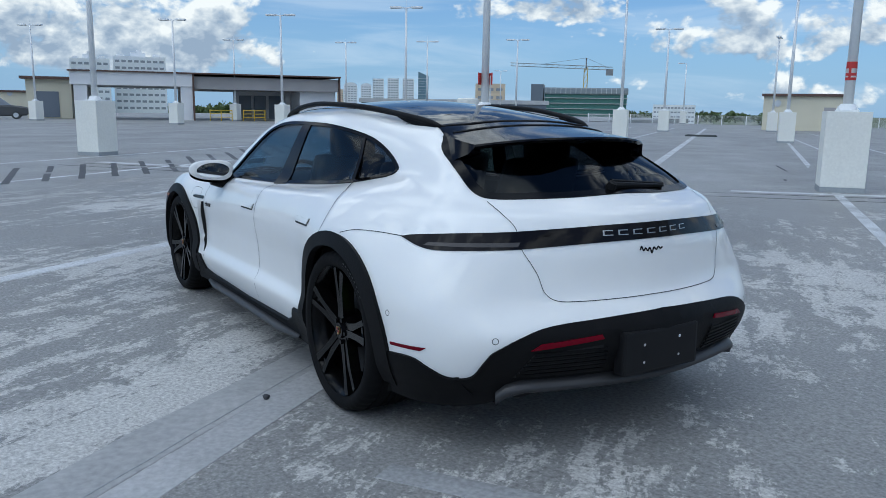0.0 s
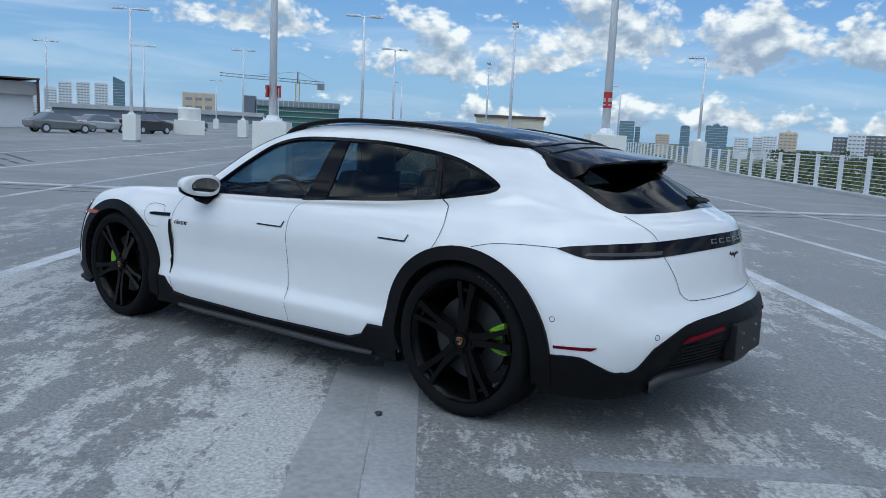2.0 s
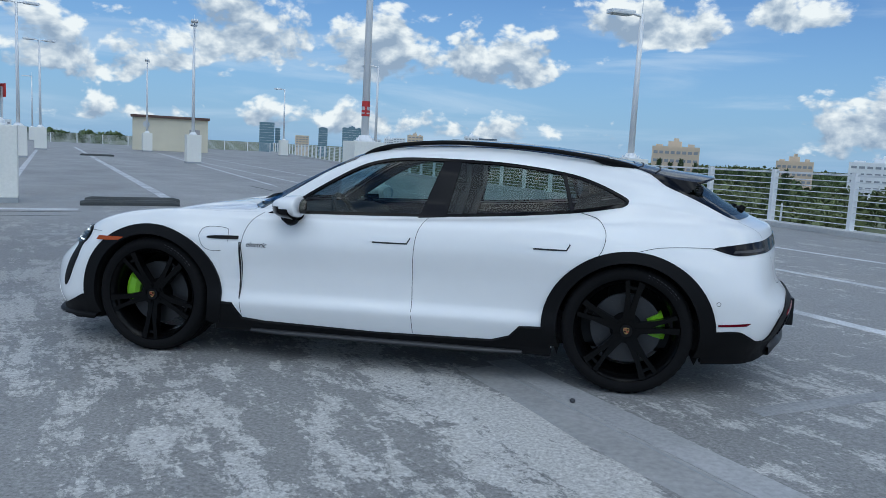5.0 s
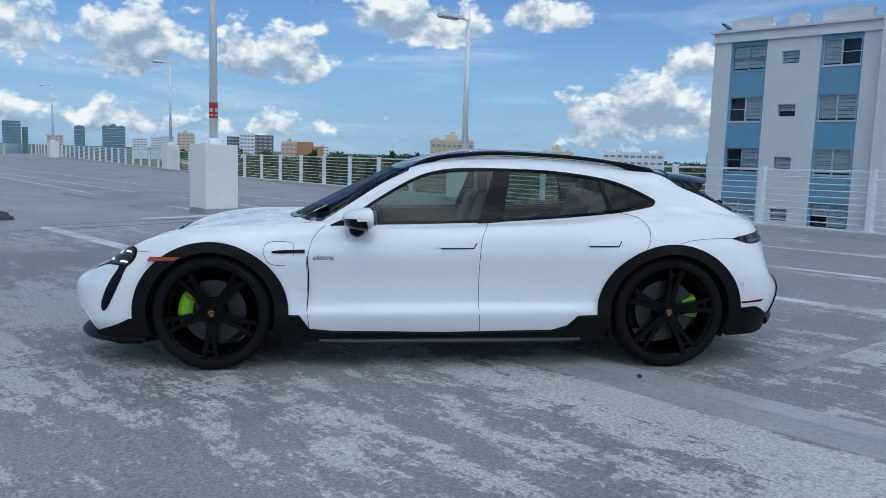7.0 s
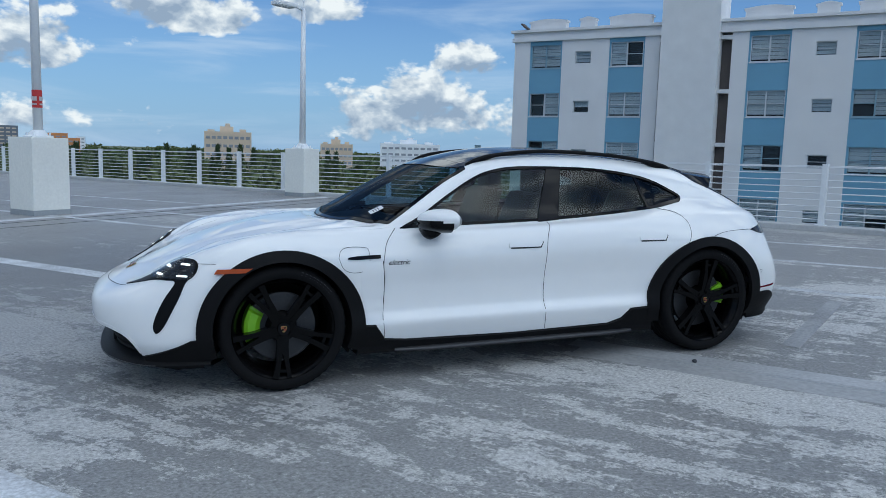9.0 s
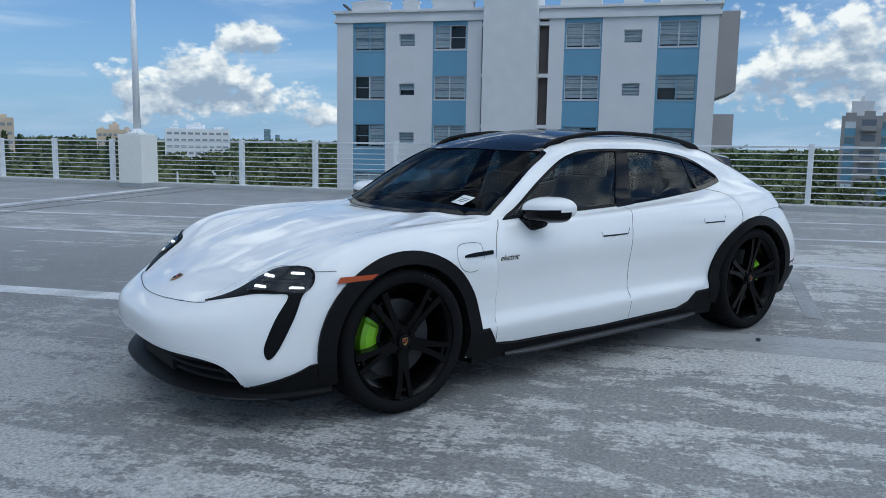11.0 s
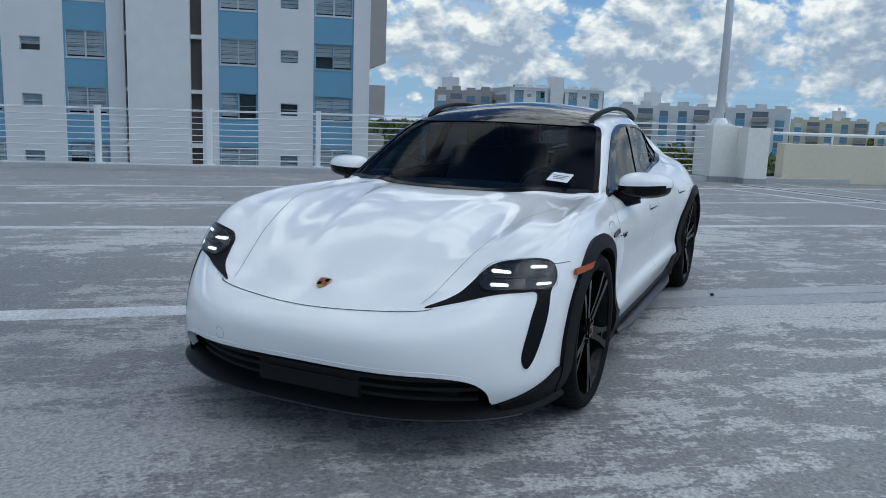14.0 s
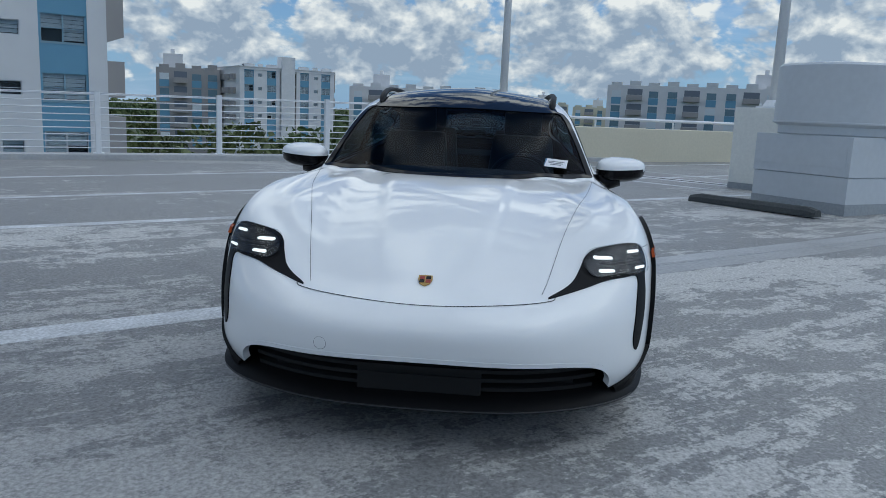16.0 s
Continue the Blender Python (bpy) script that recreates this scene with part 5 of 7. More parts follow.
def parked_car(x, y, heading, colour, label, suv=False):
    """A parked car far off: lofted body, glass house, wheels and lamps."""
    ob = thing("parked_car", label, "car", pose(x, y, deck_z(x), 0, 0, heading), "parked cars")
    paint = material(label + " paint", colour, 0.3, coat=0.8, vary=0.02)
    up = 0.28 if suv else 0.0
    lower = ((-2.35, .45, .62), (-2.2, .30, .74), (-1.2, .26, .86), (0, .24, .90), (1.2, .26, .95), (2.1, .32, .92), (2.3, .5, .80))
    bm = bmesh.new()
    rows = []
    for u, z0, z1 in lower:
        w = .90 - .10 * (abs(u) / 2.35) ** 3
        rows.append([bm.verts.new((u, v * w, z)) for v, z in ((-.9, z0), (-1, z0 + .1), (-1, z1 * .85 + up), (-.86, z1 + up), (.86, z1 + up), (1, z1 * .85 + up), (1, z0 + .1), (.9, z0))])
    for r, q in zip(rows, rows[1:]):
        for k in range(8):
            bm.faces.new((r[k], q[k], q[(k + 1) % 8], r[(k + 1) % 8]))
    bm.faces.new(rows[0])
    bm.faces.new(rows[-1])
    bmesh.ops.recalc_face_normals(bm, faces=bm.faces)
    mesh("body", bm, paint, ob, smooth=True).data.set_sharp_from_angle(angle=radians(35))
    high = 1.42 + up * 1.05
    for part_name, mat, grow, z0, z1 in (("glass_house", HAZE_DARK, 0.0, .86 + up, high - .03), ("roof", paint, 0.004, high - .05, high)):
        bm = bmesh.new()
        rows = []
        for z in (z0, z1):
            t = (z - .86 - up) / (high - .86 - up)
            w = .80 - .20 * t + grow
            front, back = -1.05 + .75 * t - grow, (2.0 - (.35 if suv else .95) * t) + grow
            rows.append([bm.verts.new((u, v, z)) for u, v in ((front, -w * .9), (front + .2, -w), (back - .2, -w), (back, -w * .9), (back, w * .9), (back - .2, w), (front + .2, w), (front, w * .9))])
        for k in range(8):
            bm.faces.new((rows[0][k], rows[0][(k + 1) % 8], rows[1][(k + 1) % 8], rows[1][k]))
        bm.faces.new(rows[1])
        bmesh.ops.recalc_face_normals(bm, faces=bm.faces)
        mesh(part_name, bm, mat, ob)
    for u in (-1.42, 1.42):
        for v in (-.80, .80):
            bm = bmesh.new()
            tube(bm, (u, v - .11, .33), (u, v + .11, .33), .335, sides=20)
            w = mesh("wheel", bm, RUBBER_STOP, ob)
            bm = bmesh.new()
            tube(bm, (u, v - .115, .33), (u, v + .115, .33), .20, sides=14)
            mesh("rim", bm, GREY_STEEL, w)
    for v in (-.62, .62):
        blocks("tail_lamp", [((2.19, v - .2, .74 + up), (2.285, v + .2, .84 + up))], RED_SIGN, ob, "red tail lamp")
    return ob


OUT = math.degrees(math.atan2(-EV.y, -EV.x))
parked_car(-53.3, 24.9, OUT + 150, (0.16, 0.165, 0.17), "dark grey fastback parked on the deck")
parked_car(-57.9, 30.6, OUT + 158, (0.42, 0.43, 0.44), "silver saloon parked on the deck")
parked_car(-57.3, 34.4, OUT + 165, (0.02, 0.02, 0.022), "black off-road car parked on the deck", True)
parked_car(-78.5, 54.0, OUT + 180, (0.015, 0.018, 0.016), "dark green off-road car parked far off", True)
parked_car(-71.2, 0.75, -97, (0.05, 0.052, 0.055), "dark grey off-road car beside a hut", True)

# ---- the car ----
from mathutils.bvhtree import BVHTree

PAINT = material("white car paint", (0.83, 0.827, 0.81), 0.4, coat=1.0, vary=0.012, grain=3, spec=0.06)
BLACK_GLOSS = material("gloss black panel", (0.005, 0.005, 0.006), 0.10, spec=0.16)
BLACK_MATT = material("matt black cladding", (0.007, 0.007, 0.0075), 0.5, vary=0.10, grain=30, bump=0.08, spec=0.10)
LAMP_BLACK = material("black lamp surround", (0.006, 0.006, 0.0065), 0.4, spec=0.10)
HATCH_TRIM = material("black hatch surround", (0.004, 0.004, 0.0045), 0.10, spec=0.12)
WELL = material("wheel house liner", (0.008, 0.008, 0.008), 0.9, vary=0.1)
RUBBER = material("tyre rubber", (0.0075, 0.0075, 0.008), 0.75, spec=0.10, vary=0.18, grain=20, bump=0.1)
RIM_BLACK = material("gloss black wheel", (0.0025, 0.0025, 0.0027), 0.22, spec=0.13)
STEEL_DISC = material("brake disc", (0.06, 0.06, 0.062), 0.45, metal=0.8, vary=0.1, grain=20)
CALIPER = material("acid green caliper", (0.19, 0.45, 0.01), 0.4, coat=0.2)
GOLD = material("gold badge", (0.42, 0.28, 0.10), 0.3, metal=0.9)
BADGE_RED = material("red badge field", (0.28, 0.03, 0.02), 0.4)
RED_LENS = material("dark red reflector", (0.13, 0.002, 0.010), 0.2, spec=0.1)
TAIL_LENS = material("smoked tail lens", (0.008, 0.007, 0.008), 0.08, spec=0.16)
TAIL_CELL = material("grey tail lamp cells", (0.06, 0.055, 0.055), 0.25, spec=0.3)
AMBER = material("amber side marker", (0.36, 0.06, 0.008), 0.25, spec=0.3)
GLOW = material("white running light", (1.0, 1.0, 0.97), 0.3, emit=1.0)
LENS_GREY = material("headlamp reflector", (0.045, 0.047, 0.05), 0.25, metal=0.6)
CHROME = material("chrome", (0.75, 0.76, 0.77), 0.08, metal=1.0)
SILVER = material("brushed silver letters", (0.42, 0.43, 0.44), 0.3, metal=0.8)
TRIM_GREY = material("dark satin trim", (0.035, 0.035, 0.037), 0.4, metal=0.3)
SEAT = material("dark leather seat", (0.012, 0.012, 0.0125), 0.5, vary=0.1, grain=12, bump=0.1)
LINER = material("dark cabin lining", (0.010, 0.010, 0.011), 0.8, vary=0.1, grain=12)
LENS_CLEAR = glass("clear lamp cover", (0.9, 0.92, 0.94), 0.92, ior=1.45, gloss=0.5)
# windscreen tint made bluer than the glass, in place of reflected blue sky
WINDSCREEN = glass("tinted windscreen", (0.34, 0.58, 0.86), 0.62, ior=1.45, gloss=0.24)
SIDE_GLASS = glass("tinted side glass", (0.66, 0.84, 0.82), 0.74, ior=1.5, gloss=0.82)
DARK_GLASS = glass("dark privacy glass", (0.42, 0.50, 0.56), 0.50, ior=1.5, gloss=0.6)
MIRROR_GLASS = material("mirror", (0.8, 0.82, 0.84), 0.02, metal=1.0)
PAPER = material("white paper sticker", (0.78, 0.78, 0.78), 0.6)
PRINT = material("grey print", (0.20, 0.20, 0.22), 0.6)
PLATE = material("black plate holder", (0.009, 0.009, 0.010), 0.45, vary=0.1, spec=0.2)

car = thing("car", "white electric estate car with black cladding and black wheels", "car", pose(0, 0, 0, 0, -1.0, 0))

# Lines of the body from nose to tail, (x, half width, height); each one starts and ends on the middle plane.
L0 = [(-2.355, 0, .20), (-2.30, .48, .20), (-2.06, .82, .21), (-1.45, .925, .21), (-.85, .885, .20), (0, .88, .20), (.85, .885, .21), (1.45, .90, .22), (2.03, .84, .22), (2.275, .55, .285), (2.39, 0, .295)]
L1 = [(-2.42, 0, .30), (-2.36, .49, .30), (-2.065, .858, .30), (-1.45, .958, .31), (-.85, .922, .335), (0, .918, .345), (.85, .925, .345), (1.45, .972, .31), (2.06, .885, .33), (2.315, .60, .375), (2.45, 0, .39)]
L2 = [(-2.45, 0, .40), (-2.385, .49, .40), (-2.04, .868, .42), (-1.45, .965, .44), (-.85, .897, .425), (0, .884, .425), (.85, .898, .43), (1.45, .985, .45), (2.07, .905, .46), (2.33, .61, .49), (2.465, 0, .50)]
L3 = [(-2.445, 0, .485), (-2.37, .485, .495), (-2.0, .872, .54), (-1.45, .963, .59), (-.85, .895, .56), (0, .885, .56), (.85, .905, .57), (1.45, .988, .60), (2.05, .905, .60), (2.26, .60, .61), (2.385, 0, .62)]
L4 = [(-2.375, 0, .545), (-2.305, .46, .555), (-1.94, .865, .66), (-1.45, .94, .75), (-.85, .905, .72), (0, .905, .73), (.85, .925, .755), (1.45, .965, .775), (1.97, .865, .77), (2.215, .60, .78), (2.365, 0, .79)]
L5 = [(-2.24, 0, .608), (-2.16, .44, .617), (-1.86, .825, .785), (-1.45, .865, .865), (-.85, .85, .850), (0, .862, .868), (.85, .872, .90), (1.45, .858, .93), (1.90, .775, .930), (2.165, .56, .905), (2.335, 0, .912)]
LB = [(-2.15, 0, .650), (-2.07, .44, .665), (-1.78, .75, .818), (-1.40, .80, .888), (-.83, .80, .888), (0, .782, .908), (.85, .732, .952), (1.45, .652, 1.035), (1.87, .68, .985), (2.115, .535, .94), (2.275, 0, .945)]
L6 = [(-2.06, 0, .69), (-1.98, .44, .71), (-1.70, .66, .845), (-.87, .722, .903), (-.77, .768, .906), (0, .737, 1.01), (.85, .688, 1.055), (1.45, .605, 1.095), (1.83, .61, 1.045), (2.06, .50, .975), (2.20, 0, .978)]
L7 = [(-1.84, 0, .78), (-1.72, .36, .81), (-1.15, .55, .896), (-.87, .63, .906), (-.36, .655, 1.170), (.05, .637, 1.255), (.75, .618, 1.257), (1.35, .552, 1.190), (1.72, .53, 1.128), (1.95, .43, 1.055), (2.05, 0, 1.058)]
L8 = [(-1.62, 0, .845), (-1.30, .30, .893), (-.985, .40, .907), (-.90, .415, .948), (-.28, .49, 1.245), (.10, .49, 1.328), (.70, .48, 1.335), (1.28, .43, 1.28), (1.58, .40, 1.225), (1.82, .30, 1.145), (1.90, 0, 1.155)]
L9 = [(-1.45, 0, .876), (-1.18, 0, .901), (-1.03, 0, .908), (-.95, 0, .948), (-.30, 0, 1.265), (.12, 0, 1.372), (.68, 0, 1.378), (1.22, 0, 1.328), (1.46, 0, 1.283), (1.62, 0, 1.243), (1.70, 0, 1.222)]


def spline(points, n, mirror):
    """Catmull-Rom through rows of control points; the ends are mirrored over the middle plane or carried on straight."""
    P = np.array(points, float)
    flip = np.array([1, -1, 1])
    first = P[1] * flip if mirror[0] else 2 * P[0] - P[1]
    last = P[-2] * flip if mirror[1] else 2 * P[-1] - P[-2]
    Q = np.concatenate([first[None], P, last[None]])
    steps = np.linalg.norm(np.diff(Q, axis=0), axis=1)
    tangent = (Q[2:] - Q[:-2]) / 2
    size = np.linalg.norm(tangent, axis=1) + 1e-9
    tangent *= np.minimum(1, 1.05 * np.minimum(steps[:-1], steps[1:]) / size)[:, None]
    out = []
    for i in range(len(P) - 1):
        for k in range(n):
            t = k / n
            h = (2 * t**3 - 3 * t * t + 1, t**3 - 2 * t * t + t, -2 * t**3 + 3 * t * t, t**3 - t * t)
            out.append(h[0] * P[i] + h[1] * tangent[i] + h[2] * P[i + 1] + h[3] * tangent[i + 1])
    out.append(P[-1])
    return np.array(out)


ALONG, UP = 22, 12
long_lines = np.array([spline(line, ALONG, (True, True)) for line in (L0, L1, L2, L3, L4, L5, LB, L6, L7, L8, L9)])
surf = np.array([spline(long_lines[:, j], UP, (False, True)) for j in range(long_lines.shape[1])])  # [along, up]
# even out the bonnet between the scuttle and the nose
for _ in range(45):
    crease = -1.03 + .264 * (surf[:, :, 1] / .767) ** 2
    weight = np.clip((crease - 0.05 - surf[:, :, 0]) / 0.10, 0, 1) * np.clip((surf[:, :, 0] + 2.16) / 0.12, 0, 1)
    weight *= np.clip((0.66 - np.abs(surf[:, :, 1])) / 0.14, 0, 1) * (surf[:, :, 2] > 0.58)
    pad = np.concatenate([surf, surf[:, -2:-1] * np.array([1, -1, 1])], axis=1)
    mean = surf.copy()
    mean[1:-1, 1:] = (surf[:-2, 1:] + surf[2:, 1:] + pad[1:-1, :-2] + pad[1:-1, 2:]) / 4
    mean[0, 1:] = (surf[1, 1:] * np.array([1, -1, 1]) + surf[1, 1:] + pad[0, :-2] + pad[0, 2:]) / 4
    surf = surf + (mean - surf) * (0.8 * weight)[:, :, None]
# the raised middle of the bonnet between two soft creases
half_dome = np.interp(surf[:, :, 0], (-2.15, -1.1), (0.20, 0.345))
dome = np.clip((half_dome - np.abs(surf[:, :, 1])) / 0.055 + 0.5, 0, 1)
dome = dome * dome * (3 - 2 * dome) * np.clip((surf[:, :, 0] + 2.12) / 0.6, 0, 1) * np.clip((crease - 0.02 - surf[:, :, 0]) / 0.08, 0, 1)
surf[:, :, 2] += 0.013 * dome * (surf[:, :, 2] > 0.6)
surf[:, -1, 1] = 0
surf[0, :, 1] = surf[-1, :, 1] = 0


def shell():
    """The whole skin as a bmesh, both halves."""
    bm = bmesh.new()
    na, nu = surf.shape[:2]
    for sgn in (-1, 1):
        vs = [[bm.verts.new((p[0], sgn * p[1], p[2])) for p in row] for row in surf]
        for i in range(na - 1):
            for k in range(nu - 1):
                f = (vs[i][k], vs[i + 1][k], vs[i + 1][k + 1], vs[i][k + 1])
                bm.faces.new(f if sgn < 0 else f[::-1])
    bmesh.ops.remove_doubles(bm, verts=bm.verts, dist=0.0004)
    return bm


whole = shell()
SKIN = BVHTree.FromBMesh(whole)


# ways of laying a flat outline onto the skin: each gives a start and a direction
def from_side(u, v):
    return Vector((u, -2.0, v)), Vector((0, 1, 0))


def from_top(u, v):
    return Vector((u, v, 3.0)), Vector((0, 0, -1))


def from_tail(u, v):  # degrees round the tail, height
    d = Vector((math.cos(radians(u)), -math.sin(radians(u)), 0))
    return Vector((1.3, 0, v)) + d * 3, -d


def from_nose(u, v):
    d = Vector((-math.cos(radians(u)), -math.sin(radians(u)), 0))
    return Vector((-1.3, 0, v)) + d * 3, -d


def from_corner(u, v):  # towards the front left corner
    return Vector((0.62 * u, -0.78 * u, v)) + Vector((-0.78, -0.62, 0)) * 3, Vector((0.78, 0.62, 0))


def from_screen(u, v):
    return Vector((-1.0, u, 0.925)) + Vector((0.905, 0, 0.424)) * v + Vector((-0.424, 0, 0.905)) * 2, Vector((0.424, 0, -0.905))


def from_hatch(u, v):
    return Vector((2.20, u, 0.965)) + Vector((-0.877, 0, 0.48)) * v + Vector((0.48, 0, 0.877)) * 2, Vector((-0.48, 0, -0.877))


def lay(way, u, v, lift):
    """The place on the skin under a point of the outline, lifted off it."""
    for k in range(16):
        start, ray = way(u, v + 0.015 * k)
        hit, normal, _, _ = SKIN.ray_cast(start, ray)
        if hit and (hit - start).length < 2.9:
            if normal.dot(ray) > 0:
                normal = -normal
            p = hit + normal * lift
            if k:
                p.z -= 0.015 * k
            return p, normal
    return None


def curve2(points, n=6, closed=True):
    """A smooth outline through flat points."""
    out, m = [], len(points)
    for i in range(m if closed else m - 1):
        a, b, c, d = (Vector(points[(i + k - 1) % m] if closed else points[min(max(i + k - 1, 0), m - 1)]) for k in range(4))
        for k in range(n):
            t = k / n
            out.append(0.5 * (2 * b + (c - a) * t + (2 * a - 5 * b + 4 * c - d) * t * t + (3 * b - a - 3 * c + d) * t**3))
    if not closed:
        out.append(Vector(points[-1]))
    return [(p.x, p.y) for p in out]


def finish(name, bm, way, lift, thick, mat, parent, label, both, smooth=True):
    normals = {}
    for v in list(bm.verts):
        p = lay(way, v.co.x, v.co.y, lift)
        if p is None:
            bm.verts.remove(v)
        else:
            v.co, normals[v] = p
    bmesh.ops.recalc_face_normals(bm, faces=bm.faces)
    c = Vector((0.2, 0, 0.6))
    out = sum(f.normal.dot(f.calc_center_median() - c) * f.calc_area() for f in bm.faces)
    if out < 0:
        bmesh.ops.reverse_faces(bm, faces=bm.faces)
    if thick:  # turned-in edges
        rim = [e for e in bm.edges if e.is_boundary]
        pairs = bmesh.ops.extrude_edge_only(bm, edges=rim)["geom"]
        fresh = [v for v in pairs if isinstance(v, bmesh.types.BMVert)]
        by_place = {tuple(round(c, 6) for c in v.co): n for v, n in normals.items() if v.is_valid}
        for v in fresh:
            n = by_place.get(tuple(round(c, 6) for c in v.co))
            if n is not None:
                v.co = v.co - n * thick
    made = []
    copy = bm.copy() if both else None
    made.append(mesh(name, bm, mat, parent, label, smooth))
    if both:
        for v in copy.verts:
            v.co.y = -v.co.y
        bmesh.ops.reverse_faces(copy, faces=copy.faces)
        made.append(mesh(name, copy, mat, parent, label, smooth))
    for ob in made:
        if smooth:
            ob.data.set_sharp_from_angle(angle=radians(40))
    return made


def patch(name, outline, way, mat, parent=None, lift=0.004, thick=0.0, label="", both=True, cell=(0.06, 0.06)):
    """A plate cut to an outline and laid on the skin."""
    bm = bmesh.new()
    f = bm.faces.new([bm.verts.new((u, v, 0)) for u, v in outline])
    bmesh.ops.triangulate(bm, faces=[f])
    for axis in (0, 1):
        lo, hi = min(p[axis] for p in outline), max(p[axis] for p in outline)
        n = int((hi - lo) / cell[axis])
        for k in range(1, n + 1):
            at = lo + (hi - lo) * k / (n + 1)
            bmesh.ops.bisect_plane(bm, geom=bm.verts[:] + bm.edges[:] + bm.faces[:], plane_co=(at, at, 0), plane_no=(1 - axis, axis, 0))
    return finish(name, bm, way, lift, thick, mat, parent or car, label, both)


def ring(name, outline, width, way, mat, parent=None, lift=0.004, thick=0.0, label="", both=True):
    """A frame of even width inside a closed outline."""
    n = len(outline)
    area = sum(outline[i][0] * outline[(i + 1) % n][1] - outline[(i + 1) % n][0] * outline[i][1] for i in range(n))
    sg = 1 if area > 0 else -1
    bm = bmesh.new()
    outer, inner = [], []
    for i in range(n):
        a, b, c = (Vector(outline[(i + k) % n]) for k in (-1, 0, 1))
        q = b + inward(outline, i, sg, width)
        outer.append(bm.verts.new((b.x, b.y, 0)))
        inner.append(bm.verts.new((q.x, q.y, 0)))
    for i in range(n):
        j = (i + 1) % n
        bm.faces.new((outer[i], outer[j], inner[j], inner[i]))
    return finish(name, bm, way, lift, thick, mat, parent or car, label, both)


def inward(outline, i, sg, width):
    """The step inwards from a corner of an outline, shortened where the shape is narrow."""
    n = len(outline)
    a, b, c = (Vector(outline[(i + k) % n]) for k in (-1, 0, 1))
    t = (c - a).normalized()
    d = Vector((-t.y, t.x)) * sg
    far = 0.004
    while far < width * 2.2 and inside(b + d * far, outline):
        far += 0.004
    return d * min(width, far * 0.45)


def inset(outline, width):
    n = len(outline)
    area = sum(outline[i][0] * outline[(i + 1) % n][1] - outline[(i + 1) % n][0] * outline[i][1] for i in range(n))
    sg = 1 if area > 0 else -1
    out = []
    for i in range(n):
        if width > 0:
            q = Vector(outline[i]) + inward(outline, i, sg, width)
        else:
            a, b, c = (Vector(outline[(i + k) % n]) for k in (-1, 0, 1))
            t = (c - a).normalized()
            q = b + Vector((-t.y, t.x)) * width * sg
        out.append((q.x, q.y))
    return out


def ribbon(name, path, width, way, mat, parent=None, lift=0.0012, thick=0.0, label="", both=True, scale=1.0):
    """A thin line on the skin along an open path; scale: degrees to metres for round ways."""
    bm = bmesh.new()
    rows = []
    n = len(path)
    for i in range(n):
        a, c = Vector(path[max(i - 1, 0)]), Vector(path[min(i + 1, n - 1)])
        t = Vector(((c.x - a.x) * scale, c.y - a.y)).normalized()
        w = width(i / (n - 1)) if callable(width) else width
        w *= 0.65 if name in ("shut_line", "bonnet_line", "hatch_line") else 1
        o = Vector((-t.y / scale, t.x)) * w / 2
        p = Vector(path[i])
        rows.append([bm.verts.new((q.x, q.y, 0)) for q in (p - o, p + o)])
    for r, s in zip(rows, rows[1:]):
        bm.faces.new((r[0], s[0], s[1], r[1]))
    return finish(name, bm, way, lift, thick, mat, parent or car, label, both)


def inside(p, poly):
    x, y = p
    odd, j = False, len(poly) - 1
    for i in range(len(poly)):
        (xi, yi), (xj, yj) = poly[i], poly[j]
        if (yi > y) != (yj > y) and x < (xj - xi) * (y - yi) / (yj - yi) + xi:
            odd = not odd
        j = i
    return odd


# outlines
SIDE_WIN = curve2([(-.70, .890), (-.50, .897), (.23, .914), (.75, .941), (1.12, .974), (1.34, 1.008), (1.408, 1.022), (1.434, 1.045), (1.412, 1.074), (1.25, 1.150), (1.07, 1.201), (.76, 1.243), (.45, 1.257), (.13, 1.258), (-.05, 1.236), (-.19, 1.190), (-.38, 1.085), (-.58, .958), (-.69, .903)], 5)
SCREEN = curve2([(0, -.034), (-.3, .001), (-.55, .088), (-.69, .158), (-.752, .198), (-.745, .25), (-.712, .42), (-.66, .65), (-.622, .805), (-.57, .855), (-.3, .88), (0, .885), (.3, .88), (.57, .855), (.622, .805), (.66, .65), (.712, .42), (.745, .25), (.752, .198), (.69, .158), (.55, .088), (.3, .001)], 4)
REAR_HALF = [(.235, .034), (.45, .096), (.55, .138), (.586, .180), (.594, .244), (.583, .33), (.563, .45), (.54, .556), (.50, .632), (.42, .69)]
REAR_WIN = curve2([(0, .012)] + [(-u, v) for u, v in REAR_HALF] + [(0, .705)] + REAR_HALF[::-1], 4)
GRILLE_HALF = [(40, .15), (39.9, .235), (39.2, .272), (37.8, .305), (35.5, .332), (32, .350), (26, .362), (15, .369)]
GRILLE = [(-u, v) for u, v in GRILLE_HALF] + [(0, .372)] + GRILLE_HALF[::-1]
WHEEL_X, WHEEL_Z, ARCH_IN, ARCH_OUT = 1.452, 0.357, 0.382, 0.434
FRONT_X = -1.434


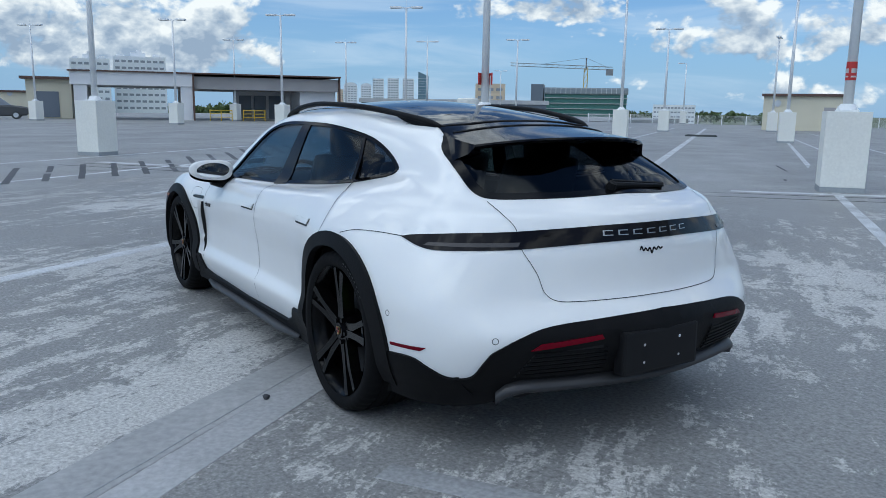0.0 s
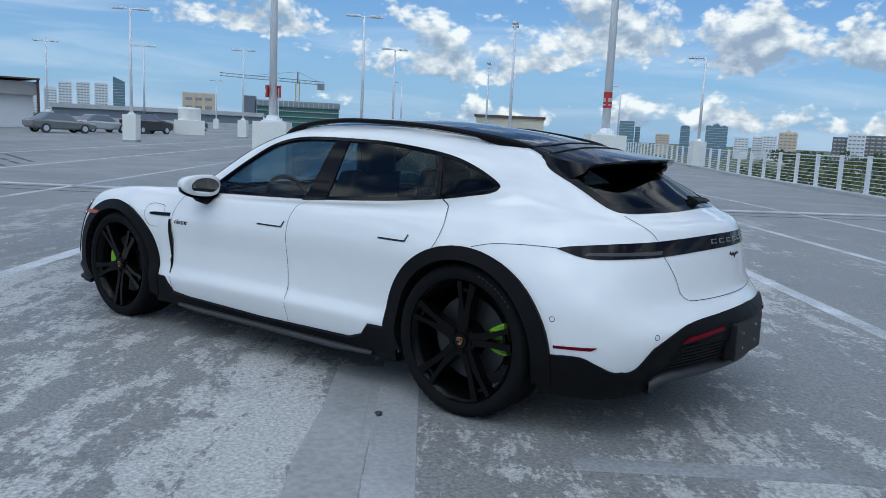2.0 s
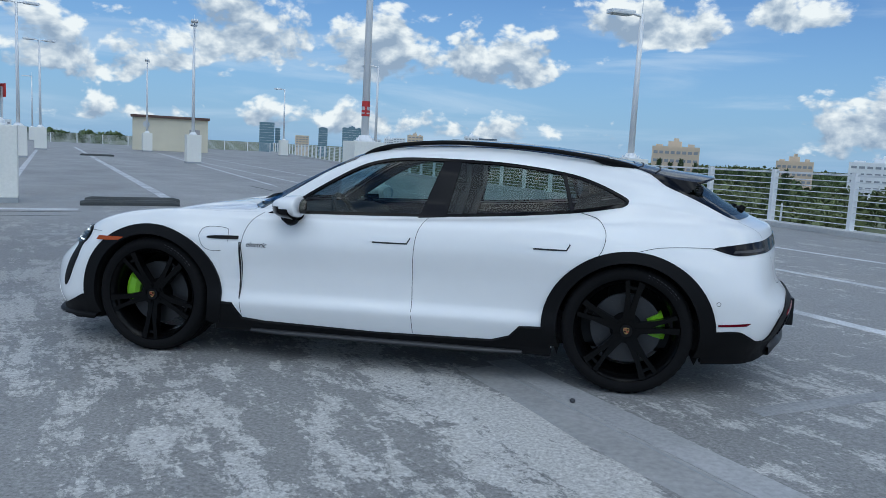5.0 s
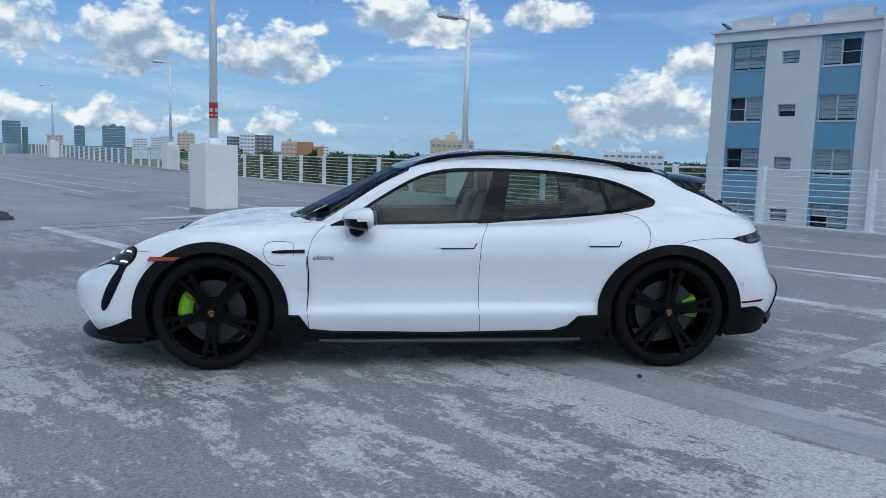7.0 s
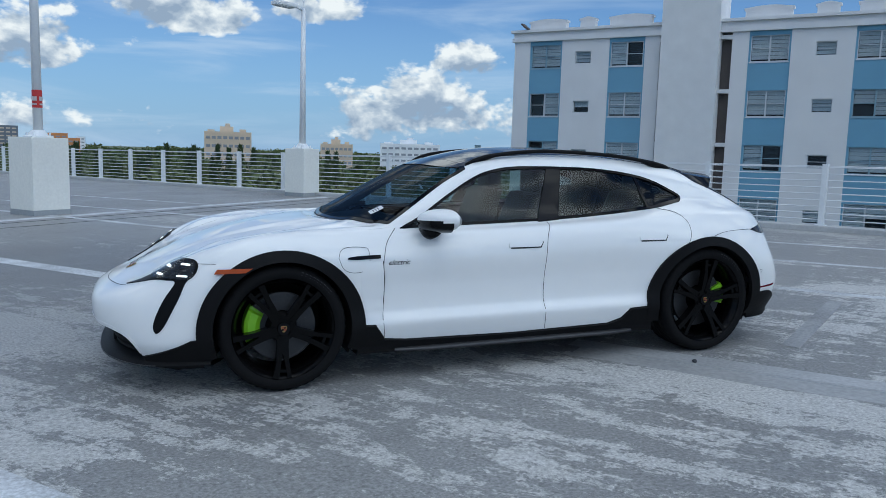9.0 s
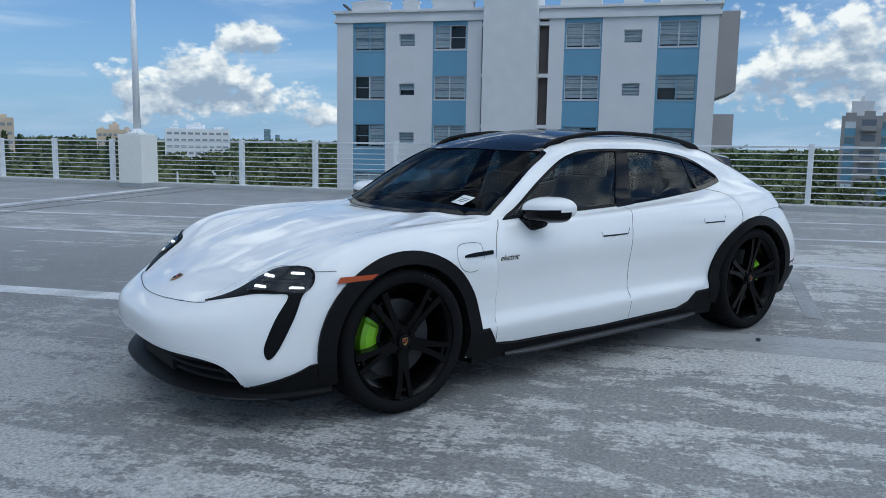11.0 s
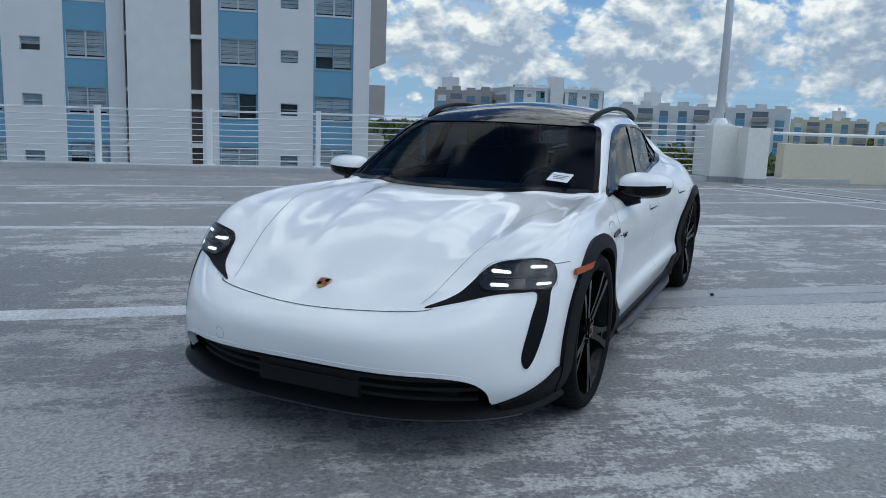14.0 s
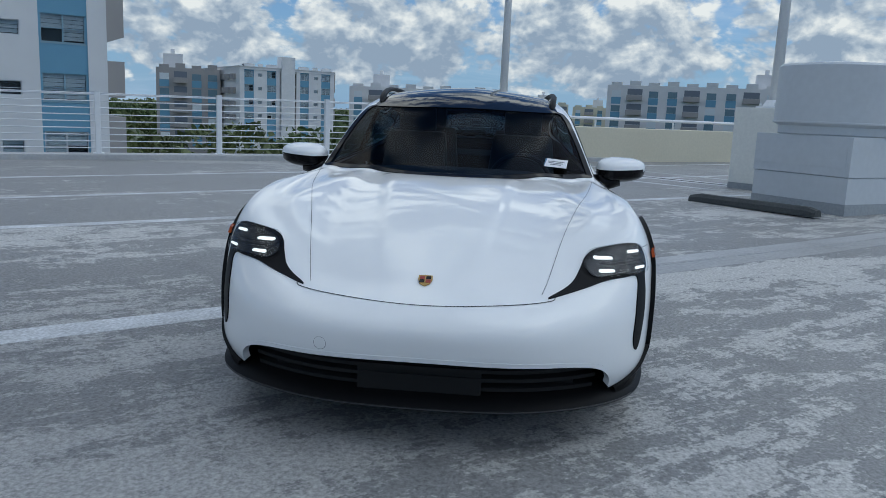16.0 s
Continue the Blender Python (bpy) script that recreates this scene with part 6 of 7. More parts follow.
def cut_away(c):
    """Whether a piece of skin makes way for glass, a wheel or the intake."""
    x, y, z = c
    if (x > 1.88 and z < 0.325) or (x < -1.95 and z < 0.225):
        return True
    if abs(y) > 0.45:
        for wx in (FRONT_X, WHEEL_X):
            if math.hypot(x - wx, z - WHEEL_Z) < ARCH_IN + 0.022 or (abs(x - wx) < ARCH_IN + 0.02 and z < WHEEL_Z):
                return True
        if inside((x, z), SIDE_CUT) and z > 0.9:
            return True
    d = Vector((x + 1.0, 0, z - 0.925))
    if x < 0.2 and abs(d.dot(Vector((-0.424, 0, 0.905)))) < 0.20 and inside((y, d.dot(Vector((0.905, 0, 0.424)))), SCREEN_CUT) and z > 0.9:
        return True
    d = Vector((x - 2.20, 0, z - 0.965))
    if x > 1.5 and abs(d.dot(Vector((0.48, 0, 0.877)))) < 0.2 and inside((y, d.dot(Vector((-0.877, 0, 0.48)))), REAR_CUT):
        return True
    if x < -1.9 and z < 0.40 and inside((math.degrees(math.atan2(-y, -(x + 1.3))), z), GRILLE_CUT):
        return True
    return False


SIDE_CUT, SCREEN_CUT, REAR_CUT = inset(SIDE_WIN, 0.010), inset(SCREEN, 0.02), inset(REAR_WIN, 0.02)
GRILLE_CUT = [(u * 0.99, v - 0.006) for u, v in GRILLE]
gone = [f for f in whole.faces if cut_away(f.calc_center_median())]
bmesh.ops.delete(whole, geom=gone, context="FACES")
# draw the cut edge of the skin onto the outline of the intake
rim_line = [((a[0] + (b[0] - a[0]) * k / 30) * 0.018, a[1] + (b[1] - a[1]) * k / 30) for a, b in zip(GRILLE, GRILLE[1:]) for k in range(30)]
side_line = [((a[0] + (b[0] - a[0]) * k / 12), a[1] + (b[1] - a[1]) * k / 12) for a, b in zip(SIDE_CUT, SIDE_CUT[1:] + SIDE_CUT[:1]) for k in range(12)]
for v in {v for e in whole.edges if e.is_boundary for v in e.verts}:
    if v.co.z > 0.86 and abs(v.co.y) > 0.48 and -0.75 < v.co.x < 1.47:
        best = min(side_line, key=lambda q: (q[0] - v.co.x) ** 2 + (q[1] - v.co.z) ** 2)
        if math.hypot(best[0] - v.co.x, best[1] - v.co.z) < 0.03:
            spot = lay(from_side, best[0], best[1], 0)
            if spot:
                v.co = (spot[0].x, spot[0].y if v.co.y < 0 else -spot[0].y, spot[0].z)
    if v.co.x < -1.95 and 0.16 < v.co.z < 0.41:
        at = (math.degrees(math.atan2(-v.co.y, -(v.co.x + 1.3))) * 0.018, v.co.z)
        best = min(rim_line, key=lambda q: (q[0] - at[0]) ** 2 + (q[1] - at[1]) ** 2)
        if math.hypot(best[0] - at[0], best[1] - at[1]) < 0.05:
            spot = lay(from_nose, best[0] / 0.018, best[1], 0)
            if spot:
                v.co = spot[0]
lining = whole.copy()
body = mesh("body", whole, PAINT, car, "white painted body shell", True)
bmesh.ops.delete(lining, geom=[f for f in lining.faces if f.calc_center_median().z < 0.5], context="FACES")
lining.normal_update()
for v in lining.verts:
    v.co -= v.normal * 0.028
mesh("cabin_lining", lining, LINER, car, "dark cabin lining", True)

# glass and its frames
ring("window_trim", SIDE_WIN, 0.016, from_side, HATCH_TRIM, lift=0.005, thick=0.012, label="gloss black window surround")
win_in = inset(SIDE_WIN, 0.013)


def clip(poly, keep):
    """The part of an outline on one side of a slanted line (keep(p) > 0)."""
    out = []
    for a, b in zip(poly, poly[1:] + poly[:1]):
        ka, kb = keep(a), keep(b)
        if ka > 0:
            out.append(a)
        if ka * kb < 0:
            t = ka / (ka - kb)
            out.append((a[0] + (b[0] - a[0]) * t, a[1] + (b[1] - a[1]) * t))
    return out


def side_of(x0, z0, x1, z1, sg):
    return lambda p: sg * ((p[0] - x0) * (z1 - z0) - (p[1] - z0) * (x1 - x0))


front_pane = clip(win_in, side_of(.225, .91, .362, 1.26, -1))
rest = clip(win_in, side_of(.378, .91, .446, 1.26, 1))
rear_pane, quarter = clip(rest, side_of(1.117, .96, 1.045, 1.22, -1)), clip(rest, side_of(1.127, .96, 1.055, 1.22, 1))
patch("front_window", front_pane, from_side, SIDE_GLASS, lift=-0.002, label="tinted front door glass")
patch("rear_window", rear_pane, from_side, SIDE_GLASS, lift=-0.002, label="tinted rear door glass")
patch("quarter_window", quarter, from_side, DARK_GLASS, lift=-0.002, label="small dark quarter glass")
patch("b_pillar", [(.222, .908), (.384, .918), (.452, 1.258), (.348, 1.260)], from_side, BLACK_GLOSS, lift=0.003, thick=0.01, label="gloss black door pillar")
ribbon("c_pillar", [(1.118, .982), (1.086, 1.09), (1.055, 1.196)], 0.022, from_side, BLACK_GLOSS, lift=0.003, thick=0.008)
ring("screen_trim", SCREEN, 0.030, from_screen, HATCH_TRIM, lift=0.003, thick=0.01, both=False, label="black windscreen surround")


def skin_pane(name, outline, keep, mat, label):
    """A pane that follows the body's sweep inside an outline."""
    bm = shell()
    bmesh.ops.delete(bm, geom=[f for f in bm.faces if not keep(f.calc_center_median(), outline)], context="FACES")
    bm.normal_update()
    for v in bm.verts:
        v.co -= v.normal * 0.002
    return mesh(name, bm, mat, car, label, True)


def on_screen(c, outline):
    d = Vector((c.x + 1.0, 0, c.z - 0.925))
    return c.x < 0.2 and c.z > 0.88 and abs(d.dot(Vector((-0.424, 0, 0.905)))) < 0.2 and inside((c.y, d.dot(Vector((0.905, 0, 0.424)))), outline)


def on_hatch(c, outline):
    d = Vector((c.x - 2.20, 0, c.z - 0.965))
    return c.x > 1.5 and abs(d.dot(Vector((0.48, 0, 0.877)))) < 0.2 and inside((c.y, d.dot(Vector((-0.877, 0, 0.48)))), outline)


skin_pane("windscreen", inset(SCREEN, 0.006), on_screen, WINDSCREEN, "tinted windscreen")
ring("hatch_trim", REAR_WIN, 0.040, from_hatch, HATCH_TRIM, lift=0.004, thick=0.01, both=False, label="gloss black rear window surround")
skin_pane("hatch_window", inset(REAR_WIN, 0.008), on_hatch, DARK_GLASS, "dark rear window")
ROOF = curve2([(-.32, 0), (-.305, -.30), (-.265, -.52), (-.20, -.565), (-.10, -.535), (.0, -.515), (.4, -.515), (.9, -.492), (1.3, -.452), (1.46, -.425), (1.475, -.3), (1.48, 0), (1.475, .3), (1.46, .425), (1.3, .452), (.9, .492), (.4, .515), (0, .515), (-.10, .535), (-.20, .565), (-.265, .52), (-.305, .30)], 4)
ROOF_GLASS = material("dark roof glass", (0.004, 0.0045, 0.006), 0.05, spec=0.22)
patch("glass_roof", ROOF, from_top, ROOF_GLASS, lift=0.003, thick=0.006, both=False, label="gloss black glass roof", cell=(0.1, 0.08))
for x0 in (0.98, 1.30):
    ribbon("roof_seam", [(x0 - .03, -.5), (x0, -.3), (x0 + .01, 0), (x0, .3), (x0 - .03, .5)], 0.006, from_top, LINER, lift=0.0045, both=False)
arc = [(-1.03 + .264 * (y / .767) ** 2, y) for y in (-.66, -.55, -.4, -.2, 0, .2, .4, .55, .66)]
patch("cowl", [(x - .012, y) for x, y in arc] + [(x + .03, y) for x, y in arc[::-1]], from_top, BLACK_MATT, lift=0.0015, both=False, label="black scuttle panel", cell=(0.05, 0.08))

# shut lines
GAP = material("dark panel gap", (0.03, 0.031, 0.033), 0.8)
for pts, w in (
    ([(-.842, .25), (-.858, .45), (-.856, .62), (-.835, .77), (-.80, .845), (-.745, .893)], .005),
    ([(.232, .235), (.222, .40), (.221, .57), (.228, .74), (.245, .84), (.285, .91)], .005),
    ([(1.17, .978), (1.262, .955), (1.305, .905), (1.312, .85), (1.295, .79), (1.255, .73), (1.235, .69)], .005),
    ([(-1.93, .735), (-1.85, .735), (-1.79, .735)], .004),
    ([(1.50, .80), (1.60, .822), (1.75, .83), (1.90, .828)], .004),
):
    ribbon("shut_line", curve2(pts, 6, False), w, from_side, GAP, lift=0.0016)
ribbon("shut_line", curve2([(-1.118, .743), (-1.10, .785), (-1.05, .80), (-.96, .795), (-.935, .775), (-.935, .69), (-.955, .665), (-1.03, .655), (-1.09, .68), (-1.118, .743)], 5, False), 0.004, from_side, GAP, lift=0.0016)
ribbon("bonnet_line", curve2([(-28.3, .586), (-26.5, .575), (-18, .563), (0, .555), (18, .563), (26.5, .575), (28.3, .586)], 8, False), 0.0024, from_nose, GAP, lift=0.0016, both=False, scale=0.02)
ribbon("bonnet_line", curve2([(-2.225, -.45), (-2.10, -.485), (-1.8, -.56), (-1.4, -.66), (-1.05, -.72), (-.86, -.745)], 8, False), 0.0028, from_top, GAP, lift=0.0016)
ribbon("hatch_line", curve2([(37.5, .962), (34, .92), (31.4, .873), (30.3, .80), (28.6, .75), (27, .70), (25.6, .635), (23, .604), (18, .598), (10, .598), (0, .60)], 8, False), 0.0042, from_tail, GAP, lift=0.0016, scale=0.02)

# handles, flap bar, badge word, fender slit
for x0, x1, z in ((-.035, .19, .778), (.91, 1.11, .797)):
    h = patch("door_handle", [(x0, z - .012), (x1 - .01, z - .012), (x1 + .008, z + .014), (x1 - .015, z + .012), (x0, z + .012)], from_side, PAINT, lift=0.007, thick=0.009, cell=(.08, .05), label="flush white door handle")
    for i, one in enumerate(h):
        m = ribbon("handle_shadow_gap", [(x0 + .01, z - .017), ((x0 + x1) / 2, z - .017), (x1 - .005, z - .015), (x1 + .012, z + .018)], 0.009, from_side, GAP, one, lift=0.003, both=False)
        if i:
            for v in m[0].data.vertices:
                v.co.y = -v.co.y
ribbon("flap_bar", [(-1.065 + .0199 * k, .737 + .0004 * k) for k in range(11)], lambda t: 0.004 + 0.017 * math.sin(math.pi * min(0.55, 0.05 + 1.1 * t)) ** 0.6, from_side, BLACK_GLOSS, lift=0.006, thick=0.008, label="gloss black charge flap bar")
for sgn in (1, -1):  # air outlet behind the front wheel: a raised edge of the wing over a dark slit
    white, dark = [], []
    lip, slit = bmesh.new(), bmesh.new()
    for k in range(17):
        f = k / 16
        z = .715 - .345 * f
        rise = .004 + .022 * math.sin(math.pi * min(1, f * 1.15 + .12)) ** 0.8 if f < .75 else .004 + .016 * (1 - f) / .25
        edge_x = -.858 + .006 * math.sin(math.pi * f)
        wide = .005 + .009 * (1 - abs(2 * f - .7) / 1.3)
        a, b = lay(from_side, -1.0, z, -0.002)[0], lay(from_side, -.93, z, rise * 0.35)[0]
        c, d = lay(from_side, edge_x, z, rise)[0], lay(from_side, edge_x, z, -0.001)[0]
        e = lay(from_side, edge_x + wide, z, 0.002)[0]
        m = Vector((1, sgn, 1))
        white.append([lip.verts.new(p * m) for p in (a, b, c)])
        dark.append([slit.verts.new(p * m) for p in (c + Vector((0.0005, 0, 0)), d + Vector((0.002, 0, 0)), e)])
    for rows, bm in ((white, lip), (dark, slit)):
        for r, s in zip(rows, rows[1:]):
            for k in range(2):
                bm.faces.new((r[k], r[k + 1], s[k + 1], s[k]))
        bmesh.ops.recalc_face_normals(bm, faces=bm.faces)
    mesh("wing_edge", lip, PAINT, car, "", True)
    mesh("fender_slit", slit, WELL, car, "black air slit behind the front wheel")
fc = bpy.data.curves.new("badge_word", "FONT")
fc.body, fc.size, fc.shear, fc.extrude, fc.align_x, fc.offset = "electric", 0.044, 0.40, 0.0012, "CENTER", 0.0
tmp = new("badge_word", fc)
dg = bpy.context.evaluated_depsgraph_get()
word_mesh = bpy.data.meshes.new_from_object(tmp.evaluated_get(dg))
bpy.data.objects.remove(tmp)
word_mesh.materials.clear()
word_mesh.materials.append(BLACK_GLOSS)
for sgn in (-1, 1):
    w = new("badge_word", word_mesh)
    q, _ = lay(from_side, -.755, .69, 0.0015)
    w.matrix_basis = pose(q.x, sgn * -q.y, q.z, 90 if sgn < 0 else 90, 0, 0 if sgn < 0 else 180)
    if sgn > 0:
        w.matrix_basis = pose(q.x, -q.y, q.z, 90, 0, 180)
    else:
        w.matrix_basis = pose(q.x, q.y, q.z, 90, 0, 0)
    w.parent = car
    w["label"] = "black script badge word"

# wheel arch rings and wheel houses
for wx, tag in ((FRONT_X, "front"), (WHEEL_X, "rear")):
    bm = bmesh.new()
    rows = []
    zb = 0.265 if tag == "front" else 0.30
    angles = [200 - 220 * k / 44 for k in range(45)]
    for a in angles:
        r = []
        wide = math.cos(radians(a)) ** 2
        for rad_ in (ARCH_IN - 0.004 + 0.006 * wide, ARCH_IN + 0.03 + 0.012 * wide, ARCH_OUT + 0.002 + 0.032 * wide):
            x, z = wx + rad_ * math.cos(radians(a)), WHEEL_Z + rad_ * math.sin(radians(a))
            r.append(bm.verts.new((x, max(z, zb - 0.06), 0)))
        rows.append(r)
    for r, s in zip(rows, rows[1:]):
        for k in range(2):
            bm.faces.new((r[k], s[k], s[k + 1], r[k + 1]))
    finish("arch_cladding", bm, from_side, 0.018, 0.03, BLACK_MATT, car, "matt black wheel arch cladding", True)
    for sgn in (-1, 1):
        bm = bmesh.new()
        rows = []
        for k in range(33):
            a = radians(205 - 230 * k / 32)
            x, z = wx + (ARCH_IN + 0.03) * math.cos(a), WHEEL_Z + (ARCH_IN + 0.03) * math.sin(a)
            rows.append([bm.verts.new((x, sgn * y, z)) for y in (0.90, 0.56)] + [bm.verts.new((wx + (x - wx) * 0.02, sgn * 0.555, WHEEL_Z + (z - WHEEL_Z) * 0.02))])
        for r, s in zip(rows, rows[1:]):
            bm.faces.new((r[0], r[1], s[1], s[0]))
            bm.faces.new((r[1], r[2], s[2], s[1]))
        mesh("wheel_house", bm, WELL, car, "dark wheel house liner")

# lower cladding
SILL_TOP = [(-1.01, .35), (-.90, .345), (-.84, .255), (-.70, .240), (0, .226), (.70, .238), (.80, .27), (.86, .335), (1.04, .345)]
for sgn in (-1, 1):
    bm = bmesh.new()
    rows = []
    xs = sorted([p[0] for p in SILL_TOP] + [-.6 + .1 * k for k in range(13)] + [-.87, .83])
    for x in xs:
        top = float(np.interp(x, [p[0] for p in SILL_TOP], [p[1] for p in SILL_TOP]))
        col = []
        for z in (top, top - .010, top * .5 + .105, .212):
            col.append((-lay(from_side, x, max(z, .212), 0)[0].y + (.004 if z == top else .015), z))
        col = [(col[0][0] - .03, top - .002)] + col + [(col[-1][0] - .006, .168), (col[-1][0] - .20, .160)]
        rows.append([bm.verts.new((x, sgn * y, z)) for y, z in col])
    for r, t_ in zip(rows, rows[1:]):
        for k in range(len(r) - 1):
            bm.faces.new((r[k], t_[k], t_[k + 1], r[k + 1]))
    bm.faces.new(rows[0])
    bm.faces.new(rows[-1])
    bmesh.ops.recalc_face_normals(bm, faces=bm.faces)
    mesh("sill_cladding", bm, BLACK_MATT, car, "matt black sill cladding")
for sgn in (-1, 1):
    bm = bmesh.new()
    rows = []
    for k in range(25):
        x = -.78 + 1.66 * k / 24
        end = min(k, 24 - k, 3) / 3
        y, z = 0.905 + 0.030 * end, 0.168
        rows.append([bm.verts.new((x, sgn * (y + dy), z + dz)) for dy, dz in ((-0.05, 0.022), (0.0, 0.022), (0.010, 0.012), (0.006, 0.0), (-0.05, -0.008))])
    for r, s in zip(rows, rows[1:]):
        for k in range(4):
            bm.faces.new((r[k], s[k], s[k + 1], r[k + 1]))
    bmesh.ops.recalc_face_normals(bm, faces=bm.faces)
    mesh("sill_blade", bm, TRIM_GREY, car, "dark satin side blade", True)
patch("front_corner_cladding", [(-2.16, .225), (-2.10, .25), (-2.0, .29), (-1.93, .325), (-1.86, .33), (-1.86, .17), (-2.0, .165), (-2.14, .185)], from_side, BLACK_MATT, lift=0.014, thick=0.03, label="matt black front corner cladding", cell=(.05, .05))
patch("rear_corner_cladding", [(1.86, .378), (2.04, .388), (2.10, .356), (2.16, .325), (2.18, .318), (2.19, .23), (2.10, .202), (1.86, .20)], from_side, BLACK_MATT, lift=0.012, thick=0.03, label="matt black rear corner cladding", cell=(.05, .05))

# nose: intake, lip, headlamps, badge
bm = bmesh.new()
rows = []
for k in range(41):
    u = -43 + 86 * k / 40
    r = []
    for dep, v in ((0.012, .385), (0.14, .365), (0.17, .30), (0.15, .20), (0.02, .175)):
        p, _ = lay(from_nose, u, .30, 0)
        d = Vector((math.cos(radians(u)), math.sin(radians(u)), 0))
        r.append(bm.verts.new((p.x + d.x * dep, p.y + d.y * dep, v)))
    rows.append(r)
for r, s in zip(rows, rows[1:]):
    for k in range(4):
        bm.faces.new((r[k], r[k + 1], s[k + 1], s[k]))
mesh("intake_duct", bm, WELL, car, "black lower air intake", True)
for v, dep in ((.318, .05), (.272, .06), (.228, .05)):
    bm = bmesh.new()
    rows = []
    for k in range(31):
        u = -38 + 76 * k / 30
        p, _ = lay(from_nose, u, v, 0)
        d = Vector((math.cos(radians(u)), math.sin(radians(u)), 0))
        rows.append([bm.verts.new((p.x + d.x * q, p.y + d.y * q, v + h)) for q, h in ((dep, .007), (dep + .05, .009), (dep + .05, -.007), (dep, -.007))])
    for r, s in zip(rows, rows[1:]):
        for k in range(4):
            bm.faces.new((r[k], s[k], s[(k + 1) % 4], r[(k + 1) % 4]))
    bmesh.ops.recalc_face_normals(bm, faces=bm.faces)
    mesh("intake_slat", bm, WELL, car)
bm = bmesh.new()
box(bm, (-2.335, -.24, .20), (-2.305, .24, .31), 0.012)
mesh("radar_cover", bm, WELL, car, "gloss black radar cover")
ribbon("intake_edge", curve2(GRILLE[1:-1], 4, False), 0.018, from_nose, PAINT, lift=0.0025, thick=0.03, both=False, scale=0.02)
bm = bmesh.new()
rows = []
lip_line = []
for k in range(61):  # chin spoiler round the nose
    u = -60 + 120 * k / 60
    p, _ = lay(from_nose, u, .225, 0)
    d = Vector((-math.cos(radians(u)), -math.sin(radians(u)), 0))
    out = 0.030 * math.cos(radians(u)) ** 0.5 + 0.010
    rise = 0.02 * (abs(u) / 60) ** 2
    if abs(u) < 47:
        lip_line.append(Vector((p.x + d.x * out, p.y + d.y * out, .170 + rise)))
    rows.append([bm.verts.new((p.x + d.x * q, p.y + d.y * q, z + rise)) for q, z in ((-0.16, .222), (-0.03, .208), (out * 0.9, .177), (out, .171), (out * 0.97, .164), (0.0, .158), (-0.16, .156))])
for r, s in zip(rows, rows[1:]):
    for k in range(6):
        bm.faces.new((r[k], s[k], s[k + 1], r[k + 1]))
bmesh.ops.recalc_face_normals(bm, faces=bm.faces)
mesh("chin_spoiler", bm, BLACK_MATT, car, "matt black chin spoiler", True)
# thin grey tube along the lip, in place of a highlight on its edge
bm = bmesh.new()
run(bm, lip_line, 0.0032, 6)
mesh("chin_edge", bm, TRIM_GREY, car, "grey line drawn for the glint on the chin", True)
LAMP = curve2([(-1.03, .581), (-.95, .606), (-.885, .632), (-.825, .668), (-.765, .706), (-.695, .735), (-.60, .753), (-.53, .753), (-.497, .735), (-.488, .70), (-.499, .668), (-.528, .636), (-.551, .545), (-.607, .412), (-.646, .362), (-.668, .377), (-.669, .428), (-.627, .545), (-.589, .633), (-.66, .640), (-.76, .634), (-.87, .612)], 4)
lamps = patch("headlamp", LAMP, from_corner, LAMP_BLACK, lift=0.005, thick=0.012, cell=(.035, .03), label="black headlamp with a slit below")
CELL = curve2([(-.806, .664), (-.775, .692), (-.712, .722), (-.60, .744), (-.528, .741), (-.504, .72), (-.503, .672), (-.53, .652), (-.60, .648), (-.68, .650), (-.79, .644)], 4)


def lamp_bit(name, outline, mat, lift, label=""):
    for i, one in enumerate(lamps):
        ob = patch(name, outline, from_corner, mat, one, lift=lift, thick=0.003, both=False, cell=(.05, .03), label=label)[0]
        if i:
            for v in ob.data.vertices:
                v.co.y = -v.co.y
            ob.data.flip_normals()


lamp_bit("reflector", CELL, LENS_GREY, 0.008, "grey lamp reflector cell")
for u, v in ((-.745, .703), (-.598, .724), (-.768, .661), (-.590, .666)):
    lamp_bit("running_light", [(u, v - .005), (u + .060, v - .004), (u + .066, v), (u + .060, v + .005), (u + .006, v + .005), (u - .003, v)], GLOW, 0.0105, "lit white running light")
lamp_bit("projector", [(-.745, .681), (-.545, .690), (-.545, .696), (-.745, .688)], TRIM_GREY, 0.0095)
lamp_bit("lamp_cover", inset(CELL, -0.006), LENS_CLEAR, 0.016, "clear lamp cover")


def shield(parent, m, size, name="badge"):
    """A plain shield badge: gold rim, dark and red fields."""
    bm = bmesh.new()
    out = [(-.5, .55), (0, .62), (.5, .55), (.52, .1), (.38, -.35), (0, -.65), (-.38, -.35), (-.52, .1)]
    f = bm.faces.new([bm.verts.new((u * size, v * size, 0)) for u, v in out])
    e = bmesh.ops.extrude_face_region(bm, geom=[f])["geom"]
    bmesh.ops.translate(bm, vec=(0, 0, 0.004), verts=[v for v in e if isinstance(v, bmesh.types.BMVert)])
    bmesh.ops.recalc_face_normals(bm, faces=bm.faces)
    b = mesh(name, bm, GOLD, parent, "small gold shield badge", m=m)
    for k, (u0, u1, v0, v1) in enumerate(((-.4, -.04, .12, .46), (.04, .4, -.28, .06), (-.4, -.04, -.28, .06), (.04, .4, .12, .46))):
        bm = bmesh.new()
        box(bm, (u0 * size, v0 * size, 0.004), (u1 * size, v1 * size, 0.0052))
        mesh("field", bm, (BADGE_RED, BADGE_RED, BLACK_GLOSS, BLACK_GLOSS)[k], b)
    return b


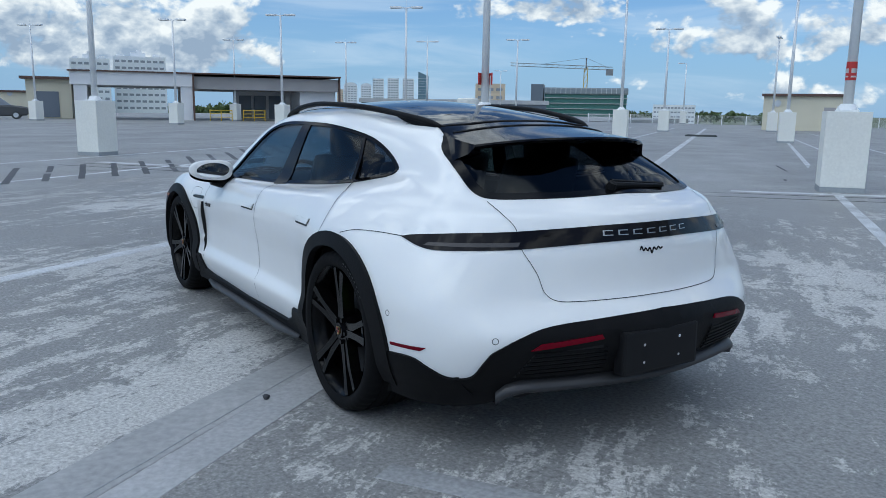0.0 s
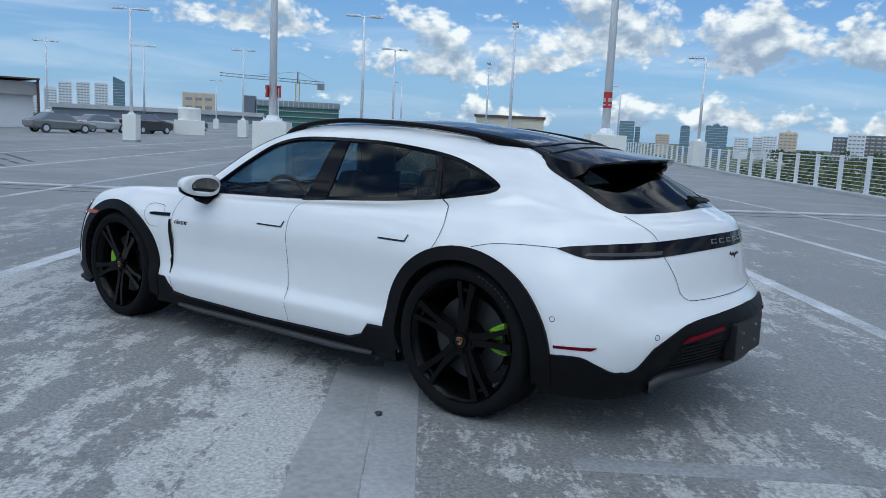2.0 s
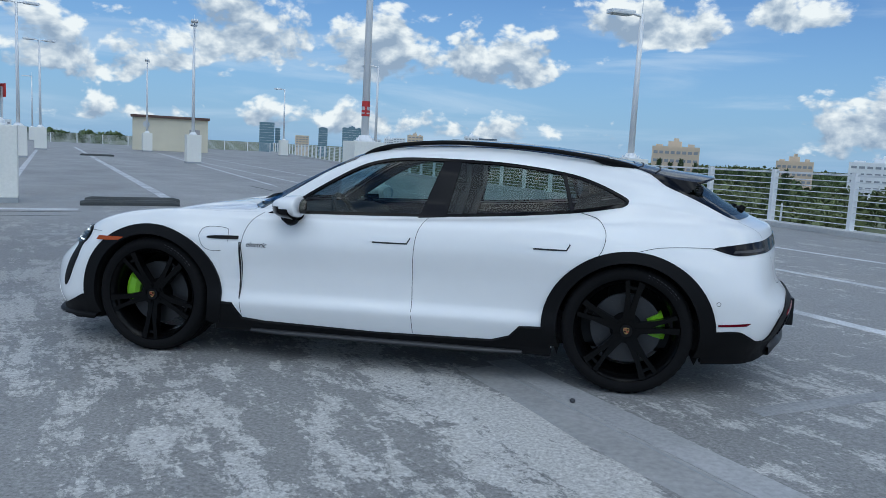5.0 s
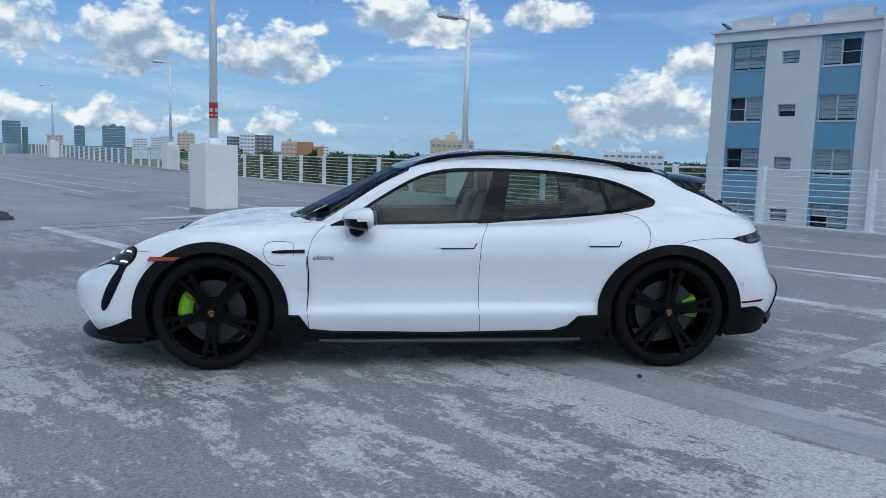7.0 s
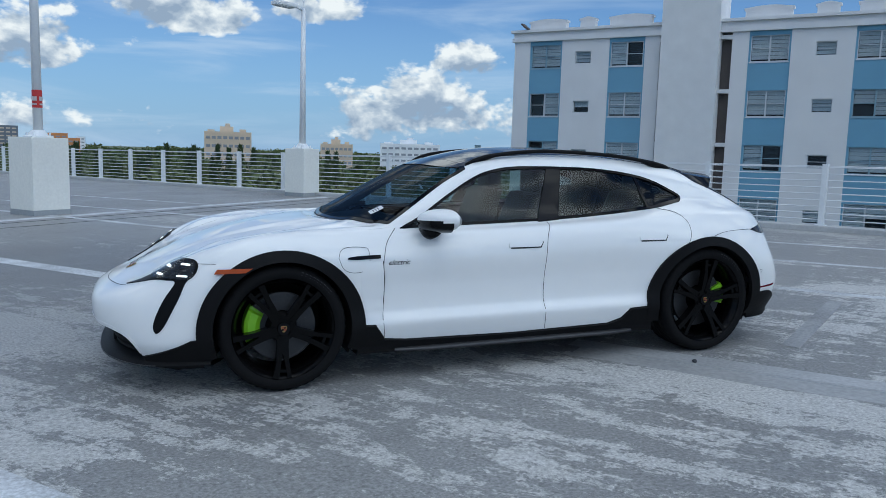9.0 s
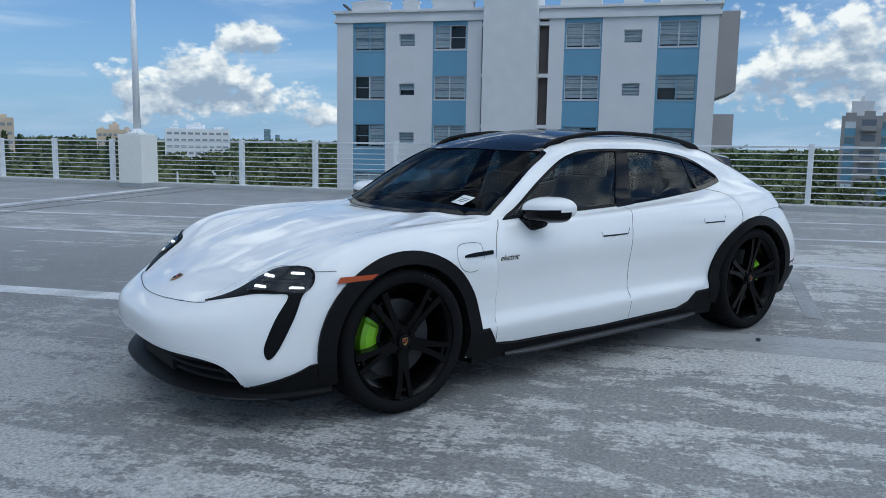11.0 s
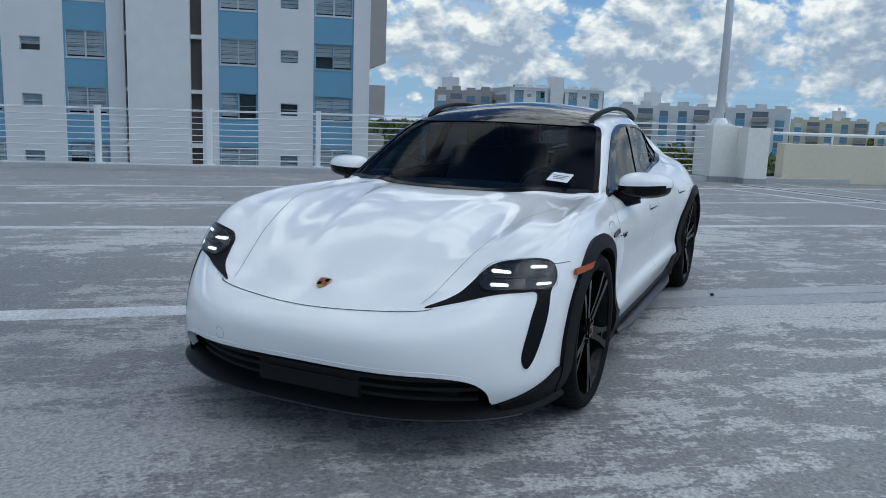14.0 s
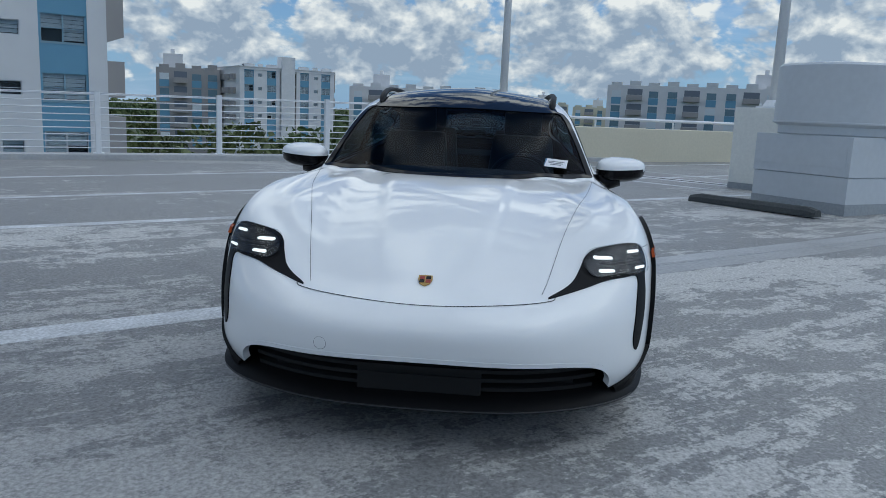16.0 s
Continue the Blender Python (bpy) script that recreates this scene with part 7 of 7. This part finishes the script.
q0, q1 = lay(from_top, -2.222, 0, 0.002)[0], lay(from_top, -2.19, 0, 0.002)[0]
tilt = math.degrees(math.atan2(q1.z - q0.z, q1.x - q0.x))
shield(car, Matrix.Translation(q0) @ pose(0, 0, 0, 0, -tilt, 0) @ pose(0, 0, 0, 0, 0, -90), 0.054)
patch("side_marker", [(-1.80, .680), (-1.782, .704), (-1.60, .708), (-1.638, .686)], from_side, AMBER, lift=0.020, thick=0.012, label="amber side marker lamp", cell=(.05, .05))
ribbon("washer_cover", [(-17.8 + 1.2 * math.cos(k * math.pi / 10), .408 + .024 * math.sin(k * math.pi / 10)) for k in range(21)], 0.0010, from_nose, GAP, lift=0.0014, both=False, scale=0.02)

# tail: lamp bar, bumper, grilles, plate holder, lips
TAIL_TOP = [(56, .826), (52.5, .838), (42, .853), (32, .860), (20, .871), (10, .879), (0, .882)]
TAIL_LOW = [(0, .819), (11, .815), (21, .807), (31, .797), (40, .793), (48, .790), (52, .803)]
top_side = curve2(TAIL_TOP, 5, False)
low_side = curve2(TAIL_LOW, 5, False)
bar_line = top_side + [(-u, v) for u, v in top_side[::-1][1:]] + [(-u, v) for u, v in low_side[::-1]][0:-1] + low_side
tail = patch("tail_lamp_bar", bar_line, from_tail, TAIL_LENS, lift=0.004, thick=0.012, both=False, label="smoked full-width tail lamp bar", cell=(3, .04))[0]
for sg in (1, -1):
    cellp = [(sg * u, v) for u, v in ((50, .803), (31, .806), (30.5, .822), (49, .815))]
    patch("tail_cell", cellp, from_tail, TAIL_CELL, tail, lift=0.0055, thick=0.002, both=False, cell=(3, .04), label="pale tail lamp cells")
for k in range(7):
    u = 11.2 - 3.75 * k
    for v0, v1, du0, du1 in ((.838, .841, 1.2, -1.2), (.855, .858, 1.2, -1.2), (.838, .858, 1.2, .85)):
        patch("letter_bar", [(u + du0, v0), (u + du1, v0), (u + du1, v1), (u + du0, v1)], from_tail, SILVER, tail, lift=0.0062, thick=0.002, both=False, cell=(3, .04))
ribbon("name_bar", curve2([(3.3, .775), (2.9, .789), (2.4, .772), (1.8, .782), (1.2, .770), (.6, .782), (0, .760), (-.6, .782), (-1.3, .772), (-2.0, .783), (-2.6, .774), (-3.3, .780)], 4, False), 0.0055, from_tail, BLACK_GLOSS, lift=0.003, thick=0.002, both=False, scale=0.02, label="short black script badge")
bump_top = curve2([(58, .383), (51, .39), (47.3, .36), (43.7, .328), (39.6, .333), (37, .40), (34.8, .445), (27, .515), (14, .537), (0, .548)], 5, False)
bump = bump_top + [(-u, v) for u, v in bump_top[::-1][1:]] + [(-58, .205), (-44, .205), (-37, .22), (-31, .255), (-25, .29), (0, .30), (25, .29), (31, .255), (37, .22), (44, .205), (58, .205)]
lower = patch("rear_cladding", bump, from_tail, BLACK_MATT, lift=0.010, thick=0.03, both=False, label="matt black lower rear bumper", cell=(4, .05))[0]
for sg in (1, -1):
    patch("rear_reflector", [(sg * u, v) for u, v in ((29, .443), (27, .466), (15.5, .486), (15, .470))], from_tail, RED_LENS, lower, lift=0.016, thick=0.006, both=False, cell=(4, .05), label="dark red rear reflector")
    patch("vent_panel", [(sg * u, v) for u, v in ((32, .335), (28.5, .425), (15, .448), (13.5, .335))], from_tail, WELL, lower, lift=0.0115, thick=0.002, both=False, cell=(4, .05))
    for k in range(6):
        v = .345 + .0165 * k
        ribbon("vent_slat", [(sg * (31.5 - .6 * k), v), (sg * 23, v + .004), (sg * 14, v + .006)], 0.008, from_tail, BLACK_MATT, lower, lift=0.018, thick=0.006, both=False, scale=0.02)
bm = bmesh.new()
box(bm, (2.42, -.235, .315), (2.477, .17, .485), 0.012)
holder = mesh("plate_holder", bm, PLATE, car, "empty black number plate holder")
for y, z in ((-.13, .36), (.06, .365), (-.13, .43), (.06, .44)):
    bm = bmesh.new()
    tube(bm, (2.474, y, z), (2.480, y, z), 0.006, sides=10)
    mesh("screw", bm, CHROME, holder)
bm = bmesh.new()
rows = []
for k in range(41):
    u = -35 + 70 * k / 40
    p, _ = lay(from_tail, u, .32, 0)
    d = Vector((math.cos(radians(u)), -math.sin(radians(u)), 0))
    e = min(1.0, (35 - abs(u)) / 5) ** 0.5
    rows.append([bm.verts.new((p.x + d.x * q * (e if q > 0 else 1), p.y + d.y * q * (e if q > 0 else 1), z - .05 * (1 - e))) for q, z in ((-0.06, .318), (0.008, .316), (0.034, .292), (0.036, .276), (0.024, .268), (-0.2, .258))])
for r, s in zip(rows, rows[1:]):
    for k in range(5):
        bm.faces.new((r[k], s[k], s[k + 1], r[k + 1]))
bmesh.ops.recalc_face_normals(bm, faces=bm.faces)
mesh("rear_lip", bm, TRIM_GREY, car, "dark satin rear underlip", True)
patch("side_reflector", [(1.932, .416), (2.085, .421), (2.108, .436), (1.932, .427)], from_side, RED_LENS, lift=0.004, thick=0.005, label="slim dark red side reflector", cell=(.04, .05))
for u0, v0, way, sc in ((1.925, .54, from_side, 1.0), (35.2, .478, from_tail, 0.02), (-35.2, .478, from_tail, 0.02)):
    ribbon("sensor_ring", [(u0 + .011 / sc * math.cos(k * math.pi / 8), v0 + .011 * math.sin(k * math.pi / 8)) for k in range(17)], 0.0025, way, GAP, lift=0.0014, both=way is from_side, scale=sc)

# roof spoiler, rails, wiper
def on_roof(x, y):
    return lay(from_top, x, y, 0)[0].z


def roof_sweep(x):
    """Height of the spoiler's middle line."""
    return float(np.interp(x, (1.40, 1.55, 1.70, 1.88, 1.99), (1.300, 1.268, 1.241, 1.219, 1.203)))


def spoiler_edge(c, sgn):
    """The lower edge of the spoiler's flank, from the roof down the hatch frame and out to the trailing corner."""
    x, z = (float(np.interp(c, (0, .2, .42, 1), col)) for col in ((1.535, 1.60, 1.755, 1.824), (1.228, 1.186, 1.104, 1.146)))
    if c <= .42:
        p = lay(from_side, x, z, .006)[0]
        return Vector((x, -sgn * p.y, z))
    t = (c - .42) / .58
    p = lay(from_side, 1.755, 1.104, .006)[0]
    return Vector((x, sgn * (-p.y + (.484 + p.y) * t), z))


CUTS = (0, .1, .2, .31, .42, .56, .7, .85, 1)
bm = bmesh.new()
rows = []
for k in range(57):
    s_ = -1 + 2 * k / 56
    q = abs(s_) ** 2.6
    row = []
    for c in CUTS:
        x = 1.47 + (1.972 - 0.150 * q - 1.47) * c
        y = s_ * (.452 + .032 * min(1, c * 1.6))
        free = roof_sweep(x) - .052 * q
        z = max(on_roof(x, y) + .005, free) if c < .45 else free
        row.append((x, y, z))
    x, y, z = row[-1]
    row += [(x + .004, y, z - .008), (x - .010, y * .995, z - .019), (x - .10, y * .97, z - .030), (1.70, y * .90, on_roof(1.70, y * .90) - .02)]
    rows.append([bm.verts.new(p) for p in row])
for r, t_ in zip(rows, rows[1:]):
    for k in range(len(r) - 1):
        bm.faces.new((r[k], t_[k], t_[k + 1], r[k + 1]))
for r, sgn in ((rows[0], -1), (rows[-1], 1)):
    low_edge = [bm.verts.new(spoiler_edge(c, sgn)) for c in CUTS[:-1]] + [r[len(CUTS)]]
    for k in range(len(CUTS) - 1):
        bm.faces.new((r[k], r[k + 1], low_edge[k + 1], low_edge[k]))
    inner = [bm.verts.new(v.co + Vector((-.01, -sgn * .07, .0))) for v in low_edge[:-1]] + [r[len(CUTS) + 1]]
    for k in range(len(CUTS) - 1):
        bm.faces.new((low_edge[k], low_edge[k + 1], inner[k + 1], inner[k]))
bmesh.ops.recalc_face_normals(bm, faces=bm.faces)
sp = mesh("roof_spoiler", bm, BLACK_GLOSS, car, "gloss black roof spoiler", True)
sp.data.set_sharp_from_angle(angle=radians(30))
for x0 in (1.528, 1.632):  # the seams across the spoiler
    bm = bmesh.new()
    pts = []
    for k in range(25):
        y = -.44 + .88 * k / 24
        x = x0 - .045 * (y / .44) ** 4
        pts.append(Vector((x, y, max(on_roof(x, y) + .005, roof_sweep(x) - .052 * abs(y / .476) ** 2.6) + .0005)))
    run(bm, pts, 0.0045, 6)
    mesh("seam", bm, LINER, sp)
RAIL = [(-.19, 1.268), (-.12, 1.297), (-.02, 1.324), (.2, 1.350), (.45, 1.358), (.9, 1.336), (1.25, 1.293), (1.40, 1.266), (1.48, 1.246)]
for sgn in (-1, 1):
    cu = bmesh.new()
    pts = curve2(RAIL, 5, False)
    rows = []

    def rail_y(x):
        return float(np.interp(x, (-.2, .1, .5, .9, 1.25, 1.5), (.535, .555, .555, .535, .492, .435)))

    for i, (x, z) in enumerate(pts):
        t = i / (len(pts) - 1)
        y = rail_y(x)
        w = 0.019 * (0.35 + 0.65 * min(1, min(t, 1 - t) * 9))
        h = 0.013 * (0.5 + 0.5 * min(1, min(t, 1 - t) * 9))
        rows.append([cu.verts.new((x, sgn * (y + dy * w), z + dz * h)) for dy, dz in ((-1, -.6), (-1, .5), (-.4, 1), (.5, 1), (1, .4), (1, -.7), (0, -1))])
    for r, t_ in zip(rows, rows[1:]):
        for k in range(7):
            cu.faces.new((r[k], t_[k], t_[(k + 1) % 7], r[(k + 1) % 7]))
    cu.faces.new(rows[0])
    cu.faces.new(rows[-1])
    bmesh.ops.recalc_face_normals(cu, faces=cu.faces)
    rail_ob = mesh("roof_rail", cu, BLACK_MATT, car, "black roof rail", True)
    for x0, x1 in ((-.18, .02), (1.20, 1.46)):
        bm = bmesh.new()
        cols = []
        for k in range(9):
            x = x0 + (x1 - x0) * k / 8
            y = rail_y(x)
            top = float(np.interp(x, [p[0] for p in RAIL], [p[1] for p in RAIL])) - .004
            low = min(on_roof(x, -y) - .006, top - .004)
            reach = k / 8 if x0 > 0 else 1 - k / 8
            low = top - (top - low) * min(1, .25 + 1.6 * reach)
            cols.append([bm.verts.new((x, sgn * (y + d), z)) for d, z in ((-.011, low), (-.011, top), (.011, top), (.011, low))])
        for r, t_ in zip(cols, cols[1:]):
            for k in range(4):
                bm.faces.new((r[k], t_[k], t_[(k + 1) % 4], r[(k + 1) % 4]))
        bm.faces.new(cols[0])
        bm.faces.new(cols[-1])
        bmesh.ops.recalc_face_normals(bm, faces=bm.faces)
        mesh("rail_foot", bm, BLACK_MATT, rail_ob)
bm = bmesh.new()
p, q = lay(from_hatch, -.03, 0.055, 0.016)[0], lay(from_hatch, .31, .085, .014)[0]
tube(bm, p, q, 0.016, 0.006, 8)
tube(bm, p + Vector((-0.012, 0, -.02)), p + Vector((0.006, 0, 0.012)), 0.026, 0.018, 12)
a, b = lay(from_hatch, .0, .095, .010)[0], lay(from_hatch, .33, .105, .010)[0]
tube(bm, a, b, 0.009, sides=6)
mesh("rear_wiper", bm, BLACK_MATT, car, "black rear wiper")

# door mirrors
for sgn in (-1, 1):
    mir = new("door_mirror")
    mir.parent = car
    mir["label"] = "white door mirror with a black foot"
    mir.matrix_basis = pose(-.49, sgn * .945, .945)
    bm = bmesh.new()
    bmesh.ops.create_uvsphere(bm, u_segments=28, v_segments=18, radius=1)
    for v in bm.verts:
        x, y, z = (math.copysign(abs(c) ** p, c) for c, p in zip(v.co, (1.0, 0.72, 0.82)))
        y *= sgn
        back = max(x, 0)
        # rounded shell, cut flat towards the driver, slimmer outwards
        out = (y + 1) / 2
        z2 = z * (0.072 - 0.016 * out) + 0.012 * out
        x2 = (x * 1.25 if x < 0 else x * 0.18) * (0.140 - 0.03 * out) + 0.04 * out
        v.co = (x2, sgn * y * 0.145, z2)
    kept = bm.copy()
    bmesh.ops.delete(bm, geom=[f for f in bm.faces if f.calc_center_median().z < 0.004 and f.calc_center_median().x < 0.012], context="FACES")
    mesh("shell", bm, PAINT, mir, smooth=True)
    bmesh.ops.delete(kept, geom=[f for f in kept.faces if f.calc_center_median().z >= 0.004 or f.calc_center_median().x >= 0.012], context="FACES")
    for v in kept.verts:
        v.co *= 0.995
        if v.co.z < -0.006:
            v.co.z -= 0.016
    mesh("lower_shell", kept, BLACK_GLOSS, mir, "gloss black lower shell", True)
    bm = bmesh.new()
    bmesh.ops.create_circle(bm, cap_ends=True, segments=24, radius=1)
    for v in bm.verts:
        v.co = (0.037 + 0.033 * (v.co.x * 0.5 + 0.5), sgn * v.co.x * 0.108, v.co.y * 0.047 + 0.006)
    mesh("mirror_glass", bm, MIRROR_GLASS, mir, "mirror glass")
    bm = bmesh.new()
    tube(bm, (-0.05, -sgn * 0.02, -0.050), (-0.06, -sgn * 0.15, -0.085), 0.045, 0.055, 14)
    mesh("foot", bm, BLACK_GLOSS, mir, "gloss black mirror foot", True)

# sticker behind the screen
p, _ = lay(from_screen, -.545, .215, 0.012)
st = new("price_sticker")
st.parent = car
st["label"] = "white paper sticker with grey print"
st.matrix_basis = Matrix.Translation(p) @ Matrix(((0, .905, -.424, 0), (-1, 0, 0, 0), (0, .424, .905, 0), (0, 0, 0, 1))) @ pose(0, 0, 0, 0, 0, -8)
bm = bmesh.new()
box(bm, (-.062, -.045, 0), (.062, .045, .001))
mesh("paper", bm, PAPER, st)
for k, w in enumerate((.045, .04, .03)):
    bm = bmesh.new()
    box(bm, (-w, .015 - .016 * k - .004, .001), (w, .015 - .016 * k + .004, .0016))
    mesh("print_bar", bm, PRINT, st)

# wheels
TYRE_P = [(.284, -.128), (.305, -.142), (.330, -.144), (.348, -.132), (.358, -.105), (.359, -.078), (.351, -.074), (.351, -.066), (.360, -.062), (.360, -.026), (.352, -.022), (.352, -.014), (.360, -.010), (.360, .010), (.352, .014), (.352, .022), (.360, .026), (.360, .062), (.351, .066), (.351, .074), (.359, .078), (.358, .105), (.348, .130), (.330, .142), (.305, .140), (.284, .125)]
bm = bmesh.new()
lathe(bm, TYRE_P, 192, "y")
for v in bm.verts:  # cross cuts in the tread shoulders
    turn_ = (math.atan2(v.co.z, v.co.x) / (2 * math.pi) * 192 + 0.001) % 4
    if abs(v.co.y) > 0.076 and math.hypot(v.co.x, v.co.z) > 0.345 and turn_ < 1.5:
        v.co.x *= 0.992
        v.co.z *= 0.992
bmesh.ops.recalc_face_normals(bm, faces=bm.faces)
tyre_proto = bm
RIMP = [(.282, -.128), (.288, -.134), (.284, -.130), (.266, -.112), (.250, -.06), (.246, .11), (.280, .125)]
rim_proto = bmesh.new()
lathe(rim_proto, RIMP, 72, "y")


def prism(bm, outline, y0, y1, slope):
    """A spoke blade: an outline in the wheel's plane with depth, dished towards the hub."""
    lo = [bm.verts.new((u, y0 + slope(math.hypot(u, v)), v)) for u, v in outline]
    hi = [bm.verts.new((u * 0.985, y1 + slope(math.hypot(u, v)), v * 0.985)) for u, v in outline]
    n = len(outline)
    bm.faces.new(lo)
    bm.faces.new(hi[::-1])
    for i in range(n):
        j = (i + 1) % n
        bm.faces.new((lo[i], hi[i], hi[j], lo[j]))


def dish(r):
    return 0.030 * max(0, 1 - r / 0.26)


for k in range(5):
    A5 = radians(72 * k)
    c, s = math.cos(A5), math.sin(A5)

    def rot(pts):
        return [(u * c - v * s, u * s + v * c) for u, v in pts]

    # each spoke forks into a broad and a slim arm with a tie across the gap
    prism(rim_proto, rot([(.040, -.032), (.105, -.031), (.185, -.038), (.274, -.058), (.283, -.024), (.200, -.012), (.130, -.003), (.045, .004)]), -.137, -.080, dish)
    prism(rim_proto, rot([(.045, .003), (.130, -.003), (.200, .012), (.283, .026), (.275, .050), (.190, .034), (.105, .030), (.040, .032)]), -.133, -.084, dish)
    prism(rim_proto, rot([(.232, -.022), (.234, .022), (.250, .026), (.248, -.026)]), -.124, -.096, dish)
tube(rim_proto, (0, -.108, 0), (0, -.02, 0), .072, .09, 28)
for k in range(5):
    a = radians(54 + 72 * k)
    tube(rim_proto, (.052 * math.cos(a), -.120, .052 * math.sin(a)), (.052 * math.cos(a), -.09, .052 * math.sin(a)), .010, sides=8)
bmesh.ops.recalc_face_normals(rim_proto, faces=rim_proto.faces)


def wheel(wx, sgn, caliper_angle, spoke_turn):
    span = 30 if wx < 0 else 21
    w = new("wheel")
    w.parent = car
    w["label"] = "black five-spoke wheel with a low black tyre"
    out = 0.800 if wx < 0 else 0.822
    w.matrix_basis = pose(wx, sgn * out, WHEEL_Z) if sgn < 0 else pose(wx, sgn * out, WHEEL_Z, 0, 0, 180)
    mesh("tyre", tyre_proto.copy(), RUBBER, w, "black tyre", True).data.set_sharp_from_angle(angle=radians(50))
    mesh("rim", rim_proto.copy(), RIM_BLACK, w, "gloss black five-spoke rim", True, Matrix.Rotation(radians(-spoke_turn), 4, "Y")).data.set_sharp_from_angle(angle=radians(28))
    bm = bmesh.new()
    lathe(bm, [(.09, -.035), (.195, -.035), (.195, -.005), (.09, -.005)], 48, "y")
    for k in range(24):
        a = 2 * math.pi * k / 24
        r = .12 + .022 * (k % 3)
        tube(bm, (r * math.cos(a), -.0365, r * math.sin(a)), (r * math.cos(a), -.034, r * math.sin(a)), .005, sides=6)
    bmesh.ops.recalc_face_normals(bm, faces=bm.faces)
    mesh("brake_disc", bm, STEEL_DISC, w, "drilled steel brake disc")
    bm = bmesh.new()
    rows = []
    for k in range(15):
        a = radians(caliper_angle + span * (k / 7 - 1))
        e = 1 if 1 < k < 13 else 0.8
        rows.append([bm.verts.new((r * math.cos(a), y, r * math.sin(a))) for r, y in ((.125, -.060 * e), (.150, -.074 * e), (.190, -.074 * e), (.212, -.060 * e), (.215, .01), (.125, .01))])
    for r, s in zip(rows, rows[1:]):
        for k in range(6):
            bm.faces.new((r[k], s[k], s[(k + 1) % 6], r[(k + 1) % 6]))
    bm.faces.new(rows[0])
    bm.faces.new(rows[-1])
    bmesh.ops.recalc_face_normals(bm, faces=bm.faces)
    mesh("caliper", bm, CALIPER, w, "acid green brake caliper")
    bm = bmesh.new()
    tube(bm, (0, -.122, 0), (0, -.10, 0), .034, .038, 24)
    mesh("hub_cap", bm, BLACK_GLOSS, w)
    shield(w, pose(0, -.1225, 0, 90, 0, 0), 0.030)
    bm = bmesh.new()
    for k in range(9):
        a = radians(38 + 4.2 * k)
        r = .327
        box(bm, (-.006, -.1432, -.008), (.006, -.1418, .008), 0, Matrix.Translation((r * math.cos(a), 0, r * math.sin(a))) @ Matrix.Rotation(-(a - math.pi / 2), 4, "Y"))
    mesh("tyre_marking", bm, TRIM_GREY, w)


wheel(FRONT_X, -1, 172, -20)
wheel(WHEEL_X, -1, 8, 12)
wheel(FRONT_X, 1, 8, 30)
wheel(WHEEL_X, 1, 172, 5)
tyre_proto.free()
rim_proto.free()

# underside and cabin
bm = bmesh.new()
box(bm, (-2.2, -.60, .17), (1.9, .60, .26), 0.03)
box(bm, (1.85, -.60, .235), (2.28, .60, .30), 0.03)
box(bm, (-.95, -.84, .17), (.95, .84, .23), 0.03)
mesh("underbody", bm, WELL, car, "dark underbody")
bm = bmesh.new()
box(bm, (-1.0, -.80, .24), (1.9, .80, .42), 0.02)
box(bm, (1.35, -.60, .42), (2.14, .60, .86), 0.04)
mesh("cabin_floor", bm, LINER, car, "dark cabin floor and boot tray")
bm = bmesh.new()
rows = []
for k in range(17):
    y = -.73 + 1.46 * k / 16
    q = (abs(y) / .73) ** 2
    rows.append([bm.verts.new((x + .12 * q, y, z - .035 * q)) for x, z in ((-.97, .885), (-.80, .91), (-.62, .925), (-.50, .90), (-.46, .80), (-.52, .60))])
for r, s in zip(rows, rows[1:]):
    for k in range(5):
        bm.faces.new((r[k], s[k], s[k + 1], r[k + 1]))
bmesh.ops.recalc_face_normals(bm, faces=bm.faces)
mesh("dashboard", bm, LINER, car, "dark dashboard", True)
bm = bmesh.new()
for k in range(28):
    a, b = 2 * math.pi * k / 28, 2 * math.pi * (k + 1) / 28
    tube(bm, (0.17 * math.cos(a) * 0, .18 * math.cos(a), .18 * math.sin(a)), (0, .18 * math.cos(b), .18 * math.sin(b)), .016, sides=7, caps=False)
tube(bm, (0, 0, 0), (-.18, 0, -.02), .05, .03, 12)
for a in (0, 180, 270):
    tube(bm, (0, 0, 0), (0, .17 * math.cos(radians(a)), .17 * math.sin(radians(a))), .018, sides=6)
mesh("steering_wheel", bm, SEAT, car, "dark steering wheel", True, pose(-.36, -.36, .83, 0, -22, 0))


def seat(x, y, wide, name):
    s = new(name)
    s.parent = car
    s.matrix_basis = pose(x, y, .40)
    bm = bmesh.new()
    box(bm, (-.28, -wide, .0), (.24, wide, .17), 0.05)
    mesh("cushion", bm, SEAT, s, smooth=True)
    bm = bmesh.new()
    box(bm, (-.07, -wide, 0), (.07, wide, .60), 0.05)
    for v in bm.verts:
        k = v.co.z / .60
        v.co.y *= 1 - .22 * k
        v.co.x += .20 * k
    bmesh.ops.translate(bm, vec=(.22, 0, .08), verts=bm.verts)
    mesh("backrest", bm, SEAT, s, smooth=True)
    bm = bmesh.new()
    box(bm, (-.05, -.13, 0), (.05, .13, .20), 0.045)
    bmesh.ops.translate(bm, vec=(.45, 0, .655), verts=bm.verts)
    mesh("headrest", bm, SEAT, s, smooth=True)


for y in (-.37, .37):
    seat(-.05, y, .26, "front_seat")
    seat(.80, y, .27, "rear_seat")
for ob in car.children_recursive:
    if ob.name.split(".")[0] in ("front_window", "rear_window", "quarter_window", "windscreen", "hatch_window", "lamp_cover"):
        ob.visible_shadow = False
